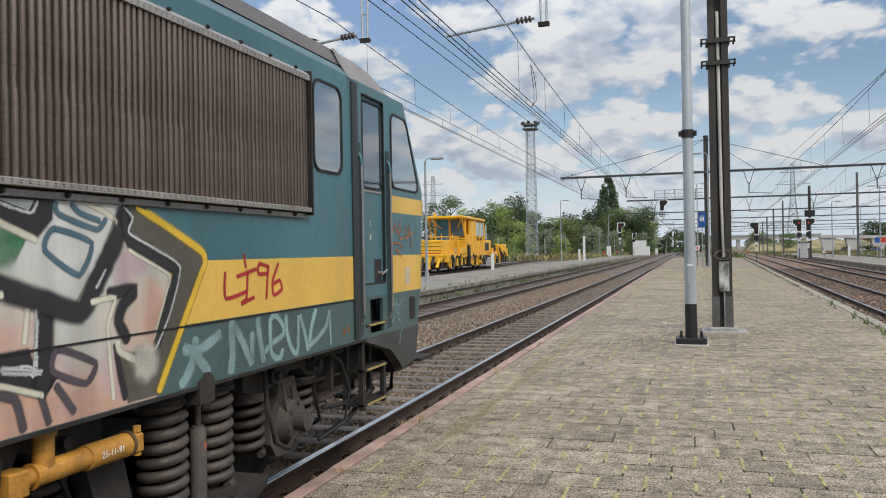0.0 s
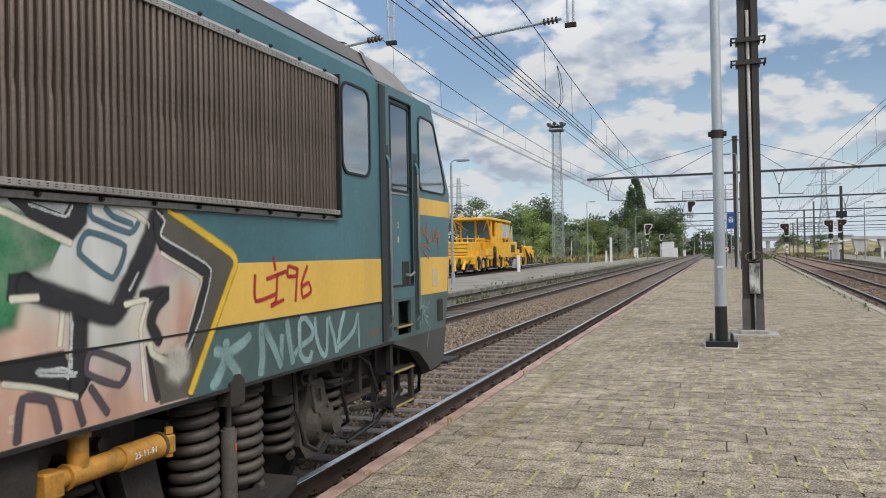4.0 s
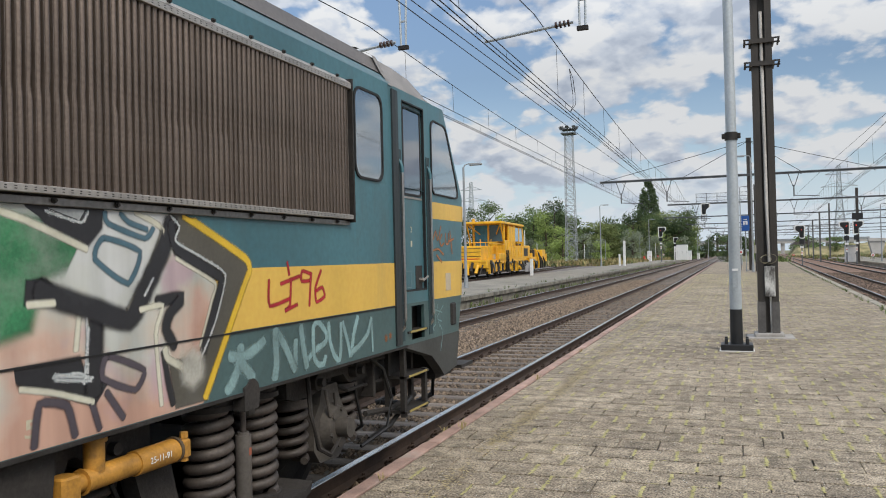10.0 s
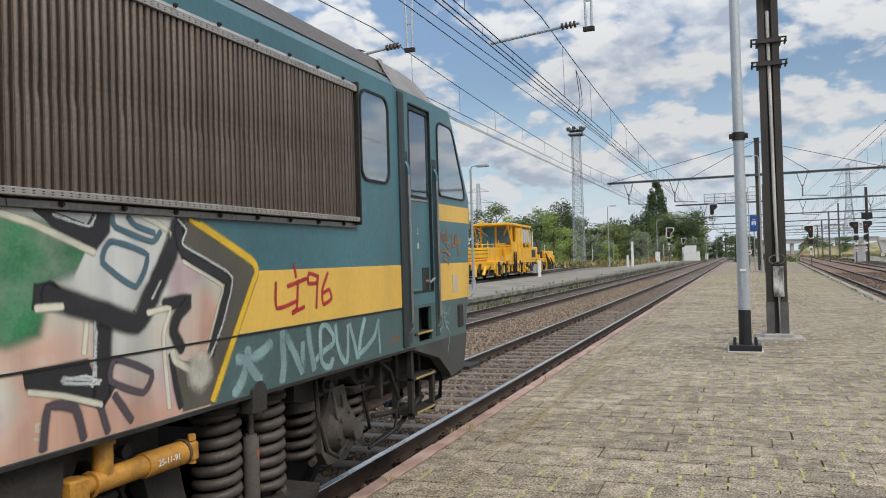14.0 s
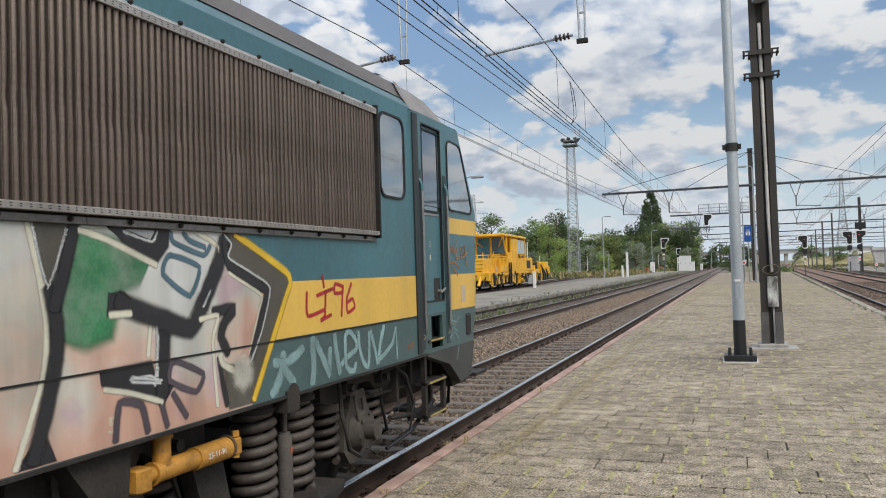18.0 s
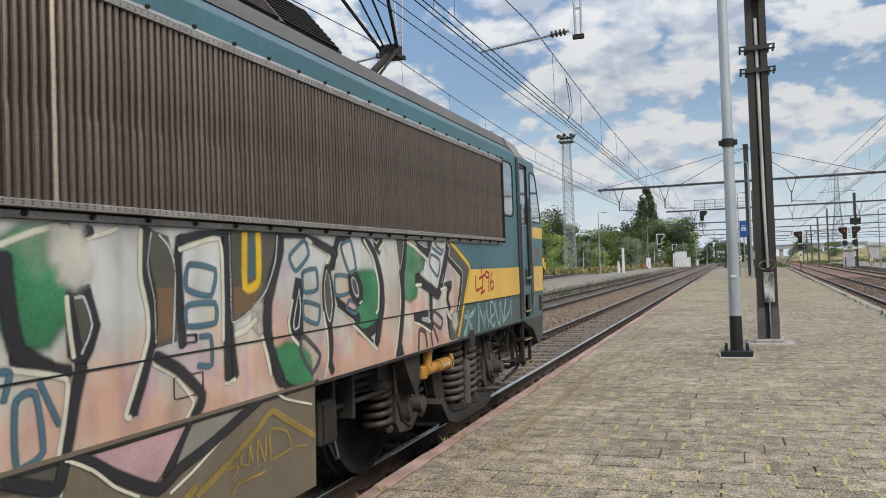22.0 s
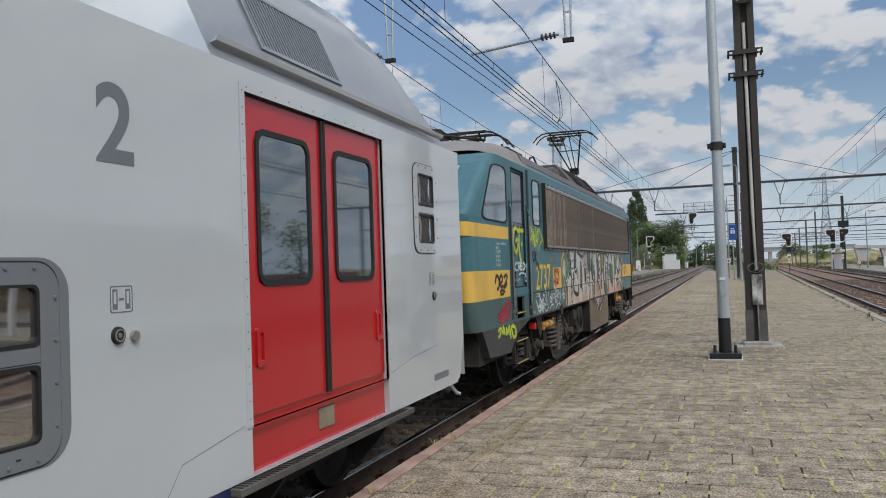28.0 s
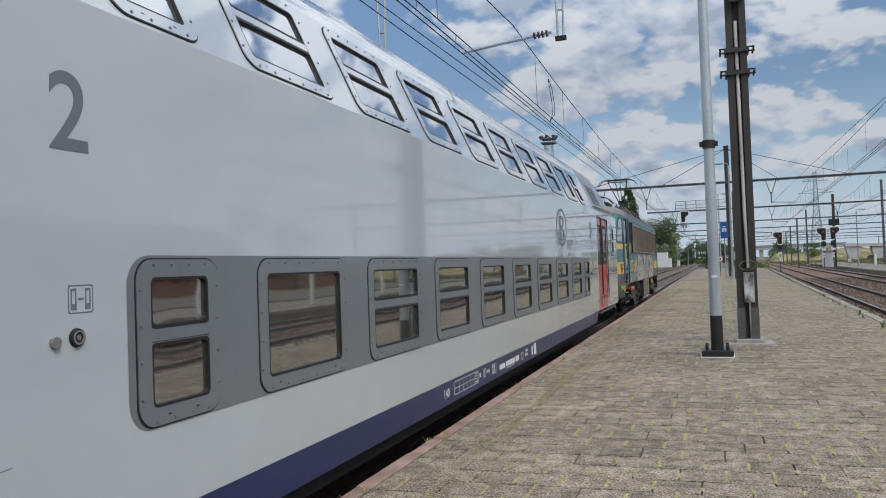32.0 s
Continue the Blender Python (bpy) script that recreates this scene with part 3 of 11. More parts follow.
# ---- the island platform ----
PAVER = stone_surface("grey_paving_tile", (0.345, 0.287, 0.208), (0.232, 0.190, 0.138), (0.52, 0.46, 0.36))
JOINT = mat("dark_joint_sand", (0.065, 0.054, 0.037), 0.95, 0, 0.35, 9, 70, 0.5, tint=(0.045, 0.038, 0.026), dirt=((0.10, 0.09, 0.045), 2.2, 0.52, 0.7))
PLAT_END = 118.0
core = B()
ys = [-8 + (PLAT_END + 8) * k / 30 for k in range(31)]
for k in range(30):
    a, b_ = ys[k], ys[k + 1]
    ra, rb = edge_right(a) - 0.02, edge_right(b_) - 0.02
    l = EDGE_X + 0.02
    put(core, [(l, a, -0.62), (l, a, -0.010), (ra, a, -0.010), (ra, a, -0.62), (l, b_, -0.62), (l, b_, -0.010), (rb, b_, -0.010), (rb, b_, -0.62)],
        [(0, 1, 5, 4), (1, 2, 6, 5), (2, 3, 7, 6)] + ([(4, 5, 6, 7)] if k == 29 else []))
platform = tagged(part("platform", core, JOINT), "island platform of grey square tiles with mossy joints", "platform", kind="structure")

TILE, GAP = 0.306, 0.006


def tile_verts(x, y, w, d, tz, ta, tb):
    z = lambda a, b: tz + ta * (a - x) + tb * (b - y)
    e = 0.0045
    x0, x1, y0, y1 = x - w / 2, x + w / 2, y - d / 2, y + d / 2
    return [(x0, y0, -0.03), (x1, y0, -0.03), (x1, y1, -0.03), (x0, y1, -0.03),
            (x0 + 0.002, y0 + 0.002, z(x0, y0) - 0.002), (x1 - 0.002, y0 + 0.002, z(x1, y0) - 0.002), (x1 - 0.002, y1 - 0.002, z(x1, y1) - 0.002), (x0 + 0.002, y1 - 0.002, z(x0, y1) - 0.002),
            (x0 + e, y0 + e, z(x0, y0)), (x1 - e, y0 + e, z(x1, y0)), (x1 - e, y1 - e, z(x1, y1)), (x0 + e, y1 - e, z(x0, y1))]


TILE_F = [(0, 1, 5, 4), (1, 2, 6, 5), (2, 3, 7, 6), (3, 0, 4, 7), (4, 5, 9, 8), (5, 6, 10, 9), (6, 7, 11, 10), (7, 4, 8, 11), (8, 9, 10, 11)]


# ---- copings of the platform edge, and the platform across ----
def coping(x0, x1, y0, y1, z0, z1, m, material, parent, jog=0.0):
    b = B()
    box(b, x0, x1, y0 + 0.004, y1 - 0.004, z0, z1, m, 0.012)
    return part("coping_stone", b, material, parent)


kerb = thing("platform_edge", "worn reddish coping stones along the platform edge", "kerb", ONE, kind="structure")
y = -1.0
while y < 62:
    coping(EDGE_X + random.uniform(-0.012, 0.008), EDGE_X + 0.115, y, y + 1.0, -0.10, 0.006 + random.uniform(-0.004, 0.004), ONE, KERB, kerb)
    y += 1.0
b = B()
box(b, EDGE_X, EDGE_X + 0.115, 62, PLAT_END, -0.10, 0.005)
part("far_coping", b, KERB, kerb)
b = B()
box(b, EDGE_X + 0.03, EDGE_X + 0.3, -6, PLAT_END, -0.64, -0.10)
part("platform_wall", b, CONCRETE, kerb, "stained concrete face below the coping")

MOSSY = mat("mossy_concrete", (0.21, 0.195, 0.16), 0.95, 0, 0.4, 1.8, 40, 0.5, dirt=((0.065, 0.065, 0.045), 1.2, 0.48, 0.9))
PALE_EDGE = mat("pale_worn_coping", (0.32, 0.29, 0.225), 0.9, 0, 0.35, 3, 50, 0.5, dirt=((0.12, 0.115, 0.075), 1.6, 0.52, 0.8))
kerb2 = thing("platform_edge_2", "weathered concrete coping of the far platform edge with weeds", "kerb", ONE, kind="structure")
y = -7.0
while y < 118:
    x = edge_right(y + 0.5)
    coping(-0.20, 0.0, -0.5, 0.5, -0.14, 0.01 + random.uniform(-0.006, 0.006), Matrix.Translation((x, y + 0.5, 0)) @ right, PALE_EDGE, kerb2)
    y += 1.0
b = B()
prism(b, [(0, -0.64), (-0.25, -0.64), (-0.25, -0.14), (-0.04, -0.14)], lambda a, c: (edge_right(-7) + a, -7, c), lambda a, c: (edge_right(PLAT_END) + a, PLAT_END, c))
part("platform_wall", b, MOSSY, kerb2)

ASPHALT = mat("old_asphalt", (0.225, 0.205, 0.165), 0.95, 0, 0.3, 0.7, 30, 0.6, dirt=((0.13, 0.125, 0.08), 0.6, 0.52, 0.7))
b = B()
for k in range(20):
    a, c = 14 + 150 * k / 20, 14 + 150 * (k + 1) / 20
    put(b, [(-9.85, a, -0.6), (-9.85, a, 0), (-15.2, a, 0), (-15.2, a, -0.6), (-9.85, c, -0.6), (-9.85, c, 0), (-15.2, c, 0), (-15.2, c, -0.6)],
        [(0, 4, 5, 1), (1, 5, 6, 2), (2, 6, 7, 3)] + ([(4, 7, 6, 5)] if k == 19 else []) + ([(0, 1, 2, 3)] if k == 0 else []))
tagged(part("platform_2", b, ASPHALT), "low grey platform across the tracks with a weathered edge", "platform", kind="structure")
kerb3 = thing("platform_edge_3", "stained concrete edge of the platform across the tracks", "kerb", ONE, kind="structure")
y = 14.0
while y < 100:
    coping(-9.95, -9.6, y, y + 2.0, -0.16, 0.012 + random.uniform(-0.008, 0.008), ONE, MOSSY, kerb3)
    y += 2.0
b = B()
box(b, -9.84, -9.7, 14, 164, -0.62, -0.16)
part("platform_wall", b, MOSSY, kerb3)
b = B()
box(b, 10.6, 16.0, -40, 160, -0.6, -0.02, right)
tagged(part("platform_3", b, ASPHALT), "grey opposite platform beyond the far tracks", "platform", kind="structure")
kerb4 = thing("platform_edge_4", "pale worn coping of the opposite platform", "kerb", right, kind="structure")
for k in range(50):
    part("coping_stone", box(B(), 10.52, 10.86, -40 + 4.0 * k, -36.008 + 4.0 * k, -0.14, 0.01, None, 0.012), PALE_EDGE, kerb4)

# ---- the locomotive: its own space has y along it, x = 0 on the track axis, z = 0 on the rails ----
LOCO_Y = -0.70
HALF = 1.47
loco = thing("electric_locomotive", "teal and yellow electric locomotive covered in graffiti", "locomotive", pose(TRACK_X, LOCO_Y, RAIL_Z))
wheelsets = []


def side(a, b, d=0.0):
    """A point of the side that faces the platform: a along it, b above the rails, d outwards."""
    return Vector((HALF + d, a, b))


def nose(z):
    """Half length of the body at a height: the front leans back below and above the waist."""
    pts = ((0.80, 7.88), (1.10, 7.97), (1.45, 8.08), (2.35, 8.18), (3.03, 7.75), (3.17, 7.66), (3.62, 7.10))
    for (a, p), (b, q) in zip(pts, pts[1:]):
        if z <= b:
            return p + (q - p) * (z - a) / (b - a)
    return pts[-1][1]


# flat side wall with its openings, built as courses so that every colour has its own sheet
SIDE_HOLES = [(5.80, 6.13, 2.46, 2.97), (-6.15, -5.82, 2.46, 2.97)]
DOORS = [(6.60, 7.08), (-7.21, -6.665)]
FOOTHOLDS = [(6.72, 7.00), (-7.12, -6.80)]
NICHE = 0.07


def courses(z0, z1, sign, holes=()):
    """A course of side wall between two heights; the ends follow the lean of the cab fronts."""
    b = B()
    f = (lambda a, c, d: Vector((sign * (HALF + d), a, c)))
    core = 7.42
    panel(b, [-core, core], [z0, z1], holes, f, 0.03)
    for e in (-1, 1):
        put(b, [f(e * core, z0, 0), f(e * (nose(z0) - 0.11), z0, 0), f(e * (nose(z1) - 0.11), z1, 0), f(e * core, z1, 0)], [(0, 1, 2, 3)])
        # rounded corner into the front
        ks = [(HALF - 0.11 + 0.11 * math.cos(w), 0.11 * math.sin(w)) for w in (0, 0.4, 0.8, 1.2, 1.57)]
        for (xa, ya), (xb, yb) in zip(ks, ks[1:]):
            put(b, [(sign * xa, e * (nose(z0) - 0.11 + ya), z0), (sign * xb, e * (nose(z0) - 0.11 + yb), z0), (sign * xb, e * (nose(z1) - 0.11 + yb), z1), (sign * xa, e * (nose(z1) - 0.11 + ya), z1)], [(0, 1, 2, 3)])
    return b


def door_cut(z0, z1):
    if z1 < 1.5:
        return [(a, c, 1.13, 1.41) for a, c in FOOTHOLDS]
    return [(a, c, max(z0, 1.535), min(z1, 3.09)) for a, c in DOORS]


def front_sheet(z0, z1, b):
    for e in (-1, 1):
        w = HALF - 0.11
        put(b, [(-w, e * nose(z0), z0), (w, e * nose(z0), z0), (w, e * nose(z1), z1), (-w, e * nose(z1), z1)], [(0, 1, 2, 3)])
    return b


BANDS = [(1.10, 1.435, FADED, "lower_panel"), (1.435, 2.38, TEAL, "waist_panel"), (2.38, 3.04, TEAL, "upper_panel"), (3.04, 3.17, TEAL, "top_panel")]
for z0, z1, m, nm in BANDS:
    for sgn in (1, -1):
        h = [x for x in SIDE_HOLES if x[2] < z1 and x[3] > z0] + door_cut(z0, z1)
        part(nm, front_sheet(z0, z1, courses(z0, z1, sgn, h)) if sgn == 1 else courses(z0, z1, sgn, h), m, loco, "faded teal painted sheet", smooth=True)

# yellow bands, 3 mm proud of the teal
def band(name, a0, a1, z0, z1, d=0.0011):
    b = B()
    # the bands of the cabs run up to the rounded corner of the front
    end = lambda a, z: math.copysign(nose(z) - 0.108, a) if abs(a) > 7.85 else a
    prism(b, [(end(a0, z0), z0), (end(a1, z0), z0), (end(a1, z1), z1), (end(a0, z1), z1)], lambda a, c: side(a, c, -0.004), lambda a, c: side(a, c, d))
    return part(name, b, YELLOW, loco, "faded ochre-yellow stripe")


for e, a0, a1 in ((1, 4.10, 6.42), (1, 7.20, 7.90), (-1, 4.25, 4.90), (-1, 7.385, 7.96)):
    band("yellow_band", min(e * a0, e * a1), max(e * a0, e * a1), 1.437, 1.77)
for e in (1, -1):
    a0, a1 = (7.18, 7.98) if e > 0 else (-8.02, -7.39)
    band("yellow_stripe", a0, a1, 2.15, 2.30)
    for z0, z1 in ((1.437, 1.77), (2.15, 2.30)):
        b = B()
        ks = [(HALF - 0.11 + 0.114 * math.cos(w), 0.114 * math.sin(w)) for w in (0, 0.4, 0.8, 1.2, 1.57)] + [(-HALF + 0.11, 0.114)]
        for (xa, ya), (xb, yb) in zip(ks, ks[1:]):
            put(b, [(xa, e * (nose(z0) - 0.11 + ya), z0), (xb, e * (nose(z0) - 0.11 + yb), z0), (xb, e * (nose(z1) - 0.11 + yb), z1), (xa, e * (nose(z1) - 0.11 + ya), z1)], [(0, 1, 2, 3)])
        part("front_band", b, YELLOW, loco, "yellow band round the cab front", smooth=True)

# seam, gutter lines
b = B()
box(b, HALF - 0.01, HALF + 0.006, -6.6, 6.55, 1.425, 1.434)
part("seam", b, RUBBER, loco)
b = B()
box(b, HALF - 0.02, HALF + 0.012, -6.6, 6.6, 1.085, 1.102)
part("sill", b, STEEL_DARK, loco)

# roof: teal cornice, grey shoulder, then the low crown
b = B()
crown = [(1.47, 3.17), (1.46, 3.19), (1.38, 3.27)]
for (xa, za), (xb, zb) in zip(crown, crown[1:]):
    for s in (1, -1):
        put(b, [(s * xa, -6.4, za), (s * xa, 6.4, za), (s * xb, 6.4, zb), (s * xb, -6.4, zb)], [(0, 1, 2, 3)])
part("cornice", b, LIGHT_TEAL, loco, "paler teal cornice strip", smooth=True)
b = B()
prof = [(1.40, 3.262), (1.385, 3.275), (1.32, 3.40), (1.19, 3.475), (0.8, 3.56), (0, 3.60)]
for (xa, za), (xb, zb) in zip(prof, prof[1:]):
    for s in (1, -1):
        put(b, [(s * xa, -6.4, za), (s * xa, 6.4, za), (s * xb, 6.4, zb), (s * xb, -6.4, zb)], [(0, 1, 2, 3)])
part("roof", b, ROOF_GREY, loco, "weathered grey-brown roof", smooth=True)
# cab roofs, pale grey, falling to the windscreens
for e in (1, -1):
    b = B()
    rows = []
    for y, k in ((6.4, 1.0), (6.75, 0.97), (7.1, 0.86), (7.4, 0.60), (7.64, 0.16)):
        rows.append([(x * (1 - 0.05 * (1 - k)), e * y, 3.17 + (z - 3.17) * k) for x, z in [(1.47, 3.17), (1.44, 3.22)] + prof[1:]])
    rows = [r + [(-x, y, z) for x, y, z in reversed(r[:-1])] for r in rows]
    for p, q in zip(rows, rows[1:]):
        for i in range(len(p) - 1):
            put(b, [p[i], p[i + 1], q[i + 1], q[i]], [(0, 1, 2, 3)])
    part("cab_roof", b, CAB_ROOF, loco, "pale grey cab roof dome", smooth=True)
    b = B()
    rr = [(1.478, 3.16)] + [(x + 0.012, z + 0.012) for x, z in prof[1:]]
    rr = rr + [(-x, z) for x, z in reversed(rr[:-1])]
    for (xa, za), (xb, zb) in zip(rr, rr[1:]):
        put(b, [(xa, e * 6.34, za), (xa, e * 6.42, za), (xb, e * 6.42, zb), (xb, e * 6.34, zb)], [(0, 1, 2, 3)])
    part("roof_seam", b, CAB_ROOF, loco)

# ---- radiator screen: frame rails and single slats ----
RAD0, RAD1 = -5.52, 5.60
PITCH = 0.0438
grille = part("grille_frame", box(box(B(), HALF + 0.0, HALF + 0.052, RAD0, RAD1, 2.080, 2.111, None, 0.004), HALF + 0.0, HALF + 0.052, RAD0, RAD1, 2.978, 3.012, None, 0.004), ALU, loco, "perforated aluminium frame rails of the grille")
b = B()
box(b, HALF + 0.002, HALF + 0.006, RAD0, RAD1, 2.06, 3.02)
part("grille_backing", b, STEEL_DARK, grille)
DRIP = mat("dull_steel_strip", (0.24, 0.225, 0.21), 0.28, 0.8, 0.35, 2.5, 40, 0.05, streak=(1, 0.5, 1), dirt=((0.06, 0.055, 0.05), 2.4, 0.52, 0.8))
y = RAD0
while y < RAD1 - 0.1:
    q = min(y + 1.39, RAD1)
    part("drip_strip", box(B(), HALF - 0.002, HALF + 0.020, y + 0.002, q - 0.002, 2.040, 2.071, None, 0.003), DRIP, grille, "dull steel strip with bolts")
    y = q
b = B()
prism(b, [(HALF - 0.005, 3.012), (HALF + 0.053, 3.012), (HALF + 0.046, 3.024), (HALF - 0.0, 3.054)], lambda a, c: (a, RAD0, c), lambda a, c: (a, RAD1, c))
part("cap_rail", b, ALU, grille, "slanting pale cap rail")
for y in (RAD0 - 0.02, RAD1):
    b = B()
    box(b, HALF - 0.002, HALF + 0.056, y, y + 0.02, 2.06, 3.05)
    part("end_plate", b, STEEL_DARK, grille)
LIP = mat("worn_slat_edge", (0.25, 0.205, 0.17), 0.35, 0.8, 0.2, 3, 60, 0.05)


def slat_mesh(tone, seed):
    """One slat: a rounded fin, dented a little at half height, and its thin bright lip."""
    rs = random.Random(seed)
    b = B()
    prof = [(0.008, 0.0015), (0.026, 0.004), (0.036, 0.011), (0.040, 0.019), (0.037, 0.027), (0.026, 0.033), (0.010, 0.0355)]
    lip = [(0.010, 0.0385), (0.0395, 0.0385), (0.041, 0.0393), (0.041, 0.0408), (0.0395, 0.0416), (0.010, 0.0416)]
    zs = (2.111, 2.30, 2.44, 2.49, 2.54, 2.72, 2.978)
    dent = [0, rs.uniform(-0.001, 0.001), rs.uniform(-0.002, 0.001), rs.uniform(-0.005, 0.001), rs.uniform(-0.002, 0.001), rs.uniform(-0.001, 0.001), 0]
    for shape, closed in ((prof, False), (lip, False)):
        rows = [[b.verts.new((HALF + a + (d if shape is prof and 0 < i < 6 else 0), c + (0.4 * d if shape is prof else 0), z)) for i, (a, c) in enumerate(shape)] for z, d in zip(zs, dent)]
        for p, q in zip(rows, rows[1:]):
            for i in range(len(shape) - 1):
                f = b.faces.new((p[i], p[i + 1], q[i + 1], q[i]))
                f.material_index = 0 if shape is prof else 1
    me = finish(b, True, False)
    me.materials.append(tone)
    me.materials.append(LIP)
    return me


slat_tones = [[slat_mesh(m, 10 * q + k) for k in range(4)] for q, m in enumerate((GRILLE, GRILLE_MID, GRILLE_PALE))]
n_slat = int((RAD1 - RAD0) / PITCH)
sl = random.Random(8)
for k in range(n_slat):
    # the slats nearest the rear cab are cleaner and paler; some panels are more worn than others
    a = RAD0 + PITCH * k
    q = (-2.2 - a) / 2.9 + sl.uniform(-0.16, 0.16) + 0.08 * math.sin(a * 4.2)
    tone = 2 if q > 0.75 or k == 107 else 1 if q > 0.2 else 0
    s = part("slat", sl.choice(slat_tones[tone]), None, grille)
    s.location = (sl.uniform(-0.0015, 0.0015), a, 0)
bolt_me = finish(rod(rod(B(), (0, 0, 0), (0.008, 0, 0), 0.013, n=8), (0.008, 0, 0), (0.018, 0, 0), 0.008, n=6))
bolt_me.materials.append(STEEL_DARK)
for k in range(int((RAD1 - RAD0) / 0.335)):
    for x, z in ((HALF + 0.018, 2.060), (HALF + 0.040, 3.035)):
        o = part("bolt", bolt_me, None, grille)
        o.location = (x, RAD0 + 0.21 + 0.335 * k, z)
b = B()
for k in range(n_slat):
    y = RAD0 + 0.02 + PITCH * k
    for z in (2.0915, 2.1010, 2.990, 3.001):
        box(b, HALF + 0.051, HALF + 0.0532, y - 0.0055, y + 0.0055, z - 0.0017, z + 0.0017)
tagged(part("rail_perforation", b, STEEL_DARK, grille, weld=False), kind="stuff")


# ---- windows and doors ----
def pane_window(name, outline, rim, glass, parent, d=0.012, label=""):
    cx = sum(a for a, _ in outline) / len(outline)
    cz = sum(c for _, c in outline) / len(outline)
    big = [(cx + (a - cx) * (1 + rim / 0.25), cz + (c - cz) * (1 + rim / 0.33)) for a, c in outline]
    fr = part("window_frame", ring(B(), big, outline, side, -0.03, d), RUBBER, parent, "black rubber surround", smooth=False)
    part("pane", sheet(B(), outline, side, 0.004), glass, fr, label)
    return fr


def rounded_outline(corners, r, n=5):
    """A polygon with its corners rounded."""
    out = []
    for k, c in enumerate(corners):
        c = Vector(c)
        u, v = Vector(corners[k - 1]) - c, Vector(corners[(k + 1) % len(corners)]) - c
        p, q = c + u.normalized() * r, c + v.normalized() * r
        for i in range(n + 1):
            w = i / n
            d = p * (1 - w) ** 2 + c * (2 * w * (1 - w)) + q * w * w
            out.append((d.x, d.y))
    return out


DOOR_PANE = mat("cab_door_glass", (0.20, 0.22, 0.25), 0.05, 0.8, 0.04, 0.8, 2, 0.0)
PALE_TEAL = mat("pale_teal_mark", (0.22, 0.30, 0.31), 0.6, 0, 0.2, 5, 40, 0)
LOCO_GLASS = mat("loco_cab_glass", (0.37, 0.41, 0.44), 0.05, 0.85, 0.04, 0.8, 2, 0.0)
for a0, a1 in ((5.74, 6.19), (-6.21, -5.76)):
    pane_window("side_window", rounded(a0, a1, 2.40, 3.03, 0.09), 0.018, LOCO_GLASS, loco)
for e in (1, -1):
    o = [(7.25, 2.46), (7.265, 2.41), (7.31, 2.38), (7.86, 2.375), (7.915, 2.39), (7.925, 2.43), (7.89, 2.52), (7.66, 2.94), (7.62, 2.99), (7.57, 3.01), (7.32, 3.02), (7.27, 2.995), (7.25, 2.95)]
    if e < 0:      # the rear cab window: broad, with well rounded corners
        o = rounded_outline([(7.44, 2.36), (7.86, 2.37), (7.675, 3.03), (7.44, 3.04)], 0.09)
    o = [(e * a, c) for a, c in o]
    pane_window("cab_window", o if e > 0 else o[::-1], 0.015, LOCO_GLASS, loco)
    # door leaf set back in its niche
    a0, a1 = DOORS[0] if e > 0 else DOORS[1]
    door = part("cab_door", box(B(), HALF - 0.06, HALF - 0.025, a0 + 0.006, a1 - 0.006, 1.545, 3.089), TEAL, loco, "teal cab door with an upper window")
    b = B()
    box(b, HALF - 0.12, HALF - 0.065, a0 - 0.02, a1 + 0.02, 1.50, 3.10)
    box(b, HALF - 0.16, HALF - 0.12, a0 - 0.02, a1 + 0.02, 1.10, 1.46)
    part("door_niche", b, STEEL_DARK, door)
    fr = part("door_window_frame", ring(B(), rounded(a0 + 0.045, a1 - 0.045, 2.325, 3.055, 0.03), rounded(a0 + 0.062, a1 - 0.062, 2.342, 3.035, 0.025), side, -0.03, -0.014), RUBBER, door)
    part("pane", sheet(B(), rounded(a0 + 0.058, a1 - 0.058, 2.338, 3.04, 0.03), side, -0.018), DOOR_PANE, fr)
    b = B()
    box(b, HALF - 0.03, HALF - 0.018, a0 + 0.03, a1 - 0.03, 2.30, 2.315)
    part("drip_strip", b, ALU, door)
    part("door_seal", ring(B(), rounded(a0 - 0.004, a1 + 0.004, 1.530, 3.094, 0.01), rounded(a0 + 0.008, a1 - 0.008, 1.542, 3.082, 0.01), side, -0.03, 0.002), RUBBER, door, "black rubber door seal")
    hx = a1 - 0.12 if e > 0 else a0 + 0.08
    b = B()
    box(b, HALF - 0.028, HALF - 0.02, hx - 0.08, hx + 0.06, 1.50, 1.74)
    part("handle_plate", b, STEEL_DARK, door)
    b = B()
    rod(b, (HALF - 0.02, hx, 1.62), (HALF + 0.02, hx, 1.62), 0.018)
    rod(b, (HALF + 0.015, hx - 0.01, 1.61), (HALF + 0.02, hx + 0.10, 1.645), 0.010)
    part("door_handle", b, ALU, door, "chrome lever handle", smooth=True)
    part("outlined_square", ring(B(), rounded(a0 + 0.05, a0 + 0.19, 1.56, 1.70, 0.004), rounded(a0 + 0.055, a0 + 0.185, 1.565, 1.695, 0.003), side, -0.026, -0.0235), PALE_TEAL, door)
    # handrails on both sides of the door, over flat strips coloured like shaded recesses
    for y in ((a0 - 0.075, a1 + 0.075) if e > 0 else (-7.303, -6.545)):
        b = B()
        tube(b, [(HALF + 0.028, y, 2.50), (HALF + 0.028, y, 1.32), (HALF + 0.022, y, 1.26), (HALF - 0.01, y, 1.22)], 0.0125, 10)
        hr_ = part("handrail", b, mat("polished_rail_steel", (0.42, 0.40, 0.38), 0.3, 0.9, 0.2, 4, 40, 0.03), loco, "worn steel grab rail", smooth=True)
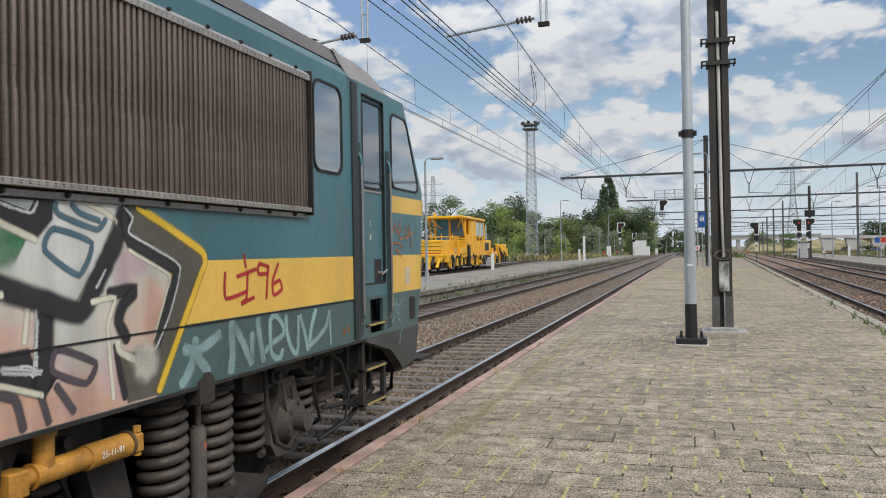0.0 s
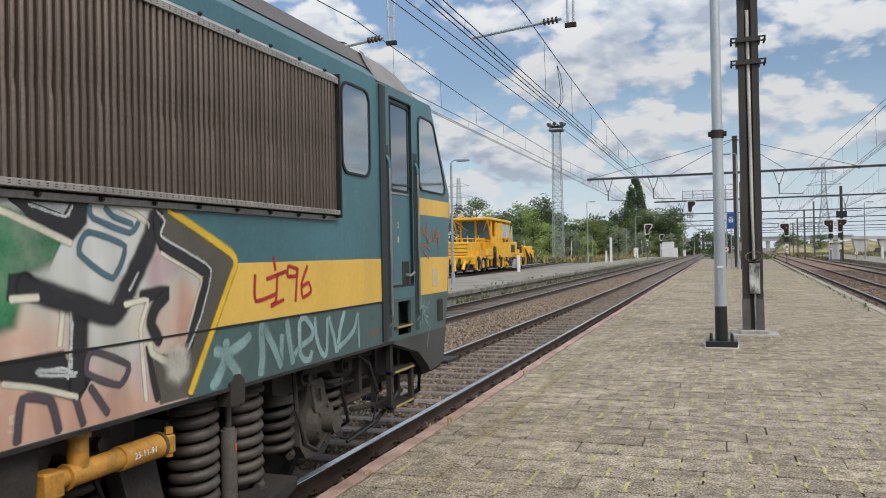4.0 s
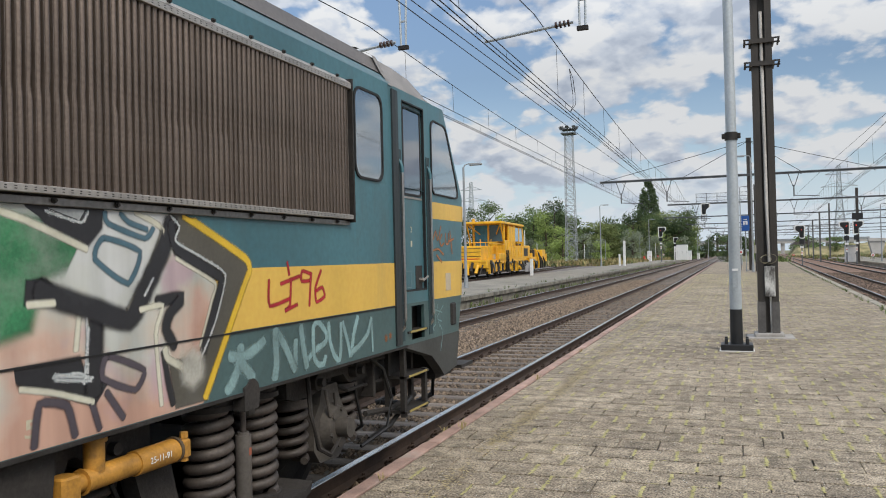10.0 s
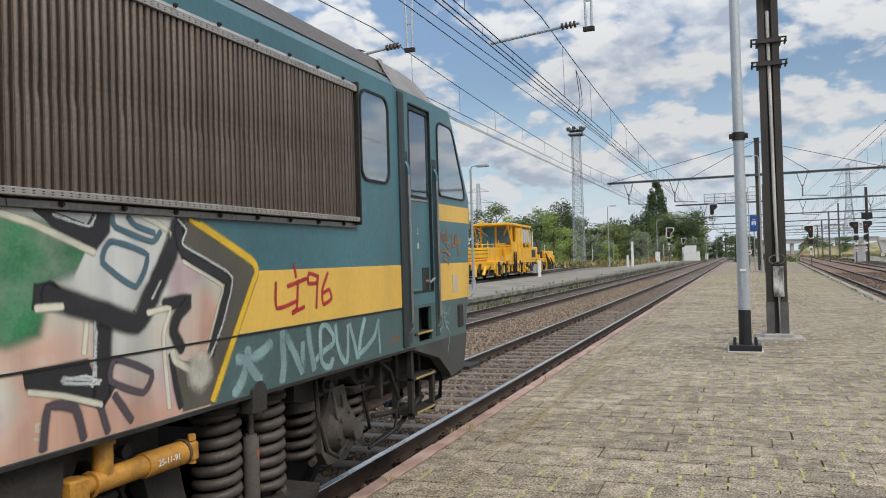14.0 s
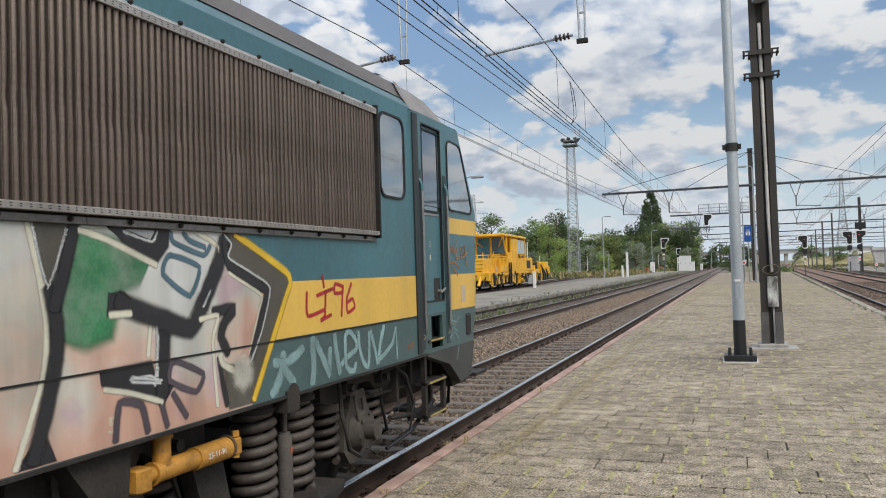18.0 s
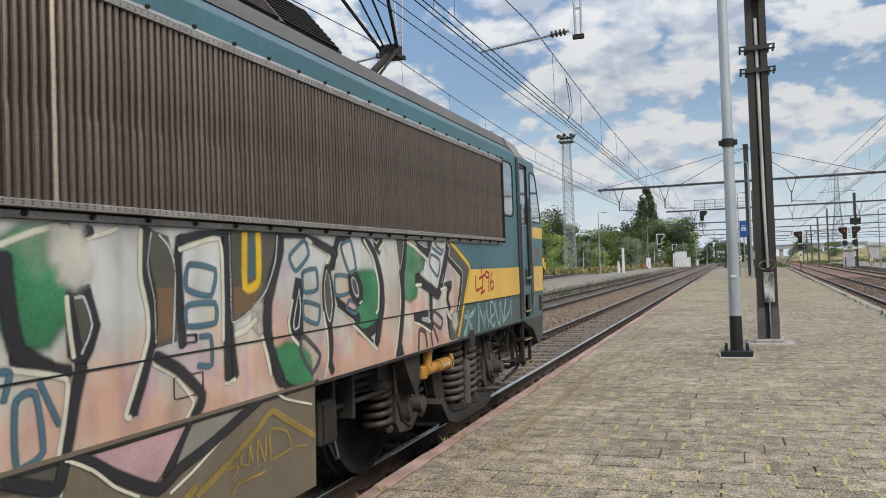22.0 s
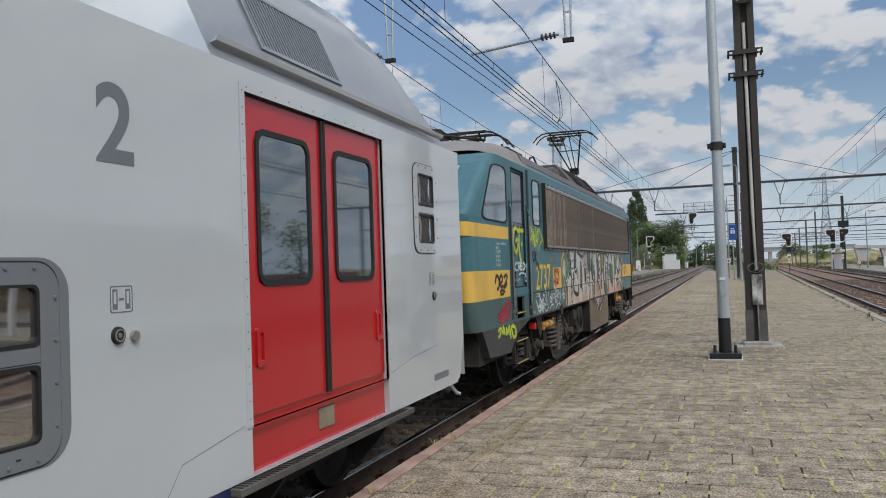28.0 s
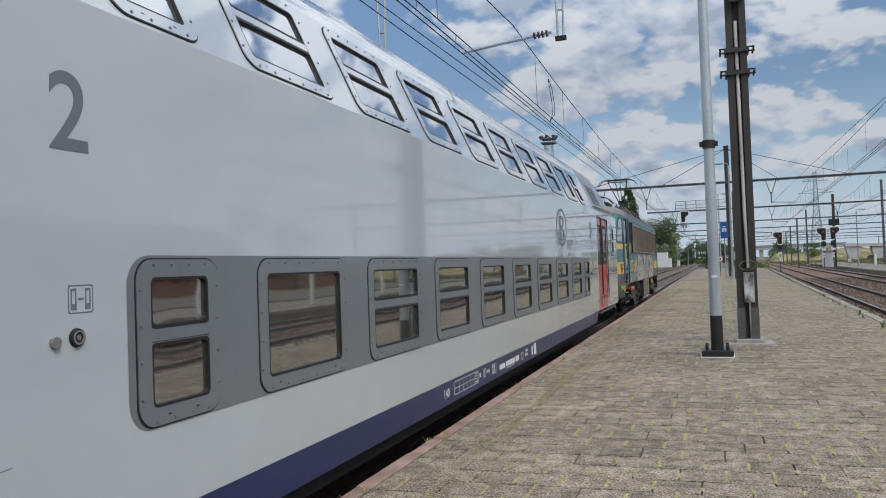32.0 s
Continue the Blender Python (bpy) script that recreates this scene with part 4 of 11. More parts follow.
        part("rail_end", tube(B(), [(HALF - 0.01, y, 2.60), (HALF + 0.012, y, 2.575), (HALF + 0.026, y, 2.54), (HALF + 0.028, y, 2.49)], 0.0145, 10), TEAL, hr_, "teal painted bent end", smooth=True)
        # no real hollow: the pocket's inner shade is put into the strip's teal
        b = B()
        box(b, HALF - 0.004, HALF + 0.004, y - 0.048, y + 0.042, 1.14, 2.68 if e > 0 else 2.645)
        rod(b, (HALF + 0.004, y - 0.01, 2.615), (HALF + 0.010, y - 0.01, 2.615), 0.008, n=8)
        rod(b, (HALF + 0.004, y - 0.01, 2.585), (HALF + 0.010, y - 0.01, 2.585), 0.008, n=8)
        part("rail_pocket", b, mat("shaded_pocket_teal", (0.020, 0.046, 0.052), 0.6, 0, 0.4, 3, 30, 0.05, streak=(1, 1, 0.2)), loco, "flat dark strip coloured with the shade of the rail recess")
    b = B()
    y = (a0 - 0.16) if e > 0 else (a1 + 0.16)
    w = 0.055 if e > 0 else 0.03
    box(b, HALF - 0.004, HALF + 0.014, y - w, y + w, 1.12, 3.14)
    part("door_post", b, mat("dark_teal_post", (0.020, 0.026, 0.028), 0.5, 0, 0.3, 3, 30, 0.05, streak=(1, 1, 0.2)), loco, "dark door post")
    # foothold box and steps below the door
    b = B()
    box(b, HALF - 0.10, HALF + 0.012, a0 + 0.02, a1 - 0.03, 1.19, 1.21)
    fh = part("foothold", b, STEEL_DARK, loco, "dark foothold with a yellow edge")
    part("foothold_edge", box(B(), HALF + 0.012, HALF + 0.018, a0 + 0.06, a1 - 0.07, 1.196, 1.212), DULL_YELLOW, fh)
    st = part("step_frame", box(B(), HALF - 0.20, HALF - 0.16, a0 - 0.02, a0 + 0.03, 0.52, 1.10), STEEL_DARK, loco, "dark steel step ladder")
    part("step_stile", box(B(), HALF - 0.20, HALF - 0.16, a1 - 0.05, a1, 0.52, 1.10), STEEL_DARK, st)
    part("step_stile", box(B(), HALF - 0.06, HALF - 0.02, a0 - 0.02, a0 + 0.03, 0.52, 1.10), STEEL_DARK, st)
    part("step_stile", box(B(), HALF - 0.06, HALF - 0.02, a1 - 0.05, a1, 0.52, 0.86), STEEL_DARK, st)
    for z in (0.55, 0.83):
        b = B()
        box(b, HALF - 0.21, HALF + 0.0, a0 - 0.02, a1, z, z + 0.02)
        part("step", b, STEEL_DARK, st)
        b = B()
        box(b, HALF - 0.0, HALF + 0.006, a0 + 0.03, a1 - 0.05, z + 0.006, z + 0.022)
        part("step_edge", b, DULL_YELLOW, st, "yellow step edge")
    # apron that slopes down from the door to the buffer beam
    b = B()
    pts = [(6.50, 1.10), (7.90, 1.10), (7.82, 0.86), (7.80, 0.78), (7.45, 0.74), (7.38, 0.80), (7.15, 0.95)]
    prism(b, [(e * a, c) for a, c in pts], lambda a, c: (HALF - 0.10, a, c), lambda a, c: (HALF + 0.004, a, c))
    part("apron", b, mat("grimy_grey_apron", (0.050, 0.053, 0.050), 0.6, 0, 0.35, 2, 30, 0.1, streak=(1, 1, 0.4)), loco, "grimy grey apron below the cab")
    b = B()
    box(b, -HALF + 0.05, HALF - 0.10, min(e * 7.45, e * 7.86), max(e * 7.45, e * 7.86), 0.70, 1.12)
    part("buffer_beam", b, BOGIE, loco)
    for sx in (-0.87, 0.87):
        bf = part("buffer", rod(rod(B(), (sx, e * 7.82, 1.02), (sx, e * 8.28, 1.02), 0.115, n=16), (sx, e * 8.28, 1.02), (sx, e * 8.32, 1.02), 0.155, n=16), BOGIE, loco, "round sprung buffer", smooth=True)
        b = B()
        box(b, sx - 0.24, sx + 0.24, min(e * 8.31, e * 8.37), max(e * 8.31, e * 8.37), 0.86, 1.18, None, 0.05)
        part("buffer_plate", b, STEEL_DARK, bf)
    b = B()
    tube(b, [(1.05, e * 7.85, 0.95), (1.05, e * 8.05, 0.72), (1.0, e * 8.08, 0.45), (0.8, e * 7.95, 0.36), (0.55, e * 7.7, 0.42)], 0.03, 8)
    tube(b, [(0.45, e * 7.85, 0.95), (0.45, e * 8.12, 0.75), (0.42, e * 8.12, 0.42), (0.3, e * 7.95, 0.36)], 0.03, 8)
    part("air_hose", b, RUBBER, loco, smooth=True)
    hl = part("headlight", rod(B(), (1.16, e * (nose(1.33) - 0.04), 1.33), (1.16, e * (nose(1.33) + 0.05), 1.33), 0.11, n=18), RUBBER, loco, "round headlight in a dark bezel", smooth=True)
    part("lens", rod(B(), (1.16, e * (nose(1.33) + 0.045), 1.33), (1.16, e * (nose(1.33) + 0.056), 1.33), 0.085, n=18), GLASS_UP, hl)
    b = B()
    tube(b, [(1.30, e * (nose(1.7) - 0.02), 1.72), (1.31, e * (nose(1.7) + 0.07), 1.68), (1.31, e * (nose(1.5) + 0.07), 1.48), (1.30, e * (nose(1.4) - 0.02), 1.44)], 0.014, 6)
    part("front_handrail", b, YEL_DAMPER, loco, "yellow bent grab handle", smooth=True)
    # windscreen
    b = B()
    w = 1.16
    put(b, [(-w, e * (nose(2.42) + 0.006), 2.42), (w, e * (nose(2.42) + 0.006), 2.42), (w * 0.96, e * (nose(3.0) + 0.006), 3.0), (-w * 0.96, e * (nose(3.0) + 0.006), 3.0)], [(0, 1, 2, 3)])
    part("windscreen", b, LOCO_GLASS, loco)

# ---- bogies ----
def coil(b, x, y, z0, z1, r, wire, turns):
    n = int(turns * 14)
    tube(b, [(x + r * math.cos(2 * math.pi * k / 14), y + r * math.sin(2 * math.pi * k / 14), z0 + (z1 - z0) * k / n) for k in range(n + 1)], wire, 10)


def wheel_mesh(r):
    b = B()
    prof = [(0.0, 0.0), (0.0, r * 0.55), (0.03, r * 0.60), (0.03, r * 0.86), (-0.02, r * 0.90), (-0.02, r), (0.09, r * 0.985), (0.10, r + 0.028), (0.125, r + 0.026), (0.125, r * 0.88), (0.08, r * 0.84), (0.08, 0.0)]
    n = 36
    vs = [[b.verts.new((-p, q * math.cos(2 * math.pi * k / n), q * math.sin(2 * math.pi * k / n))) for p, q in prof] for k in range(n)]
    for k in range(n):
        for i in range(len(prof) - 1):
            b.faces.new((vs[k][i], vs[k][i + 1], vs[(k + 1) % n][i + 1], vs[(k + 1) % n][i]))
    return finish(b, True)


def wheelset(parent, y, r, me):
    ws = part("wheelset", rod(B(), (-0.75, 0, 0), (0.75, 0, 0), 0.085, n=14), BOGIE, parent, "axle with two steel wheels", smooth=True)
    ws.location = (0, y, r)
    for s in (1, -1):
        w = part("wheel", me, BOGIE, ws)
        w.location = (s * 0.80, 0, 0)
        w.rotation_euler = (0, 0, 0 if s > 0 else math.pi)
    wheelsets.append((ws, (0, y, r), r))
    return ws


WHEEL = wheel_mesh(0.60)
WHEEL.materials.append(BOGIE)


def damper(parent, p, q, r, material, label):
    p, q = Vector(p), Vector(q)
    b = B()
    rod(b, p, p + (q - p) * 0.5, r, n=14)
    rod(b, p + (q - p) * 0.44, q, r * 1.22, n=14)
    rod(b, q - (q - p).normalized() * 0.05, q + (q - p).normalized() * 0.03, r * 1.5, n=8)
    rod(b, p, p - (q - p).normalized() * 0.10, r * 0.9, n=8)
    return part("damper", b, material, parent, label, smooth=True)


RUST_GREY = mat("rusty_ring", (0.12, 0.085, 0.05), 0.7, 0.3, 0.3, 8, 60, 0.2)
for e in (1, -1):
    cy = 4.475 if e > 0 else -4.285
    b = B()
    for s in (1, -1):
        pts = [(-2.15, 0.86), (-1.0, 0.82), (-0.72, 0.62), (-0.62, 0.40), (0.62, 0.40), (0.72, 0.62), (1.0, 0.82), (2.15, 0.86), (2.15, 0.98), (1.1, 0.98), (0.86, 0.82), (0.70, 0.56), (-0.70, 0.56), (-0.86, 0.82), (-1.1, 0.98), (-2.15, 0.98)]
        prism(b, [(cy + a, c) for a, c in pts], lambda a, c: (s * 0.98, a, c), lambda a, c: (s * 1.10, a, c))
    box(b, -1.0, 1.0, cy - 0.5, cy + 0.5, 0.45, 0.75)
    bog = part("bogie", b, BOGIE, loco, "grimy cranked bogie frame")
    for s in (1, -1):
        b = B()
        prism(b, [(cy - 0.85, 0.60), (cy - 0.70, 0.46), (cy - 0.55, 0.38), (cy + 0.55, 0.38), (cy + 0.62, 0.42), (cy + 0.60, 0.35), (cy + 0.45, 0.31), (cy - 0.5, 0.31), (cy - 0.75, 0.38), (cy - 0.92, 0.56)],
              lambda a, c: (s * 1.02, a, c), lambda a, c: (s * 1.44, a, c))
        part("spring_tray", b, BOGIE, bog, "dished tray below the springs")
    for dy in (-0.175, 0.265):
        for x in (1.26,):
            b = B()
            coil(b, x, cy + dy, 0.44, 1.01, 0.112, 0.029, 8.0)
            rod(b, (x, cy + dy, 0.44), (x, cy + dy, 1.0), 0.055, n=12)
            sp = part("coil_spring", b, SPRING, bog, "heavy steel coil spring", smooth=True)
            part("upper_seat", rod(rod(B(), (x, cy + dy, 1.005), (x, cy + dy, 1.035), 0.145, n=18), (x, cy + dy, 1.035), (x, cy + dy, 1.11), 0.135, n=18), BOGIE, sp, smooth=True)
            part("lower_seat", rod(B(), (x, cy + dy, 0.39), (x, cy + dy, 0.44), 0.16, n=18), BOGIE, sp, smooth=True)
    GREY_DAMPER = mat("grey_damper", (0.095, 0.085, 0.075), 0.5, 0, 0.3, 6, 50, 0.1)
    yd = cy - 0.025
    dm = part("damper", rod(rod(B(), (1.38, yd, 0.42), (1.38, yd, 0.845), 0.045, n=16), (1.38, yd, 0.845), (1.38, yd, 0.86), 0.034, n=16), GREY_DAMPER, bog, "upright grey damper", smooth=True)
    part("damper_rod", rod(B(), (1.38, yd, 0.85), (1.38, yd, 1.02), 0.017, n=12), SPRING, dm, smooth=True)
    part("damper_sticker", box(B(), 1.424, 1.4265, yd - 0.012, yd + 0.010, 0.735, 0.775), mat("rust_sticker", (0.30, 0.09, 0.05), 0.6, 0, 0.2, 8, 50, 0), dm, "small red sticker")
    part("damper_eye", rod(B(), (1.33, yd, 1.03), (1.43, yd, 1.03), 0.038, n=14), BOGIE, dm, smooth=True)
    part("damper_bracket", box(B(), 1.30, 1.40, yd + 0.02, yd + 0.10, 0.94, 1.10, None, 0.012), BOGIE, dm)
    for dy in (-1.25, 1.25):
        wheelset(loco, cy + dy, 0.60, WHEEL)
        # axlebox with its cover and a pair of primary springs
        AXG = mat("axlebox_grey", (0.075, 0.066, 0.056), 0.7, 0.1, 0.35, 6, 50, 0.2)
        yc = cy + dy
        b = B()
        prism(b, [(yc - 0.25, 0.50), (yc - 0.17, 0.40), (yc + 0.10, 0.38), (yc + 0.22, 0.46), (yc + 0.24, 0.66), (yc + 0.14, 0.80), (yc + 0.10, 0.92), (yc - 0.12, 0.92), (yc - 0.16, 0.80), (yc - 0.25, 0.70)],
              lambda a, c: (1.02, a, c), lambda a, c: (1.24, a, c))
        ab = part("axlebox", b, AXG, bog, "grey cast axlebox with a round cover")
        part("bearing_cover", rod(rod(B(), (1.24, yc, 0.62), (1.31, yc, 0.62), 0.17, 0.14, n=18), (1.31, yc, 0.62), (1.40, yc, 0.62), 0.070, n=14), AXG, ab, smooth=True)
        for k in range(6):
            w = 1.047 * k + 0.3
            part("cover_bolt", rod(B(), (1.29, yc + 0.125 * math.cos(w), 0.62 + 0.125 * math.sin(w)), (1.325, yc + 0.125 * math.cos(w), 0.62 + 0.125 * math.sin(w)), 0.018, n=6), AXG, ab)
        for k in (-0.09, 0.05):
            part("guide_link", box(B(), 1.16, 1.21, yc + k - 0.03, yc + k + 0.03, 0.85, 1.10, None, 0.01), BOGIE, ab)
        part("brake_hanger", prism(B(), [(yc + 0.40, 1.05), (yc + 0.50, 1.05), (yc + 0.60, 0.55), (yc + 0.52, 0.40), (yc + 0.46, 0.60)], lambda a, c: (0.86, a, c), lambda a, c: (0.94, a, c)), BOGIE, bog)
        part("brake_block", box(B(), 0.70, 0.86, yc + 0.60, yc + 0.72, 0.42, 0.78, None, 0.03), BOGIE, bog)
        part("brake_pipe", tube(B(), [(1.22, yc + 0.30, 1.08), (1.26, yc + 0.36, 0.80), (1.24, yc + 0.50, 0.52), (1.10, yc + 0.62, 0.44)], 0.013, 6), RUBBER, bog, smooth=True)
        for k in (-1, 1):
            b = B()
            coil(b, 1.12, cy + dy + k * 0.36, 0.46, 0.84, 0.105, 0.026, 5.0)
            rod(b, (1.12, cy + dy + k * 0.36, 0.82), (1.12, cy + dy + k * 0.36, 0.88), 0.14, n=16)
            part("axle_spring", b, SPRING, bog, smooth=True)
        b = B()
        tube(b, [(1.30, cy + dy - 0.42, 1.05), (1.33, cy + dy - 0.44, 0.8), (1.34, cy + dy - 0.36, 0.55), (1.34, cy + dy - 0.2, 0.47), (1.34, cy + dy - 0.06, 0.55)], 0.016, 6)
        part("cable", b, BOGIE, bog, smooth=True)
    for q in (-1, 1):
        c0 = cy + q * 1.25
        pts = [(c0 - 0.62, 1.06), (c0 + 0.62, 1.06), (c0 + 0.62, 0.92), (c0 + 0.50, 0.885), (c0 + 0.25, 0.895), (c0 + 0.16, 0.97), (c0 - 0.16, 0.97), (c0 - 0.25, 0.895), (c0 - 0.50, 0.885), (c0 - 0.62, 0.92)]
        part("side_beam", prism(B(), pts, lambda a, c: (1.00, a, c), lambda a, c: (1.26, a, c)), BOGIE, bog, "brown bogie side beam")
        for k in (-0.30, 0.30):
            part("beam_boss", rod(rod(B(), (1.26, c0 + k, 0.98), (1.32, c0 + k, 0.98), 0.055, n=14), (1.32, c0 + k, 0.98), (1.36, c0 + k, 0.98), 0.030, n=10), BOGIE, bog, smooth=True)
        part("strap", tube(B(), [(1.27, c0 - 0.13, 0.90), (1.30, c0 - 0.12, 0.72), (1.30, c0 - 0.07, 0.665), (1.30, c0 - 0.01, 0.70), (1.27, c0 + 0.0, 0.86)], 0.012, 8), AXG, bog, "bent steel strap", smooth=True)
    # lying yellow yaw damper on its bracket
    x0, z0 = 1.395, 0.903
    yd = part("yaw_damper", rod(rod(B(), (x0, cy - 1.20, z0), (x0, cy - 0.86, z0), 0.050, n=18), (x0, cy - 0.90, z0), (x0, cy - 0.62, z0 - 0.003), 0.058, n=18), YEL_DAMPER, bog, "ochre-yellow lying yaw damper", smooth=True)
    part("end_cap", rod(rod(B(), (x0, cy - 1.245, z0), (x0, cy - 1.20, z0), 0.040, n=14), (x0, cy - 1.205, z0), (x0, cy - 1.195, z0), 0.056, n=14), YEL_DAMPER, yd, smooth=True)
    part("collar", rod(B(), (x0, cy - 0.635, z0), (x0, cy - 0.618, z0), 0.064, n=18), RUST_GREY, yd, "rusty clamp ring", smooth=True)
    part("end_eye", box(B(), x0 - 0.03, x0 + 0.055, cy - 0.615, cy - 0.555, z0 - 0.045, z0 + 0.045, None, 0.012), YEL_DAMPER, yd, "bolted yellow end block")
    for dz in (-0.062, 0.05):
        part("end_bolt", rod(B(), (x0 + 0.03, cy - 0.585, z0 + dz), (x0 + 0.03, cy - 0.585, z0 + dz + 0.03), 0.020, n=6), YEL_DAMPER, yd)
    if e > 0:
        part("tee_stub", rod(rod(B(), (x0, cy - 1.13, z0 + 0.02), (x0, cy - 1.13, 1.06), 0.044, n=16), (x0, cy - 1.13, 1.055), (x0, cy - 1.13, 1.075), 0.055, n=16), YEL_DAMPER, yd, "short yellow upright stub", smooth=True)
    part("clamp_block", box(B(), x0 - 0.05, x0 + 0.05, cy - 1.34, cy - 1.24, z0 - 0.06, z0 + 0.05, None, 0.015), YEL_DAMPER, yd, "yellow end clamp of the damper")
    letters("25-11-91", 0.042, WHITE_PAINT, bog, Matrix.Translation((x0 + 0.0595, cy - 0.855, z0 - 0.010)) @ Matrix(((0, 0, 1, 0), (1, 0, 0, 0), (0, 1, 0, 0), (0, 0, 0, 1))), "paint_mark", "small hand-painted white figures")
    part("stub_bracket", prism(B(), [(cy - 1.40, 1.10), (cy - 1.18, 1.10), (cy - 1.22, 0.98), (cy - 1.30, 0.84), (cy - 1.40, 0.84)], lambda a, c: (1.22, a, c), lambda a, c: (1.34, a, c)), BOGIE, bog)
    part("damper_arm", prism(B(), [(cy - 0.80, 0.86), (cy - 0.56, 0.92), (cy - 0.46, 0.55), (cy - 0.60, 0.45), (cy - 0.72, 0.62)], lambda a, c: (1.20, a, c), lambda a, c: (1.30, a, c)), BOGIE, bog, "dark sloping bogie bracket")
    part("lifting_lug", prism(B(), [(cy - 0.155, 1.00), (cy - 0.02, 1.00), (cy - 0.01, 1.10), (cy - 0.025, 1.14), (cy - 0.06, 1.165), (cy - 0.09, 1.165), (cy - 0.11, 1.14), (cy - 0.15, 1.125)], lambda a, c: (HALF - 0.06, a, c), lambda a, c: (HALF + 0.015, a, c)), BOGIE, bog, "dark lifting lug at the sill")
    part("bogie_cable", tube(B(), [(1.34, cy + 1.65, 1.08), (1.38, cy + 1.85, 0.95), (1.39, cy + 1.98, 0.70), (1.38, cy + 1.90, 0.48), (1.30, cy + 1.6, 0.40)], 0.014, 6), RUBBER, bog, "hanging black cable", smooth=True)
    part("bogie_cable", tube(B(), [(1.30, cy + 1.75, 0.42), (1.32, cy + 2.1, 0.46), (1.34, cy + 2.5, 0.62)], 0.020, 6), RUBBER, bog, smooth=True)
    b = B()
    prism(b, [(cy - 1.75, 1.1), (cy - 1.35, 1.1), (cy - 1.38, 0.82), (cy - 1.48, 0.74)], lambda a, c: (1.05, a, c), lambda a, c: (1.42, a, c))
    part("damper_hanger", b, BOGIE, bog)

# ---- gear between the bogies ----
b = B()
prism(b, [(-1.40, 1.12), (1.20, 1.12), (1.18, 0.47), (-1.42, 0.47)], lambda a, c: (1.0, a, c), lambda a, c: (HALF + 0.008, a, c))
part("skirt_end", box(B(), 1.0, HALF - 0.004, -1.435, -1.422, 0.48, 1.10), STEEL_DARK, loco)
part("skirt_box", b, mat("brown_painted_skirt", (0.16, 0.13, 0.09), 0.55, 0, 0.15, 2, 30, 0.05), loco, "deep brown equipment box below the sill")
b = B()
box(b, -1.2, 1.0, -2.2, 1.6, 0.55, 1.1)
box(b, 0.9, 1.1, -3.0, -2.1, 0.45, 1.1)
part("underframe", b, STEEL_DARK, loco)
FAN = 0.18
fan = part("fan_cabinet", box(B(), 0.9, 1.36, -2.35 + FAN, -1.85 + FAN, 0.50, 1.00, None, 0.02), mat("fan_cabinet_beige", (0.062, 0.052, 0.043), 0.6, 0, 0.25, 4, 40, 0.1), loco, "square fan housing with a round wire guard")
b = B()
for r in (0.03, 0.06, 0.09, 0.12, 0.15, 0.18):
    tube(b, [(1.40 - r * 0.1, -2.08 + FAN + r * math.cos(2 * math.pi * k / 20), 0.76 + r * math.sin(2 * math.pi * k / 20)) for k in range(21)], 0.005, 4)
part("fan_guard", b, STEEL_DARK, fan)
part("fan_opening", rod(B(), (1.355, -2.08 + FAN, 0.76), (1.362, -2.08 + FAN, 0.76), 0.19, n=20), BLACK_PAINT, fan)
b = B()
box(b, 1.0, 1.40, -2.85, -2.50, 0.80, 0.98, None, 0.02)
rod(b, (1.2, -2.7, 0.98), (1.2, -2.7, 1.08), 0.06, n=10)
tube(b, [(1.36, -2.6, 0.82), (1.38, -2.58, 0.68), (1.36, -2.45, 0.62), (1.3, -2.4, 0.75)], 0.02, 6)
part("valve_box", b, BOGIE, loco, "dark valve box with hoses")
b = B()
box(b, 1.32, 1.42, -6.075, -6.00, 0.895, 0.985, None, 0.01)
part("red_socket_box", b, RED_PAINT, loco, "small red socket box")
for y0 in (6.0, -7.4):
    part("end_frame", box(B(), -1.1, 1.0, y0, y0 + 1.4, 0.72, 1.10), STEEL_DARK, loco)
    part("air_tank", rod(B(), (1.05, y0 + 0.15, 0.86), (1.05, y0 + 1.1, 0.86), 0.19, n=18), STEEL_DARK, loco, "dark round air tank", smooth=True)
    part("drain_pipe", tube(B(), [(1.28, y0 + 0.2, 0.62), (1.30, y0 + 0.6, 0.58), (1.26, y0 + 1.2, 0.60)], 0.022, 8), BOGIE, loco, smooth=True)

# pipes, brackets and boxes hung along the underframe
ug = random.Random(21)
for y0, y1 in ((1.3, 3.0), (-3.0, -2.5), (-1.45, -1.4), (5.9, 6.6)):
    for k in range(4):
        z, x = ug.uniform(0.78, 1.04), ug.uniform(1.1, 1.3)
        part("pipe", tube(B(), [(x - 0.1, y0, z + 0.05), (x, y0 + 0.05, z), (x, y1 - 0.05, z - 0.02), (x - 0.1, y1, z + 0.06)], ug.uniform(0.012, 0.024), 7), BOGIE, loco, smooth=True)
for y in (1.45, 1.75, 2.05, -2.95, 6.3):
    part("hanger_plate", box(B(), 1.05, 1.32, y - 0.02, y + 0.02, ug.uniform(0.55, 0.75), 1.10, None, 0.008), BOGIE, loco)
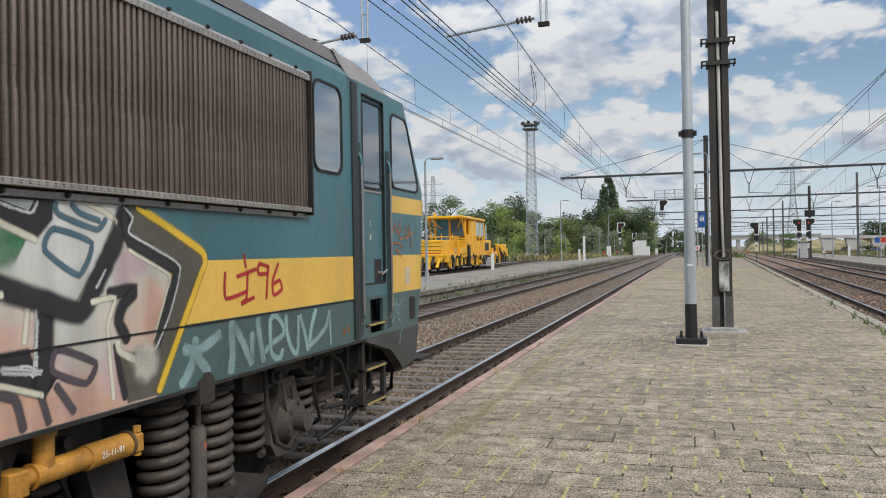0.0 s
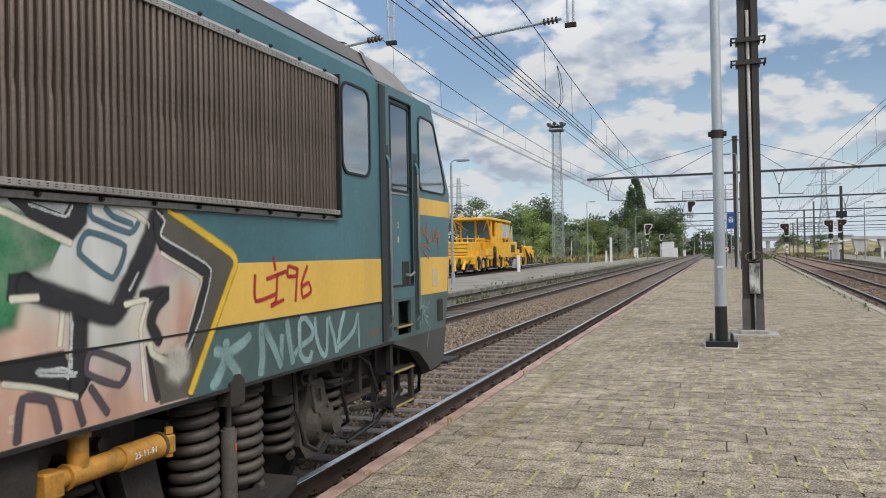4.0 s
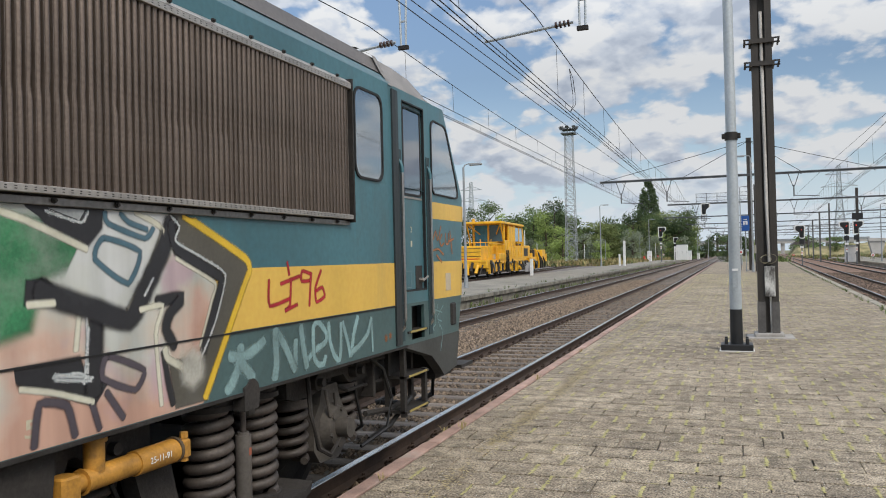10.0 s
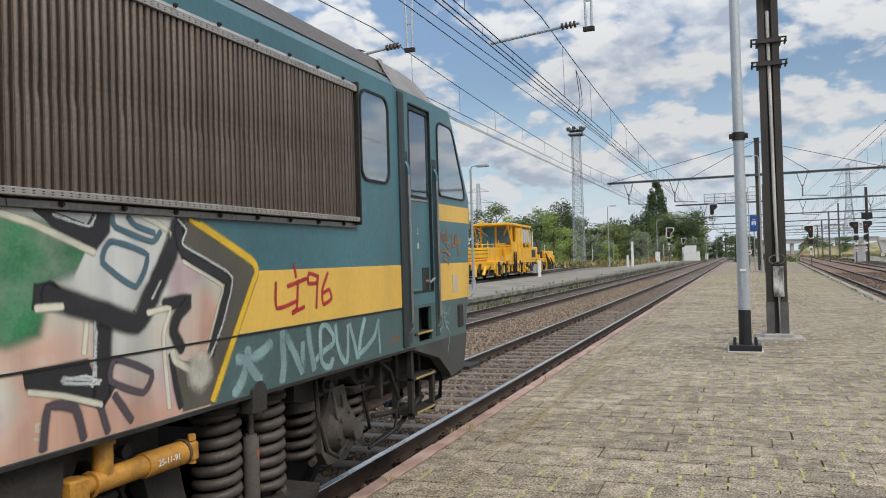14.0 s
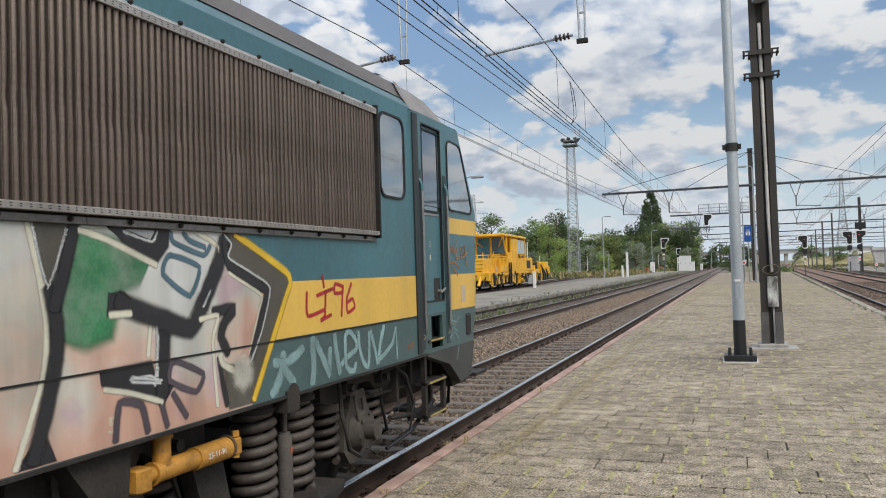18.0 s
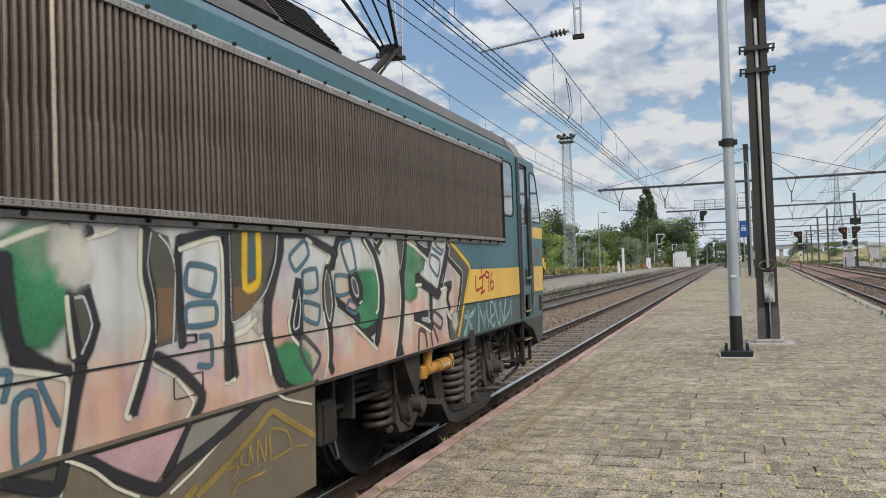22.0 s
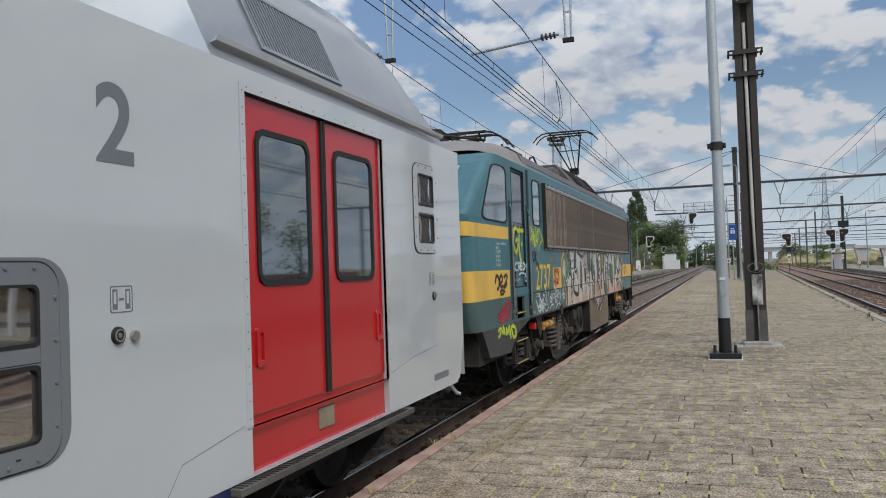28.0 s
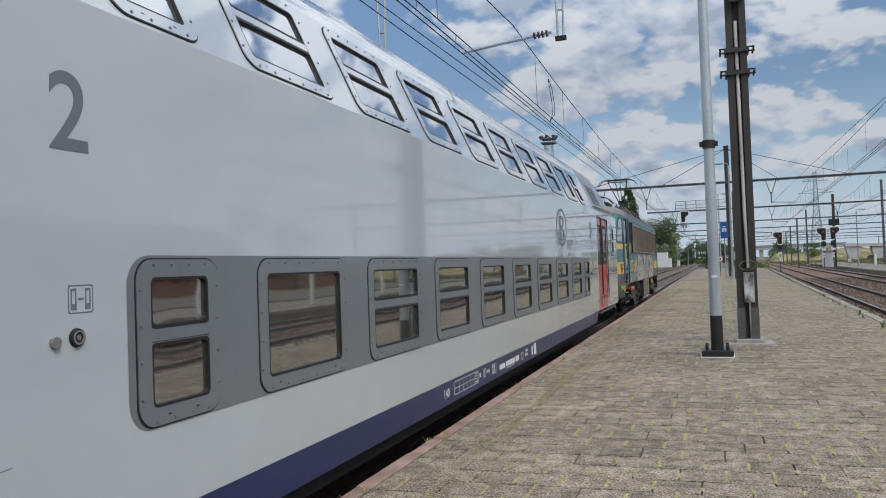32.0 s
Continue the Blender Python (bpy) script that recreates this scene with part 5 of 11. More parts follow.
for y, z, w, h in ((1.62, 0.62, 0.22, 0.30),):
    bx_ = part("equipment_box", box(B(), 1.0, 1.34, y - w / 2, y + w / 2, z, z + h, None, 0.02), BOGIE, loco, "grimy equipment box")
    part("box_cover", box(B(), 1.34, 1.355, y - w / 2 + 0.02, y + w / 2 - 0.02, z + 0.02, z + h - 0.02, None, 0.006), STEEL_DARK, bx_)
    part("box_cable", tube(B(), [(1.33, y, z + 0.02), (1.36, y + 0.03, z - 0.10), (1.33, y + 0.14, z - 0.13), (1.25, y + 0.22, z + 0.02)], 0.013, 6), RUBBER, bx_, smooth=True)

# ---- roof gear ----
b = B()
HOOD = [(-0.84, 3.50), (-1.20, 3.455), (-0.86, 3.86), (0.86, 3.86), (1.20, 3.455), (0.84, 3.50)]
prism(b, HOOD, lambda a, c: (a, -1.30, c), lambda a, c: (a, 2.28, c))
hood = part("louvre_hood", b, ROOF_GREY, loco, "sloping roof ventilator hood")
b = B()
put(b, [(-1.20, 2.28, 3.455), (-0.86, 2.28, 3.86), (0.86, 2.28, 3.86), (1.20, 2.28, 3.455), (1.10, 2.62, 3.42), (0.80, 2.62, 3.66), (-0.80, 2.62, 3.66), (-1.10, 2.62, 3.42)],
    [(1, 2, 5, 6), (2, 3, 4, 5), (0, 1, 6, 7), (4, 7, 6, 5)])
part("hood_end", b, ROOF_GREY, hood)
LOUVRE_BROWN = mat("louvre_brown", (0.075, 0.062, 0.052), 0.6, 0.2, 0.3, 5, 50, 0.1)
for y0, y1, n_b, m in ((-0.62, -0.02, 9, STEEL_DARK), (0.03, 1.38, 13, LOUVRE_BROWN), (1.43, 2.24, 9, STEEL_DARK)):
    b = B()
    prism(b, [(1.178, 3.490), (0.882, 3.842), (0.878, 3.839), (1.174, 3.487)], lambda a, c: (a + 0.006, y0, c + 0.005), lambda a, c: (a + 0.006, y1, c + 0.005))
    part("louvre_backing", b, BLACK_PAINT, hood)
    for k in range(n_b):
        t = (k + 0.5) / n_b
        x, z = 1.178 - 0.296 * t + 0.010, 3.490 + 0.352 * t + 0.008
        part("louvre", prism(B(), [(x, z - 0.012), (x + 0.020, z - 0.002), (x + 0.016, z + 0.006), (x - 0.008, z + 0.012)], lambda a, c: (a, y0, c), lambda a, c: (a, y1, c)), m, hood, "dark louvre blade")
    for y in (y0 - 0.03, y1 - 0.005):
        part("louvre_frame", prism(B(), [(1.185, 3.472), (1.205, 3.487), (0.89, 3.866), (0.87, 3.851)], lambda a, c: (a, y, c), lambda a, c: (a, y + 0.03, c)), ROOF_GREY, hood)
for y in (-1.62, -1.95):
    part("roof_cowl", rod(B(), (0.55, y, 3.55), (0.98, y, 3.60), 0.15, 0.13, n=18), ROOF_GREY, loco, "round roof air cowl", smooth=True)
b = B()
prism(b, [(-0.9, 3.5), (0.9, 3.5), (0.60, 3.80), (-0.60, 3.80)], lambda a, c: (a, -2.1, c), lambda a, c: (a, -1.3, c))
part("roof_hatch", b, ROOF_GREY, loco)
b = B()
box(b, 0.15, 0.62, -4.2, -3.1, 3.60, 3.86, None, 0.02)
rod(b, (0.5, -4.1, 3.86), (0.5, -4.1, 3.92), 0.02)
part("resistor_box", b, BOGIE, loco, "dark roof box")
for e in (1, -1):
    b = B()
    for x in (0.35, 0.55, 0.75):
        tube(b, [(x, e * 2.6 - 0.6, 3.6), (x, e * 2.6 - 0.5, 3.78), (x, e * 2.6 - 0.2, 3.84), (x, e * 2.6, 3.76), (x, e * 2.6 + 0.1, 3.6)], 0.018, 6)
    part("roof_cable", b, RUBBER, loco, smooth=True)


def pantograph(y, up, knee):
    b = B()
    box(b, -0.5, 0.5, y - 0.7, y + 0.7, 3.66, 3.70)
    for sx in (-0.45, 0.45):
        for dy in (-0.6, 0.6):
            rod(b, (sx, y + dy, 3.55), (sx, y + dy, 3.70), 0.06, n=8)
    pg = part("pantograph", b, BOGIE, loco, "raised single-arm pantograph" if up else "folded pantograph")
    zt = 5.50 if up else 3.98
    el = (y + knee, 4.55 if up else 3.80)
    b = B()
    rod(b, (0, y - 0.25 * (1 if knee > 0 else -1), 3.72), (0, el[0], el[1]), 0.045, n=8)
    rod(b, (0.12, y - 0.15 * (1 if knee > 0 else -1), 3.72), (0.12, el[0], el[1] + 0.06), 0.018, n=6)
    part("lower_arm", b, BOGIE, pg)
    b = B()
    tip = y - 0.25 * (1 if knee > 0 else -1)
    for sx in (-1, 1):
        rod(b, (sx * 0.10, el[0], el[1]), (sx * 0.42, tip, zt - 0.10), 0.022, n=6)
        rod(b, (sx * 0.05, el[0], el[1]), (sx * 0.10, tip, zt - 0.10), 0.014, n=6)
    k = 0.55
    rod(b, (-0.26, el[0] + (tip - el[0]) * k, el[1] + (zt - el[1]) * k), (0.26, el[0] + (tip - el[0]) * k, el[1] + (zt - el[1]) * k), 0.014, n=6)
    rod(b, (-0.45, tip, zt - 0.10), (0.45, tip, zt - 0.10), 0.022, n=6)
    box(b, -0.13, 0.13, el[0] - 0.10, el[0] + 0.10, el[1] - 0.09, el[1] + 0.09, None, 0.03)
    part("upper_arm", b, BOGIE, pg)
    for dy in (-0.19, 0.19):
        b = B()
        box(b, -0.52, 0.52, tip + dy - 0.03, tip + dy + 0.03, zt - 0.02, zt + 0.02, None, 0.01)
        for sx in (-1, 1):
            tube(b, [(sx * 0.50, tip + dy, zt), (sx * 0.62, tip + dy, zt - 0.02), (sx * 0.76, tip + dy, zt - 0.10), (sx * 0.88, tip + dy, zt - 0.24)], 0.017, 6)
            rod(b, (sx * 0.4, tip + dy, zt - 0.02), (sx * 0.4, tip + dy * 0.3, zt - 0.12), 0.016)
        part("collector_strip", b, BOGIE, pg, "curved collector head")


pantograph(5.0, True, 1.0)
pantograph(-5.2, False, -0.95)


# ---- painted numerals and small plates ----
def fit_letters(text, a0, a1, z0, z1, material, name, label="", d=0.0015):
    ob = letters(text, 1.0, material, loco, Matrix.Identity(4), name, label, 0.012)
    v = ob.data.vertices
    x0, x1 = min(p.co.x for p in v), max(p.co.x for p in v)
    y0, y1 = min(p.co.y for p in v), max(p.co.y for p in v)
    for p in v:
        p.co = Vector((HALF + d + p.co.z * 0.2, a0 + (a1 - a0) * (p.co.x - x0) / (x1 - x0), z0 + (z1 - z0) * (p.co.y - y0) / (y1 - y0)))
    return ob


NUM_YELLOW = mat("numeral_yellow", (0.68, 0.47, 0.02), 0.5, 0, 0.12, 3, 40, 0.02, dirt=((0.25, 0.2, 0.06), 4, 0.56, 0.7))
PALE_MARK = mat("pale_marking", (0.55, 0.50, 0.36), 0.6, 0, 0.2, 5, 50, 0)
for ch, a0, a1 in (("2", -6.15, -5.93), ("7", -5.89, -5.66), ("3", -5.62, -5.41), ("7", -5.36, -5.12)):
    fit_letters(ch, a0, a1, 1.46, 1.825, NUM_YELLOW, "numeral", "large yellow painted numeral")
pl = part("coupling_plate", box(B(), HALF - 0.002, HALF + 0.002, -6.14, -5.90, 1.365, 1.415), mat("dirty_white_plate", (0.45, 0.46, 0.45), 0.6, 0, 0.25, 8, 60, 0.02, dirt=((0.12, 0.14, 0.14), 9, 0.55, 0.7)), loco, "small white plate with black writing")
fit_letters("MUX-UNIV", -6.13, -5.91, 1.374, 1.406, BLACK_PAINT, "plate_writing", d=0.0024)
fit_letters("2.90m", -4.50, -4.29, 1.135, 1.165, PALE_MARK, "length_mark")
fit_letters("500m", -6.375, -6.25, 1.135, 1.178, PALE_MARK, "distance_mark")
fit_letters("5", 2.93, 2.99, 1.16, 1.23, PALE_MARK, "small_figure")
fit_letters("T", -5.02, -4.96, 1.12, 1.16, PALE_MARK, "small_figure")
for k, (a, z) in enumerate(((-6.36, 1.212), (-6.247, 1.220), (6.20, 1.20), (6.28, 1.21))):
    b = B()
    for q in range(4):
        w = math.pi * q / 4 + 0.2
        box(b, HALF + 0.001, HALF + 0.0016, -0.03, 0.03, -0.004, 0.004, Matrix.Translation((0, a, z)) @ Matrix.Rotation(w, 4, "X"))
    part("star_mark", b, mat("rust_mark", (0.30, 0.12, 0.05), 0.7, 0, 0.2, 5, 50, 0), loco)
line_arc = tube(B(), [(HALF + 0.0012, -6.35, 1.235), (HALF + 0.0012, -6.32, 1.262), (HALF + 0.0012, -6.29, 1.266), (HALF + 0.0012, -6.26, 1.245)], 0.004, 4)
part("arc_mark", line_arc, MATS["rust_mark"], loco)
for e in (1,):
    part("corner_lamp_box", box(B(), HALF - 0.06, HALF + 0.02, min(e * 7.66, e * 7.80), max(e * 7.66, e * 7.80), 1.17, 1.38, None, 0.02), STEEL_DARK, loco, "dark lamp box at the cab corner")
    part("shunter_step", box(B(), HALF - 0.30, HALF + 0.02, min(e * 7.9, e * 8.25), max(e * 7.9, e * 8.25), 0.74, 0.77), STEEL_DARK, loco, "dark step grate below the buffer")
DATA_WHITE = mat("data_white", (0.50, 0.54, 0.53), 0.6, 0, 0.15, 5, 50, 0)
for k, (tx, wd) in enumerate((("V. max. 160 km/h", 0.42), ("85 t", 0.13), ("O-GPR", 0.18), ("R 88 t", 0.17), ("P 64 t", 0.17), ("G 56 t", 0.17))):
    fit_letters(tx, -7.87, -7.87 + wd * 0.9, 2.075 - 0.0515 * k, 2.110 - 0.0515 * k, DATA_WHITE, "data_lettering", "small white technical lettering")
fit_letters("1", -6.965, -6.93, 1.93, 2.03, mat("orange_figure", (0.55, 0.30, 0.05), 0.6, 0, 0.2, 5, 40, 0), "door_figure", d=-0.024)
for k, ch in enumerate("21"):
    fit_letters(ch, 6.79, 6.82, 2.02 - 0.12 * k, 2.07 - 0.12 * k, PALE_MARK, "door_figure", d=-0.024)
b = B()
box(b, HALF + 0.0, HALF + 0.006, 7.55, 7.68, 1.50, 1.66)
part("cab_plate", b, mat("beige_plate", (0.5, 0.42, 0.3), 0.6, 0, 0.1, 5, 40, 0), loco, "small beige plate")

# ---- graffiti: thin ribbons and patches of paint that lie on the loco's side ----
_g = B()
box(_g, HALF - 0.002, HALF + 0.0003, -3.9, 3.9, 1.11, 2.04)
graffiti = part("graffiti", _g, TEAL, loco, "large faded graffiti piece in pink, grey, green and black")
LAY = [0.0022]


def paint(name, color, vary=0.18, dirt=None, cover=1.0):
    """Spray paint: its cover thins out at the edges, by the strength kept on the mesh, broken by grain."""
    m = mat(name, color, 0.5, 0, vary, 4, 60, 0.02, dirt=dirt or (tuple(c * 0.6 + 0.08 for c in color), 3, 0.55, 0.35))
    n, l = m.node_tree.nodes, m.node_tree.links
    at = n.new("ShaderNodeAttribute")
    at.attribute_name = "spray"
    g = n.new("ShaderNodeTexNoise"); g.inputs["Scale"].default_value, g.inputs["Detail"].default_value = 240, 2
    ad = n.new("ShaderNodeMath"); ad.operation = "MULTIPLY_ADD"; ad.inputs[1].default_value, ad.inputs[2].default_value = 0.9, -0.45
    l.new(g.outputs["Fac"], ad.inputs[0])
    su = n.new("ShaderNodeMath"); su.operation = "ADD"
    l.new(ad.outputs[0], su.inputs[0]); l.new(at.outputs["Fac"], su.inputs[1])
    mr = n.new("ShaderNodeMapRange")
    mr.interpolation_type = "SMOOTHSTEP"
    mr.inputs["From Min"].default_value, mr.inputs["From Max"].default_value = 0.1, 0.75
    mr.inputs["To Max"].default_value = cover
    l.new(su.outputs[0], mr.inputs["Value"])
    l.new(mr.outputs[0], n["Principled BSDF"].inputs["Alpha"])
    return m


def curve2(pts, n=5):
    """A smooth run through the points."""
    p = [Vector((a, b)) for a, b in pts]
    if len(p) < 3:
        return p
    closed = (p[0] - p[-1]).length < 1e-4
    out = []
    for i in range(len(p) - 1):
        a = p[i - 1] if i > 0 else (p[-2] if closed else p[0])
        b, c = p[i], p[i + 1]
        d = p[i + 2] if i + 2 < len(p) else (p[1] if closed else p[-1])
        for k in range(n):
            t = k / n
            q = 0.5 * ((2 * b) + (c - a) * t + (2 * a - 5 * b + 4 * c - d) * t * t + (3 * b - a - 3 * c + d) * t ** 3)
            out.append(q * 0.55 + (b + (c - b) * t) * 0.45)
    return out + [p[-1]]


def ribbon(pts, w, d):
    p = curve2(pts)
    b = B()
    lay = b.verts.layers.float.new("spray")
    fw = 0.009 + 0.36 * w
    rows = []
    lo, hi = 1.105, 2.038
    f = lambda q: side(q[0], min(max(q[1], lo), hi) if abs(q[0]) < 5.55 else max(q[1], 1.105 if abs(q[0]) < 6.5 else 0.80), d)
    n = len(p)
    ends = [p[0] - (p[1] - p[0]).normalized() * w * 0.45] + p + [p[-1] + (p[-1] - p[-2]).normalized() * w * 0.45]
    for i, q in enumerate(ends):
        t = ends[min(i + 1, n + 1)] - ends[max(i - 1, 0)]
        t = t.normalized() if t.length > 1e-6 else Vector((1, 0))
        nrm = Vector((-t.y, t.x))
        h = w / 2 * random.uniform(0.92, 1.06)
        end = i in (0, n + 1)
        row_v = []
        for k, a in ((h + fw * 0.8, 0.0), (h - fw * 0.6, 1.0), (-h + fw * 0.6, 1.0), (-h - fw * 0.8, 0.0)):
            v = b.verts.new(f(q + nrm * k * (0.5 if end else 1)) + Vector((0.000005 * i, 0, 0)))
            v[lay] = 0.0 if end else a
            row_v.append(v)
        rows.append(row_v)
    for r, s_ in zip(rows, rows[1:]):
        for k in range(3):
            b.faces.new((r[k], r[k + 1], s_[k + 1], s_[k]))
    return b


def next_layer():
    LAY[0] += 0.000012
    return LAY[0]


def line(m, w, pts):
    part("paint_stroke", ribbon(pts, w, next_layer()), m, graffiti, weld=False)


def ears(p):
    """Triangles of a simple outline that runs counter-clockwise, cut off ear by ear."""
    cross = lambda a, c, d: (c.x - a.x) * (d.y - a.y) - (c.y - a.y) * (d.x - a.x)
    left, out = list(range(len(p))), []
    while len(left) > 3:
        for k in range(len(left)):
            i, j, q = left[k - 1], left[k], left[(k + 1) % len(left)]
            if cross(p[i], p[j], p[q]) <= 1e-9:
                continue
            if any(cross(p[i], p[j], p[m]) > 0 and cross(p[j], p[q], p[m]) > 0 and cross(p[q], p[i], p[m]) > 0 for m in left if m not in (i, j, q)):
                continue
            out.append((i, j, q))
            left.pop(k)
            break
        else:
            break
    if len(left) == 3 and cross(*(p[k] for k in left)) > 0:
        out.append(tuple(left))
    return out


def fill(m, pts, fw=0.034):
    b = B()
    lay = b.verts.layers.float.new("spray")
    p = [Vector(q) for q in pts]
    if sum(a.x * c.y - c.x * a.y for a, c in zip(p, p[1:] + p[:1])) < 0:
        p = p[::-1]
    if m is GRN or m is SMUDGE or m is CLD:
        fw = 0.11
    if m is PAT:
        fw = 0.06
    d = next_layer() - 0.0010
    k = len(p)
    cl = lambda q: side(q.x, min(max(q.y, 1.106), 2.05), d)
    core, rim = [], []
    for i in range(k):
        t = (p[(i + 1) % k] - p[i - 1]).normalized()
        nrm = Vector((t.y, -t.x))
        v = b.verts.new(cl(p[i])); v[lay] = 1.0
        w = b.verts.new(cl(p[i] + nrm * fw) - Vector((0.00012, 0, 0))); w[lay] = 0.0
        core.append(v); rim.append(w)
    for i in range(k):
        j = (i + 1) % k
        b.faces.new((core[i], rim[i], rim[j], core[j]))
    for tri in ears(p):
        b.faces.new([core[i] for i in tri])
    part("paint_patch", b, m, graffiti, weld=False)


def spray(pts):
    """A dotted white outline: fine drops thrown round a line."""
    part("paint_stroke", ribbon(pts, 0.007, next_layer()), WHT, graffiti, weld=False)
    b = B()
    d = next_layer() + 0.0003
    p = curve2(pts)
    for q, r in zip(p, p[1:]):
        n = max(2, int((r - q).length / 0.0018))
        for _ in range(n):
            c = q + (r - q) * random.random() + Vector((random.gauss(0, 0.0045), random.gauss(0, 0.0045)))
            s = random.uniform(0.0008, 0.0034)
            if 1.106 < c.y < 2.035:
                put(b, [side(c.x - s, c.y, d), side(c.x, c.y - s, d), side(c.x + s, c.y, d), side(c.x, c.y + s, d)], [(0, 1, 2, 3)])
    tagged(part("paint_drop", b, WHITE_PAINT, graffiti, weld=False), kind="stuff")


def skirt(m, w, pts):
    b = ribbon_free(pts, w)
    part("paint_stroke", b, m, graffiti, weld=False)


def skirt_fill(m, pts):
    b = B()
    lay = b.verts.layers.float.new("spray")
    d = 0.0095
    vs = [b.verts.new(side(min(max(a, -1.40), 1.17), min(max(c, 0.48), 1.10), d)) for a, c in pts]
    for v in vs:
        v[lay] = 1.0
    bmesh.ops.triangulate(b, faces=[b.faces.new(vs)])
    part("paint_patch", b, m, graffiti, weld=False)


def ribbon_free(pts, w):
    p = curve2(pts)
    b = B()
    d = 0.0095 + (next_layer() - 0.0022)
    lay = b.verts.layers.float.new("spray")
    rows = []
    fw = 0.006 + 0.25 * w
    for i, q in enumerate(p):
        t = (p[min(i + 1, len(p) - 1)] - p[max(i - 1, 0)]).normalized()
        n = Vector((-t.y, t.x))
        cl = lambda v: (min(max(v.x, -1.40), 1.17), min(max(v.y, 0.48), 1.10))
        r = []
        for k, al in ((w / 2 + fw * 0.8, 0.0), (w / 2 - fw * 0.6, 1.0), (-w / 2 + fw * 0.6, 1.0), (-w / 2 - fw * 0.8, 0.0)):
            v = b.verts.new(side(*cl(q + n * k), d) + Vector((0.000005 * i, 0, 0)))
            v[lay] = al
            r.append(v)
        rows.append(r)
    for r, s_ in zip(rows, rows[1:]):
        for k in range(3):
            b.faces.new((r[k], r[k + 1], s_[k + 1], s_[k]))
    return b


def spray_base():
    """The pale ground of the piece: lilac and grey above, pink below, in soft clouds."""
    m = bpy.data.materials.new("spray_ground")
    m.use_nodes = True
    n, l = m.node_tree.nodes, m.node_tree.links
    p = n["Principled BSDF"]
    p.inputs["Roughness"].default_value = 0.42
    co = n.new("ShaderNodeTexCoord")
    sp = n.new("ShaderNodeSeparateXYZ"); l.new(co.outputs["Object"], sp.inputs[0])
    a = n.new("ShaderNodeTexNoise"); a.inputs["Scale"].default_value, a.inputs["Detail"].default_value = 1.9, 8
    l.new(co.outputs["Object"], a.inputs[0])
    mr = n.new("ShaderNodeMapRange"); mr.inputs["From Min"].default_value, mr.inputs["From Max"].default_value = 1.05, 1.95
    l.new(sp.outputs["Z"], mr.inputs["Value"])
    ad = n.new("ShaderNodeMath"); ad.operation = "MULTIPLY_ADD"; ad.inputs[1].default_value, ad.inputs[2].default_value = 2.8, -1.4
    l.new(a.outputs["Fac"], ad.inputs[0])
    su = n.new("ShaderNodeMath"); su.operation = "ADD"; l.new(mr.outputs[0], su.inputs[0]); l.new(ad.outputs[0], su.inputs[1])
    r = n.new("ShaderNodeValToRGB")
    el = r.color_ramp.elements
    el[0].position, el[0].color = 0.0, (0.52, 0.315, 0.235, 1)
    el[1].position, el[1].color = 1.0, (0.56, 0.565, 0.54, 1)
    for pos, c in ((0.20, (0.56, 0.39, 0.31, 1)), (0.42, (0.51, 0.455, 0.38, 1)), (0.62, (0.49, 0.50, 0.455, 1)), (0.82, (0.52, 0.53, 0.505, 1))):
        e = el.new(pos); e.color = c
    l.new(su.outputs[0], r.inputs[0])
    b = n.new("ShaderNodeTexNoise"); b.inputs["Scale"].default_value, b.inputs["Detail"].default_value = 7, 7
    mp = n.new("ShaderNodeMapping"); mp.inputs["Scale"].default_value = (1, 1, 0.12)
    l.new(co.outputs["Object"], mp.inputs[0]); l.new(mp.outputs[0], b.inputs[0])
    bw = n.new("ShaderNodeRGBToBW"); l.new(b.outputs["Color"], bw.inputs[0])
    mx = n.new("ShaderNodeMixRGB"); mx.blend_type = "OVERLAY"; mx.inputs[0].default_value = 0.6
    # clouds of lilac, and grime that thins the paint
    last = r.outputs[0]
    for sc, lo, wd, amt, col, sh in ((2.3, 0.55, 0.12, 0.75, (0.43, 0.30, 0.34), 4.0), (1.5, 0.56, 0.14, 0.55, (0.30, 0.30, 0.255), 9.0)):
        q = n.new("ShaderNodeTexNoise"); q.inputs["Scale"].default_value, q.inputs["Detail"].default_value = sc, 5
        ps = n.new("ShaderNodeVectorMath"); ps.operation = "ADD"; ps.inputs[1].default_value = (sh, sh, sh)
        l.new(co.outputs["Object"], ps.inputs[0]); l.new(ps.outputs[0], q.inputs[0])
        qr = n.new("ShaderNodeMapRange"); qr.interpolation_type = "SMOOTHSTEP"
        qr.inputs["From Min"].default_value, qr.inputs["From Max"].default_value, qr.inputs["To Max"].default_value = lo, lo + wd, amt
        l.new(q.outputs["Fac"], qr.inputs["Value"])
        qm = n.new("ShaderNodeMixRGB"); qm.inputs[2].default_value = (*col, 1)
        l.new(qr.outputs[0], qm.inputs[0]); l.new(last, qm.inputs[1])
        last = qm.outputs[0]
    l.new(last, mx.inputs[1]); l.new(bw.outputs[0], mx.inputs[2])
    l.new(mx.outputs[0], p.inputs["Base Color"])
    MATS["spray_ground"] = m
    g = B()
    sheet(g, [(-3.92, 1.106), (3.985, 1.106), (4.39, 1.76), (4.36, 1.82), (3.86, 2.038), (-3.94, 2.038), (-4.19, 1.88), (-4.20, 1.83), (-4.16, 1.77), (-3.89, 1.32)], side, 0.0008)
    ob = part("paint_ground", g, m, graffiti)
    return m


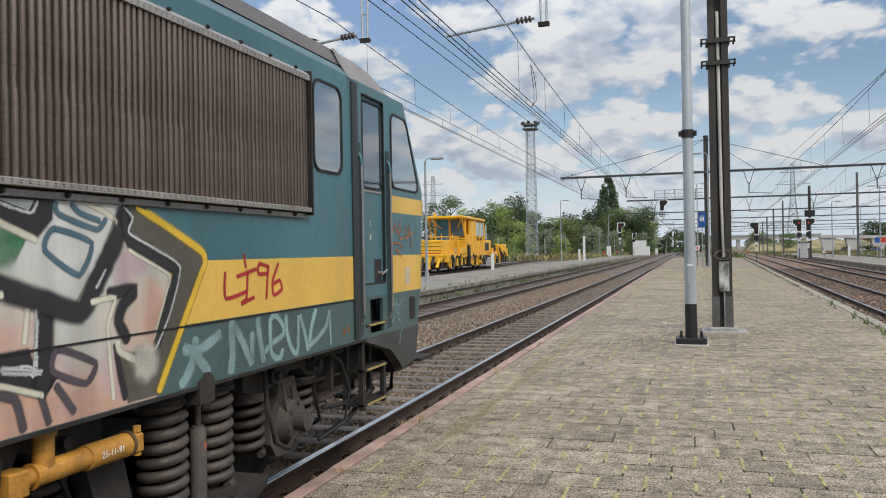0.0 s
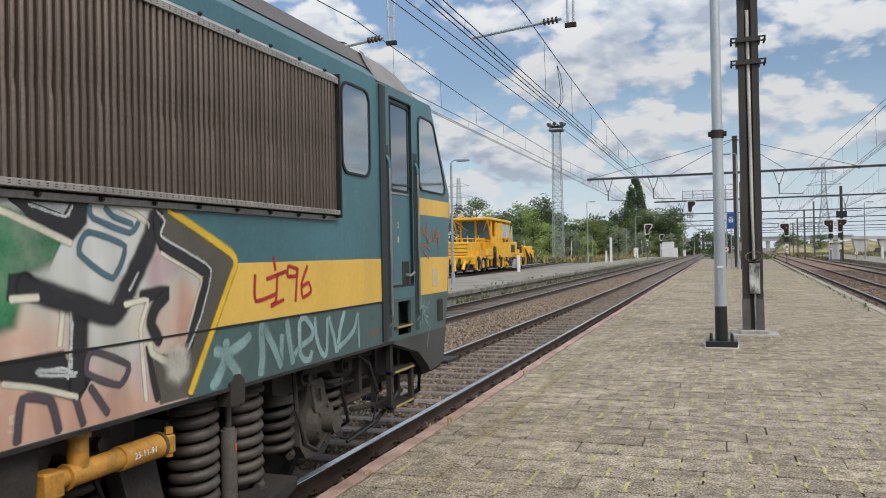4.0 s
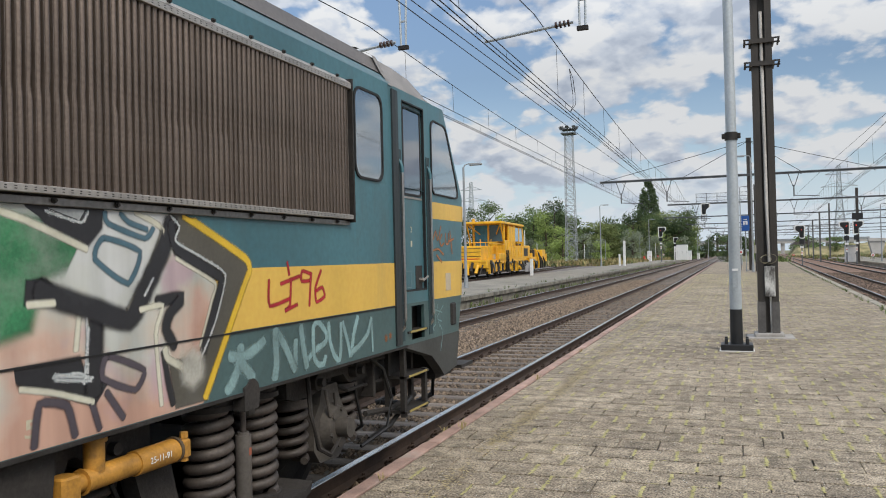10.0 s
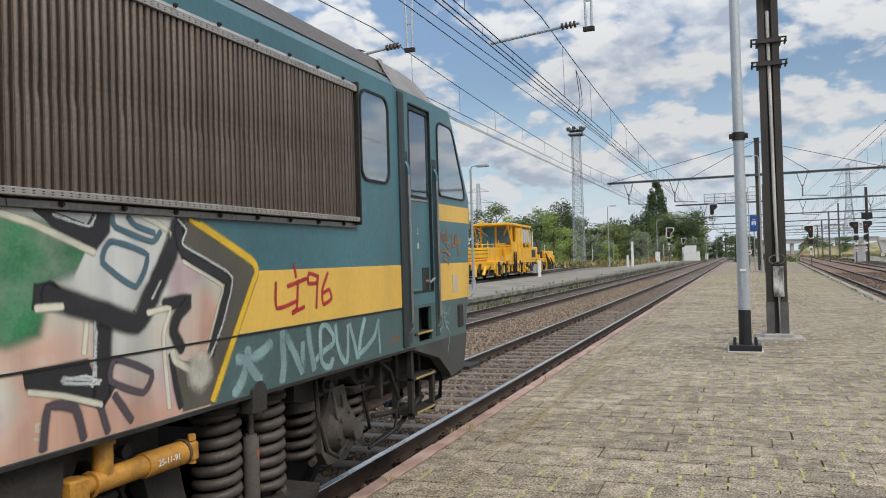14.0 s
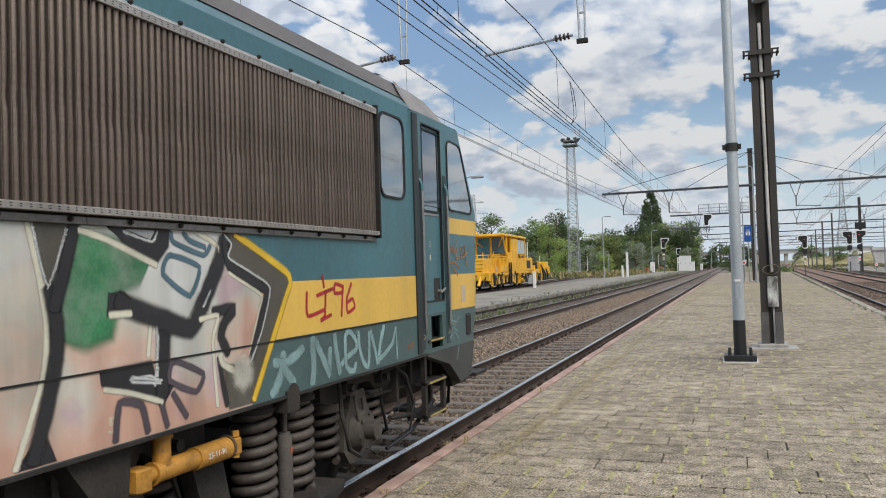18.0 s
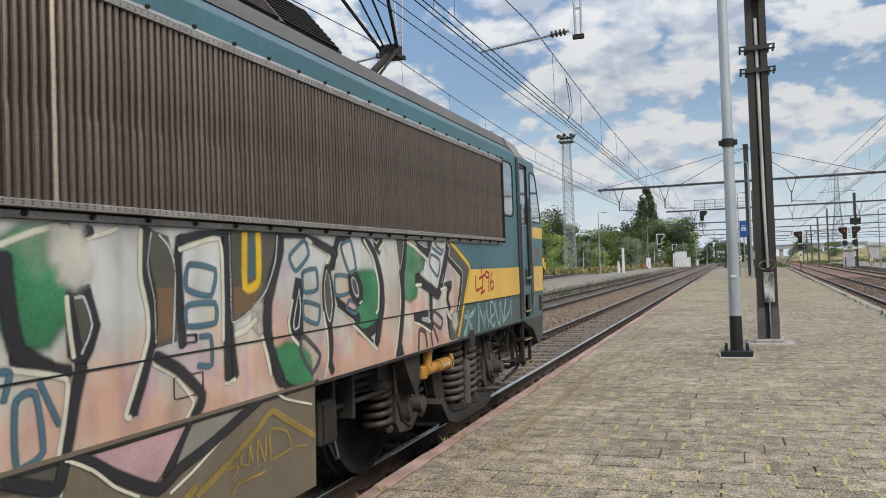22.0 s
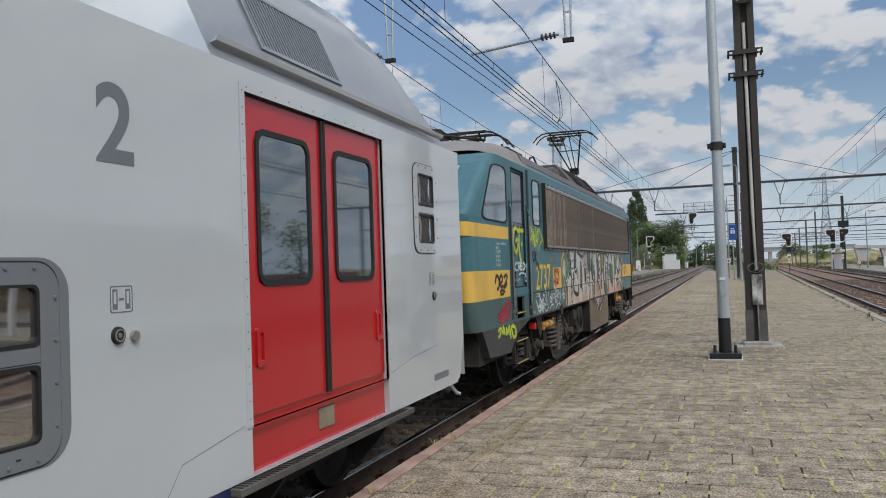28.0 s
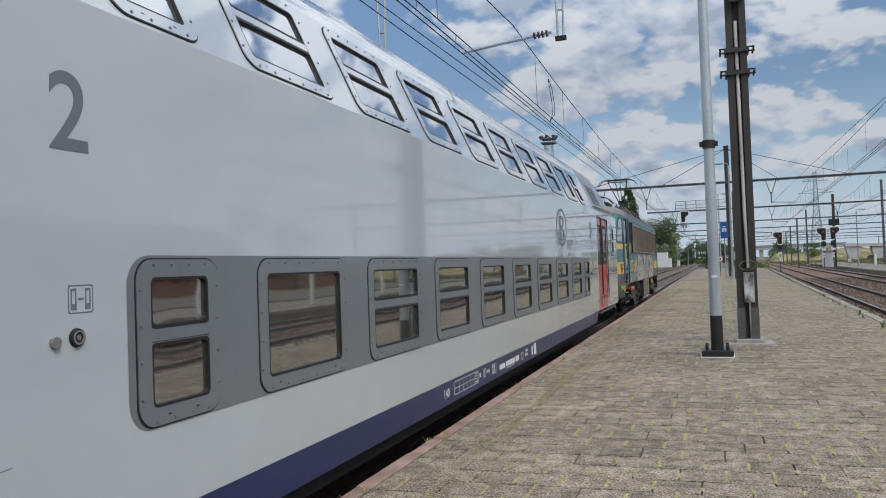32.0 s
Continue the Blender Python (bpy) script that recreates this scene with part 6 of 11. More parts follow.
# ---- spray paint on the platform side ----
BASE = spray_base()
BLK, OLV = paint("spray_black", (0.022, 0.022, 0.025)), paint("spray_olive", (0.085, 0.078, 0.062))
GRN = paint("spray_green", (0.04, 0.20, 0.085), 0.35, ((0.30, 0.34, 0.28), 1.5, 0.50, 0.75))
CRM, YEL, BLU = paint("spray_cream", (0.62, 0.60, 0.48)), paint("spray_yellow", (0.66, 0.43, 0.03)), paint("spray_slate_blue", (0.07, 0.14, 0.18))
PUR, RED, PAL = paint("spray_violet_grey", (0.075, 0.062, 0.075)), paint("spray_red", (0.40, 0.015, 0.03)), paint("spray_pale_teal", (0.26, 0.40, 0.40), 0.35, cover=0.75)
BRN, PNK, TAN = paint("spray_brown", (0.16, 0.10, 0.05)), paint("spray_pink", (0.47, 0.30, 0.30)), paint("spray_tan", (0.32, 0.24, 0.12), cover=0.8)
WHT, LIM = paint("spray_white", (0.55, 0.60, 0.60), 0.3, cover=0.82), paint("spray_lime", (0.50, 0.58, 0.06), 0.25, cover=0.82)
SIL, PAT = paint("spray_silver", (0.36, 0.38, 0.38), 0.3), paint("spray_patch", (0.55, 0.50, 0.42), 0.4)
CLD = paint("spray_cloud", (0.62, 0.60, 0.52), 0.25, cover=0.72)
ORG = paint("spray_orange", (0.42, 0.16, 0.05))
SMUDGE_EDGE = mat("grimy_edge", (0.05, 0.045, 0.04), 0.6, 0, 0.3, 6, 50, 0.05)
YLF = paint("spray_faded_yellow", (0.36, 0.255, 0.06), 0.3, cover=0.7)
GRY = paint("spray_grey", (0.24, 0.225, 0.19))
SLT = paint("spray_slate", (0.06, 0.11, 0.12))
SMUDGE = paint("spray_smudge", (0.025, 0.035, 0.038), 0.3, cover=0.6)
fill(GRN, [(2.79, 2.0), (3.0, 1.93), (3.18, 1.87), (3.09, 1.84), (2.99, 1.81), (2.94, 1.71), (2.92, 1.6), (2.83, 1.59), (2.7, 1.62), (2.73, 1.82)])
fill(OLV, [(2.57, 2.04), (2.78, 2.05), (2.63, 1.78)])
fill(OLV, [(3.77, 2.04), (3.86, 2.04), (4.39, 1.8), (4.39, 1.73), (4.0, 1.13), (3.79, 1.13), (3.75, 1.36), (3.87, 1.32), (3.99, 1.33), (4.16, 1.71), (3.8, 1.86)])
fill(BLK, [(2.57, 1.18), (2.6, 1.2), (2.65, 1.12), (2.48, 1.12)])
fill(BLK, [(2.14, 2.04), (2.32, 2.04), (2.27, 1.98), (2.24, 1.92), (2.19, 1.97)])
fill(BLK, [(2.95, 2.03), (3.35, 2.04), (3.32, 1.97), (3.25, 1.9), (3.19, 1.91), (3.06, 1.97)])
fill(SIL, [(3.06, 2.03), (3.24, 2.03), (3.21, 1.99)])
fill(BLK, [(2.89, 1.41), (3.2, 1.42), (3.22, 1.36), (3.34, 1.3), (3.28, 1.24), (2.91, 1.38)])
fill(BLK, [(2.96, 1.74), (3.03, 1.74), (3.08, 1.7), (3.02, 1.67), (2.95, 1.67)])
line(CRM, 0.022, [(2.24, 1.95), (2.34, 2.01)])
line(CRM, 0.022, [(2.54, 2.04), (2.59, 1.84), (2.62, 1.67), (2.62, 1.55), (2.6, 1.44), (2.55, 1.31), (2.47, 1.12)])
spray([(2.56, 2.04), (2.63, 1.79), (2.73, 2.02)])
spray([(2.14, 2.03), (2.2, 2.0), (2.24, 2.03)])
line(BLK, 0.06, [(2.64, 1.79), (2.67, 1.65), (2.67, 1.53), (2.64, 1.4), (2.6, 1.27), (2.55, 1.13)])
line(BLK, 0.055, [(2.77, 2.04), (2.7, 1.81), (2.66, 1.7)])
line(CRM, 0.022, [(2.79, 2.02), (2.95, 1.98), (3.25, 1.87)])
spray([(3.04, 2.02), (3.22, 1.98), (3.26, 2.03)])
line(BLU, 0.02, [(3.34, 1.92), (3.56, 1.86), (3.48, 1.72), (3.29, 1.83), (3.34, 1.92)])
line(BLU, 0.02, [(3.35, 2.03), (3.37, 1.98), (3.59, 1.92), (3.65, 1.97)])
line(BLU, 0.02, [(3.44, 2.03), (3.49, 1.99), (3.61, 1.96)])
line(CRM, 0.022, [(3.53, 2.04), (3.71, 1.96), (3.59, 1.74), (3.46, 1.58)])
line(BLK, 0.085, [(3.78, 2.01), (3.71, 1.87), (3.58, 1.68), (3.48, 1.56), (3.25, 1.63), (3.0, 1.71)])
line(BLK, 0.075, [(3.29, 1.57), (3.27, 1.27)])
spray([(3.24, 1.59), (3.24, 1.36)])
spray([(3.25, 1.55), (3.22, 1.32)])
line(CRM, 0.02, [(3.2, 1.6), (3.18, 1.46)])
spray([(3.06, 1.37), (3.19, 1.37), (3.26, 1.33), (3.07, 1.36)])
spray([(3.07, 1.38), (3.27, 1.34)])
line(CRM, 0.018, [(2.91, 1.35), (3.07, 1.31), (3.27, 1.24)])
line(CRM, 0.022, [(2.95, 1.66), (3.08, 1.66)])
line(PUR, 0.024, [(3.35, 1.42), (3.57, 1.33), (3.51, 1.25), (3.32, 1.33), (3.35, 1.42)])
line(PUR, 0.026, [(3.34, 1.27), (3.44, 1.14)])
line(PUR, 0.026, [(3.26, 1.24), (3.3, 1.12)])
line(PUR, 0.03, [(2.97, 1.12), (3.0, 1.28), (3.13, 1.25), (3.17, 1.12)])
line(BLK, 0.05, [(3.66, 1.63), (3.84, 1.64), (3.75, 1.57), (3.72, 1.5), (3.78, 1.41)])
line(CRM, 0.02, [(3.55, 1.6), (3.7, 1.61), (3.65, 1.48), (3.68, 1.15)])
line(BLK, 0.03, [(3.7, 1.4), (3.73, 1.25), (3.76, 1.14)])
line(CRM, 0.028, [(3.71, 1.41), (3.73, 1.36), (3.85, 1.3)])
line(BLK, 0.045, [(3.77, 2.0), (3.81, 1.87), (4.14, 1.73), (4.13, 1.65), (3.99, 1.36)])
line(CRM, 0.016, [(3.8, 1.83), (4.1, 1.7), (4.07, 1.61), (3.97, 1.39)])
spray([(3.77, 2.03), (3.83, 1.98), (3.8, 1.91), (4.0, 1.83), (4.19, 1.74), (4.1, 1.51), (3.98, 1.34)])
spray([(3.64, 1.74), (3.58, 1.66)])
line(YEL, 0.034, [(3.86, 2.04), (4.36, 1.83), (4.41, 1.76), (4.35, 1.67), (4.0, 1.13)])
line(RED, 0.016, [(4.6, 1.7), (4.6, 1.55), (4.83, 1.58)])
line(RED, 0.016, [(4.8, 1.8), (4.82, 1.72)])
line(RED, 0.016, [(4.72, 1.67), (4.94, 1.71)])
line(RED, 0.016, [(4.84, 1.7), (4.82, 1.54), (4.76, 1.51), (4.91, 1.54)])
line(RED, 0.016, [(5.08, 1.72), (4.97, 1.74), (4.96, 1.68), (5.07, 1.68), (5.08, 1.73), (5.05, 1.52)])
line(RED, 0.016, [(5.21, 1.74), (5.13, 1.63), (5.14, 1.54), (5.25, 1.57), (5.22, 1.63), (5.14, 1.61)])
line(PAL, 0.055, [(4.309, 1.356), (4.307, 1.287), (4.326, 1.254), (4.397, 1.183), (4.424, 1.164)])
line(PAL, 0.05, [(4.206, 1.309), (4.333, 1.293), (4.469, 1.329), (4.538, 1.362)])
line(PAL, 0.055, [(4.301, 1.273), (4.279, 1.231), (4.226, 1.164), (4.18, 1.127)])
line(PAL, 0.055, [(4.638, 1.125), (4.661, 1.225), (4.654, 1.357), (4.657, 1.412)])
line(PAL, 0.05, [(4.657, 1.412), (4.762, 1.295), (4.864, 1.148)])
line(PAL, 0.045, [(4.864, 1.148), (4.879, 1.326)])
line(PAL, 0.05, [(4.942, 1.406), (4.963, 1.289), (5.004, 1.145)])
line(PAL, 0.036, [(4.999, 1.181), (5.093, 1.232), (5.249, 1.276), (5.259, 1.33), (5.195, 1.39), (5.138, 1.413), (5.093, 1.382), (5.089, 1.293), (5.098, 1.186), (5.146, 1.144), (5.212, 1.135), (5.244, 1.185)])
line(PAL, 0.036, [(5.293, 1.396), (5.303, 1.288), (5.359, 1.178), (5.429, 1.132), (5.456, 1.196), (5.466, 1.378)])
line(PAL, 0.036, [(5.491, 1.383), (5.558, 1.242), (5.595, 1.141)])
line(PAL, 0.042, [(5.604, 1.14), (5.655, 1.291), (5.723, 1.403)])
line(PAL, 0.036, [(5.588, 1.158), (5.729, 1.196), (5.87, 1.262), (5.943, 1.378)])
line(PAL, 0.024, [(5.943, 1.378), (5.958, 1.129)])
line(WHT, 0.03, [(-6.22, 1.324), (-6.166, 1.292), (-6.118, 1.255), (-6.107, 1.2)])
line(WHT, 0.026, [(-6.163, 1.282), (-6.132, 1.238), (-6.107, 1.204)])
line(WHT, 0.03, [(-6.08, 1.187), (-6.037, 1.154), (-5.966, 1.148), (-5.918, 1.169), (-5.939, 1.203), (-5.999, 1.221), (-6.052, 1.214), (-6.08, 1.187)])
line(WHT, 0.028, [(-5.981, 1.256), (-5.946, 1.199), (-5.91, 1.18), (-5.889, 1.24)])
line(WHT, 0.028, [(-5.961, 1.315), (-5.927, 1.234), (-5.891, 1.189)])
line(WHT, 0.034, [(-5.994, 1.395), (-5.941, 1.35), (-5.869, 1.288), (-5.793, 1.237), (-5.735, 1.187)])
line(WHT, 0.026, [(-5.851, 1.247), (-5.872, 1.186), (-5.815, 1.162)])
line(WHT, 0.026, [(-5.83, 1.295), (-5.751, 1.296), (-5.75, 1.323), (-5.772, 1.273), (-5.814, 1.214), (-5.834, 1.179)])
line(WHT, 0.026, [(-5.853, 1.195), (-5.755, 1.178), (-5.682, 1.178)])
line(WHT, 0.026, [(-5.792, 1.276), (-5.734, 1.214), (-5.652, 1.194)])
line(WHT, 0.022, [(-5.755, 1.178), (-5.737, 1.134), (-5.758, 1.117), (-5.789, 1.139), (-5.815, 1.175)])
line(WHT, 0.024, [(-5.651, 1.2), (-5.703, 1.276), (-5.725, 1.346), (-5.687, 1.381), (-5.624, 1.359), (-5.561, 1.309), (-5.518, 1.247), (-5.564, 1.218), (-5.629, 1.237), (-5.732, 1.267)])
line(WHT, 0.018, [(-5.652, 1.194), (-5.61, 1.151), (-5.501, 1.123), (-5.382, 1.168), (-5.32, 1.232), (-5.312, 1.319), (-5.348, 1.397), (-5.37, 1.449)])
line(WHT, 0.028, [(-5.554, 1.476), (-5.525, 1.417), (-5.449, 1.265)])
line(WHT, 0.03, [(-5.446, 1.225), (-5.437, 1.215)])
line(WHT, 0.03, [(-6.135, 1.131), (-6.126, 1.119)])
line(WHT, 0.016, [(-5.985, 1.107), (-5.903, 1.153), (-5.826, 1.19)])
line(WHT, 0.024, [(-5.214, 1.231), (-5.227, 1.293), (-5.209, 1.33)])
line(WHT, 0.024, [(-5.242, 1.298), (-5.173, 1.331), (-5.121, 1.294), (-5.181, 1.271), (-5.097, 1.223)])
line(WHT, 0.024, [(-5.109, 1.317), (-5.096, 1.235)])
line(WHT, 0.03, [(-5.118, 1.365), (-5.107, 1.36)])
line(WHT, 0.024, [(-5.03, 1.235), (-5.035, 1.355), (-4.95, 1.352), (-4.94, 1.303), (-5.016, 1.287)])
line(WHT, 0.016, [(-5.249, 1.146), (-5.153, 1.185), (-5.014, 1.201), (-4.946, 1.191)])
line(WHT, 0.016, [(-4.83, 1.125), (-4.682, 1.176), (-4.513, 1.194), (-4.444, 1.171)])
line(WHT, 0.028, [(-4.93, 1.154), (-4.925, 1.14)])
line(WHT, 0.028, [(-4.928, 1.43), (-4.892, 1.329), (-4.807, 1.204)])
line(WHT, 0.028, [(-4.77, 1.441), (-4.849, 1.334), (-4.706, 1.2)])
line(WHT, 0.026, [(-4.823, 1.255), (-4.741, 1.395), (-4.716, 1.51)])
line(WHT, 0.026, [(-4.722, 1.51), (-4.681, 1.304), (-4.693, 1.211)])
line(WHT, 0.02, [(-4.789, 1.31), (-4.594, 1.329)])
line(WHT, 0.022, [(-4.641, 1.327), (-4.538, 1.357), (-4.57, 1.409), (-4.638, 1.385), (-4.623, 1.298), (-4.507, 1.291)])
line(WHT, 0.028, [(-4.507, 1.172), (-4.55, 1.386), (-4.588, 1.442)])
line(WHT, 0.026, [(-4.575, 1.44), (-4.435, 1.318), (-4.361, 1.231), (-4.392, 1.442)])
line(WHT, 0.024, [(-4.22, 1.435), (-4.209, 1.242)])
line(WHT, 0.024, [(-4.117, 1.457), (-4.172, 1.2)])
line(WHT, 0.018, [(-4.236, 1.308), (-4.075, 1.34)])
line(WHT, 0.022, [(-4.092, 1.341), (-4.036, 1.313), (-4.048, 1.261), (-4.105, 1.252), (-4.135, 1.293), (-4.092, 1.341)])
line(WHT, 0.026, [(-4.303, 1.329), (-4.296, 1.318)])
line(WHT, 0.026, [(-3.987, 1.304), (-3.979, 1.292)])
line(LIM, 0.061, [(-6.347, 2.371), (-6.351, 2.324), (-6.28, 2.296), (-6.204, 2.262), (-6.137, 2.213)])
line(LIM, 0.036, [(-6.418, 2.248), (-6.433, 2.198), (-6.392, 2.172)])
line(LIM, 0.054, [(-6.371, 2.19), (-6.312, 2.22), (-6.245, 2.243), (-6.206, 2.183), (-6.191, 2.124), (-6.127, 2.091)])
line(LIM, 0.043, [(-6.328, 2.184), (-6.265, 2.185), (-6.279, 2.113)])
line(LIM, 0.036, [(-6.219, 2.26), (-6.144, 2.2), (-6.185, 2.134)])
line(LIM, 0.036, [(-6.037, 2.394), (-6.078, 2.305), (-6.084, 2.192), (-6.07, 2.087)])
line(LIM, 0.04, [(-5.842, 2.336), (-5.955, 2.308), (-6.032, 2.234), (-6.04, 2.179), (-5.995, 2.157), (-5.94, 2.186), (-5.916, 2.258), (-5.88, 2.332), (-5.803, 2.325), (-5.685, 2.239), (-5.559, 2.17)])
line(LIM, 0.027, [(-5.92, 2.025), (-5.873, 2.077), (-5.762, 2.146), (-5.615, 2.189)])
fill(OLV, [(0.34, 2.03), (0.82, 2.04), (0.8, 1.9), (0.74, 1.76), (0.63, 1.67), (0.45, 1.59), (0.36, 1.55), (0.35, 1.79)])
fill(BRN, [(0.35, 1.73), (0.66, 1.74), (0.55, 1.63), (0.37, 1.57)])
fill(SLT, [(0.51, 1.99), (0.59, 2.03), (0.58, 1.79), (0.51, 1.77)])
fill(GRN, [(1.87, 1.74), (2.1, 1.74), (2.2, 1.68), (2.18, 1.51), (2.09, 1.42), (2.0, 1.38), (1.88, 1.42), (1.82, 1.47), (1.95, 1.55), (1.91, 1.66)])
fill(GRN, [(0.78, 1.31), (0.9, 1.33), (1.03, 1.31), (1.11, 1.24), (1.15, 1.14), (0.96, 1.13), (0.85, 1.19), (0.8, 1.26)])
fill(BLK, [(1.78, 1.43), (1.92, 1.37), (2.08, 1.39), (2.19, 1.42), (2.16, 1.24), (2.04, 1.3)])
fill(PAT, [(2.06, 1.31), (2.13, 1.33), (2.11, 1.27)])
fill(BLK, [(1.03, 1.76), (1.09, 1.75), (1.07, 1.58), (1.07, 1.43), (1.02, 1.39), (0.94, 1.44), (0.93, 1.52), (0.98, 1.62)])
fill(OLV, [(1.4, 1.81), (1.44, 1.74), (1.48, 1.59), (1.43, 1.47), (1.38, 1.56), (1.37, 1.71)])
fill(OLV, [(1.75, 1.76), (1.81, 1.76), (1.88, 1.7), (1.87, 1.62), (1.84, 1.59), (1.79, 1.62), (1.75, 1.68)])
fill(PAT, [(0.58, 1.61), (0.66, 1.62), (0.67, 1.49), (0.61, 1.49), (0.56, 1.53)])
line(BLK, 0.07, [(1.96, 2.05), (2.14, 1.92), (2.25, 1.74), (2.27, 1.55), (2.22, 1.42), (2.16, 1.27)])
line(CRM, 0.02, [(1.98, 2.02), (2.13, 1.88), (2.21, 1.69), (2.19, 1.51), (2.15, 1.48)])
line(CRM, 0.018, [(1.75, 1.43), (1.92, 1.34), (2.15, 1.21)])
line(CRM, 0.018, [(1.56, 1.55), (1.78, 1.45)])
line(BLK, 0.05, [(1.75, 2.05), (1.59, 2.02), (1.52, 1.92), (1.49, 1.82)])
line(CRM, 0.018, [(1.61, 2.0), (1.51, 1.86), (1.49, 1.66), (1.53, 1.57)])
line(BLK, 0.05, [(1.5, 1.62), (1.71, 1.52), (1.87, 1.46)])
line(BLK, 0.035, [(1.74, 1.77), (1.83, 1.77), (1.91, 1.69), (1.91, 1.61), (1.86, 1.57), (1.79, 1.61), (1.74, 1.67), (1.74, 1.77)])
spray([(1.77, 1.75), (1.82, 1.74), (1.86, 1.68), (1.86, 1.62), (1.81, 1.63), (1.77, 1.69), (1.77, 1.75)])
line(CRM, 0.012, [(1.73, 1.71), (1.77, 1.61), (1.85, 1.56), (1.92, 1.58)])
line(BLU, 0.02, [(1.62, 1.97), (1.77, 2.01), (1.84, 1.82), (1.73, 1.79), (1.62, 1.97)])
line(BLU, 0.02, [(1.52, 1.77), (1.72, 1.76), (1.73, 1.65), (1.53, 1.64), (1.52, 1.77)])
line(BLU, 0.02, [(1.72, 1.6), (1.84, 1.56), (1.81, 1.5), (1.68, 1.54), (1.72, 1.6)])
line(BLK, 0.075, [(0.85, 2.04), (0.84, 1.93), (0.76, 1.77), (0.7, 1.63), (0.69, 1.49), (0.71, 1.37), (0.77, 1.25), (0.82, 1.17)])
line(BLK, 0.05, [(0.86, 2.04), (1.13, 2.04), (1.32, 1.98), (1.55, 1.92)])
line(CRM, 0.022, [(1.06, 2.04), (1.21, 1.99), (1.45, 1.91), (1.37, 1.82), (1.33, 1.69), (1.35, 1.52), (1.39, 1.37), (1.39, 1.23), (1.34, 1.12)])
line(BLK, 0.045, [(1.55, 1.93), (1.47, 1.84), (1.41, 1.8)])
line(BLK, 0.03, [(1.41, 1.84), (1.47, 1.72), (1.49, 1.58), (1.43, 1.44), (1.36, 1.56), (1.36, 1.73), (1.41, 1.84)])
spray([(1.41, 1.81), (1.45, 1.73), (1.47, 1.58), (1.43, 1.47), (1.38, 1.56), (1.37, 1.71), (1.41, 1.81)])
line(BLK, 0.05, [(1.43, 1.45), (1.44, 1.32), (1.42, 1.21), (1.45, 1.14)])
spray([(1.05, 1.7), (1.06, 1.58), (1.03, 1.47), (0.98, 1.46), (0.98, 1.52), (1.05, 1.69)])
line(CRM, 0.018, [(0.97, 1.64), (0.92, 1.51), (0.94, 1.43), (1.03, 1.36)])
line(BLU, 0.02, [(0.95, 1.9), (1.13, 2.0), (1.18, 1.91), (1.02, 1.81), (0.95, 1.9)])
line(BLU, 0.02, [(1.1, 1.8), (1.27, 1.82), (1.28, 1.69), (1.11, 1.68), (1.1, 1.8)])
line(BLU, 0.02, [(1.1, 1.62), (1.3, 1.58), (1.27, 1.47), (1.1, 1.52), (1.1, 1.62)])
line(PUR, 0.022, [(1.09, 1.41), (1.29, 1.27), (1.18, 1.17), (1.04, 1.33), (1.09, 1.41)])
line(BLK, 0.04, [(0.82, 1.17), (0.95, 1.1), (1.14, 1.08), (1.25, 1.1)])
spray([(0.35, 2.02), (0.35, 1.79), (0.36, 1.55), (0.55, 1.61), (0.69, 1.71), (0.79, 1.87), (0.82, 2.02)])
line(YEL, 0.045, [(0.49, 2.03), (0.48, 1.73), (0.61, 1.76), (0.62, 2.03)])
line(CRM, 0.028, [(0.36, 1.48), (0.47, 1.5), (0.58, 1.55)])
line(CRM, 0.024, [(0.63, 1.45), (0.68, 1.33), (0.71, 1.22)])
line(BLK, 0.07, [(0.31, 2.02), (0.32, 1.72), (0.33, 1.46), (0.36, 1.26)])
line(CRM, 0.02, [(0.3, 1.79), (0.29, 1.47), (0.3, 1.24), (0.37, 1.25)])
fill(OLV, [(-0.26, 2.02), (-0.15, 1.98), (-0.1, 1.82), (-0.11, 1.5), (-0.24, 1.49), (-0.24, 1.65), (-0.28, 1.81)])
fill(BRN, [(-0.25, 1.75), (-0.11, 1.75), (-0.12, 1.52), (-0.23, 1.51)])
fill(GRN, [(-1.01, 1.94), (-0.94, 1.98), (-0.79, 1.99), (-0.77, 1.87), (-0.78, 1.69), (-0.87, 1.6), (-0.95, 1.59), (-1.02, 1.68)])
fill(PAT, [(-0.77, 2.02), (-0.69, 1.97), (-0.69, 1.87), (-0.76, 1.9)])
fill(BLK, [(-0.74, 1.76), (-0.64, 1.77), (-0.59, 1.61), (-0.63, 1.52), (-0.68, 1.45), (-0.73, 1.5)])
fill(OLV, [(-0.71, 1.72), (-0.67, 1.73), (-0.63, 1.61), (-0.67, 1.53)])
spray([(-0.25, 2.01), (-0.28, 1.86), (-0.24, 1.69), (-0.24, 1.5)])
spray([(-0.2, 2.0), (-0.13, 1.94), (-0.09, 1.82), (-0.12, 1.48)])
line(BLK, 0.055, [(-0.29, 2.03), (-0.3, 1.88), (-0.26, 1.72), (-0.26, 1.55), (-0.31, 1.4), (-0.4, 1.21)])
line(CRM, 0.022, [(-0.32, 2.02), (-0.33, 1.81), (-0.29, 1.65), (-0.29, 1.53), (-0.36, 1.37), (-0.44, 1.21), (-0.41, 1.19)])
line(BLK, 0.05, [(-0.05, 1.99), (-0.07, 1.88), (-0.06, 1.64), (-0.05, 1.47)])
line(BLK, 0.04, [(-0.05, 1.98), (0.28, 2.03), (0.36, 2.04)])
line(CRM, 0.02, [(-0.06, 1.93), (0.26, 1.99), (0.28, 1.72), (0.27, 1.46)])
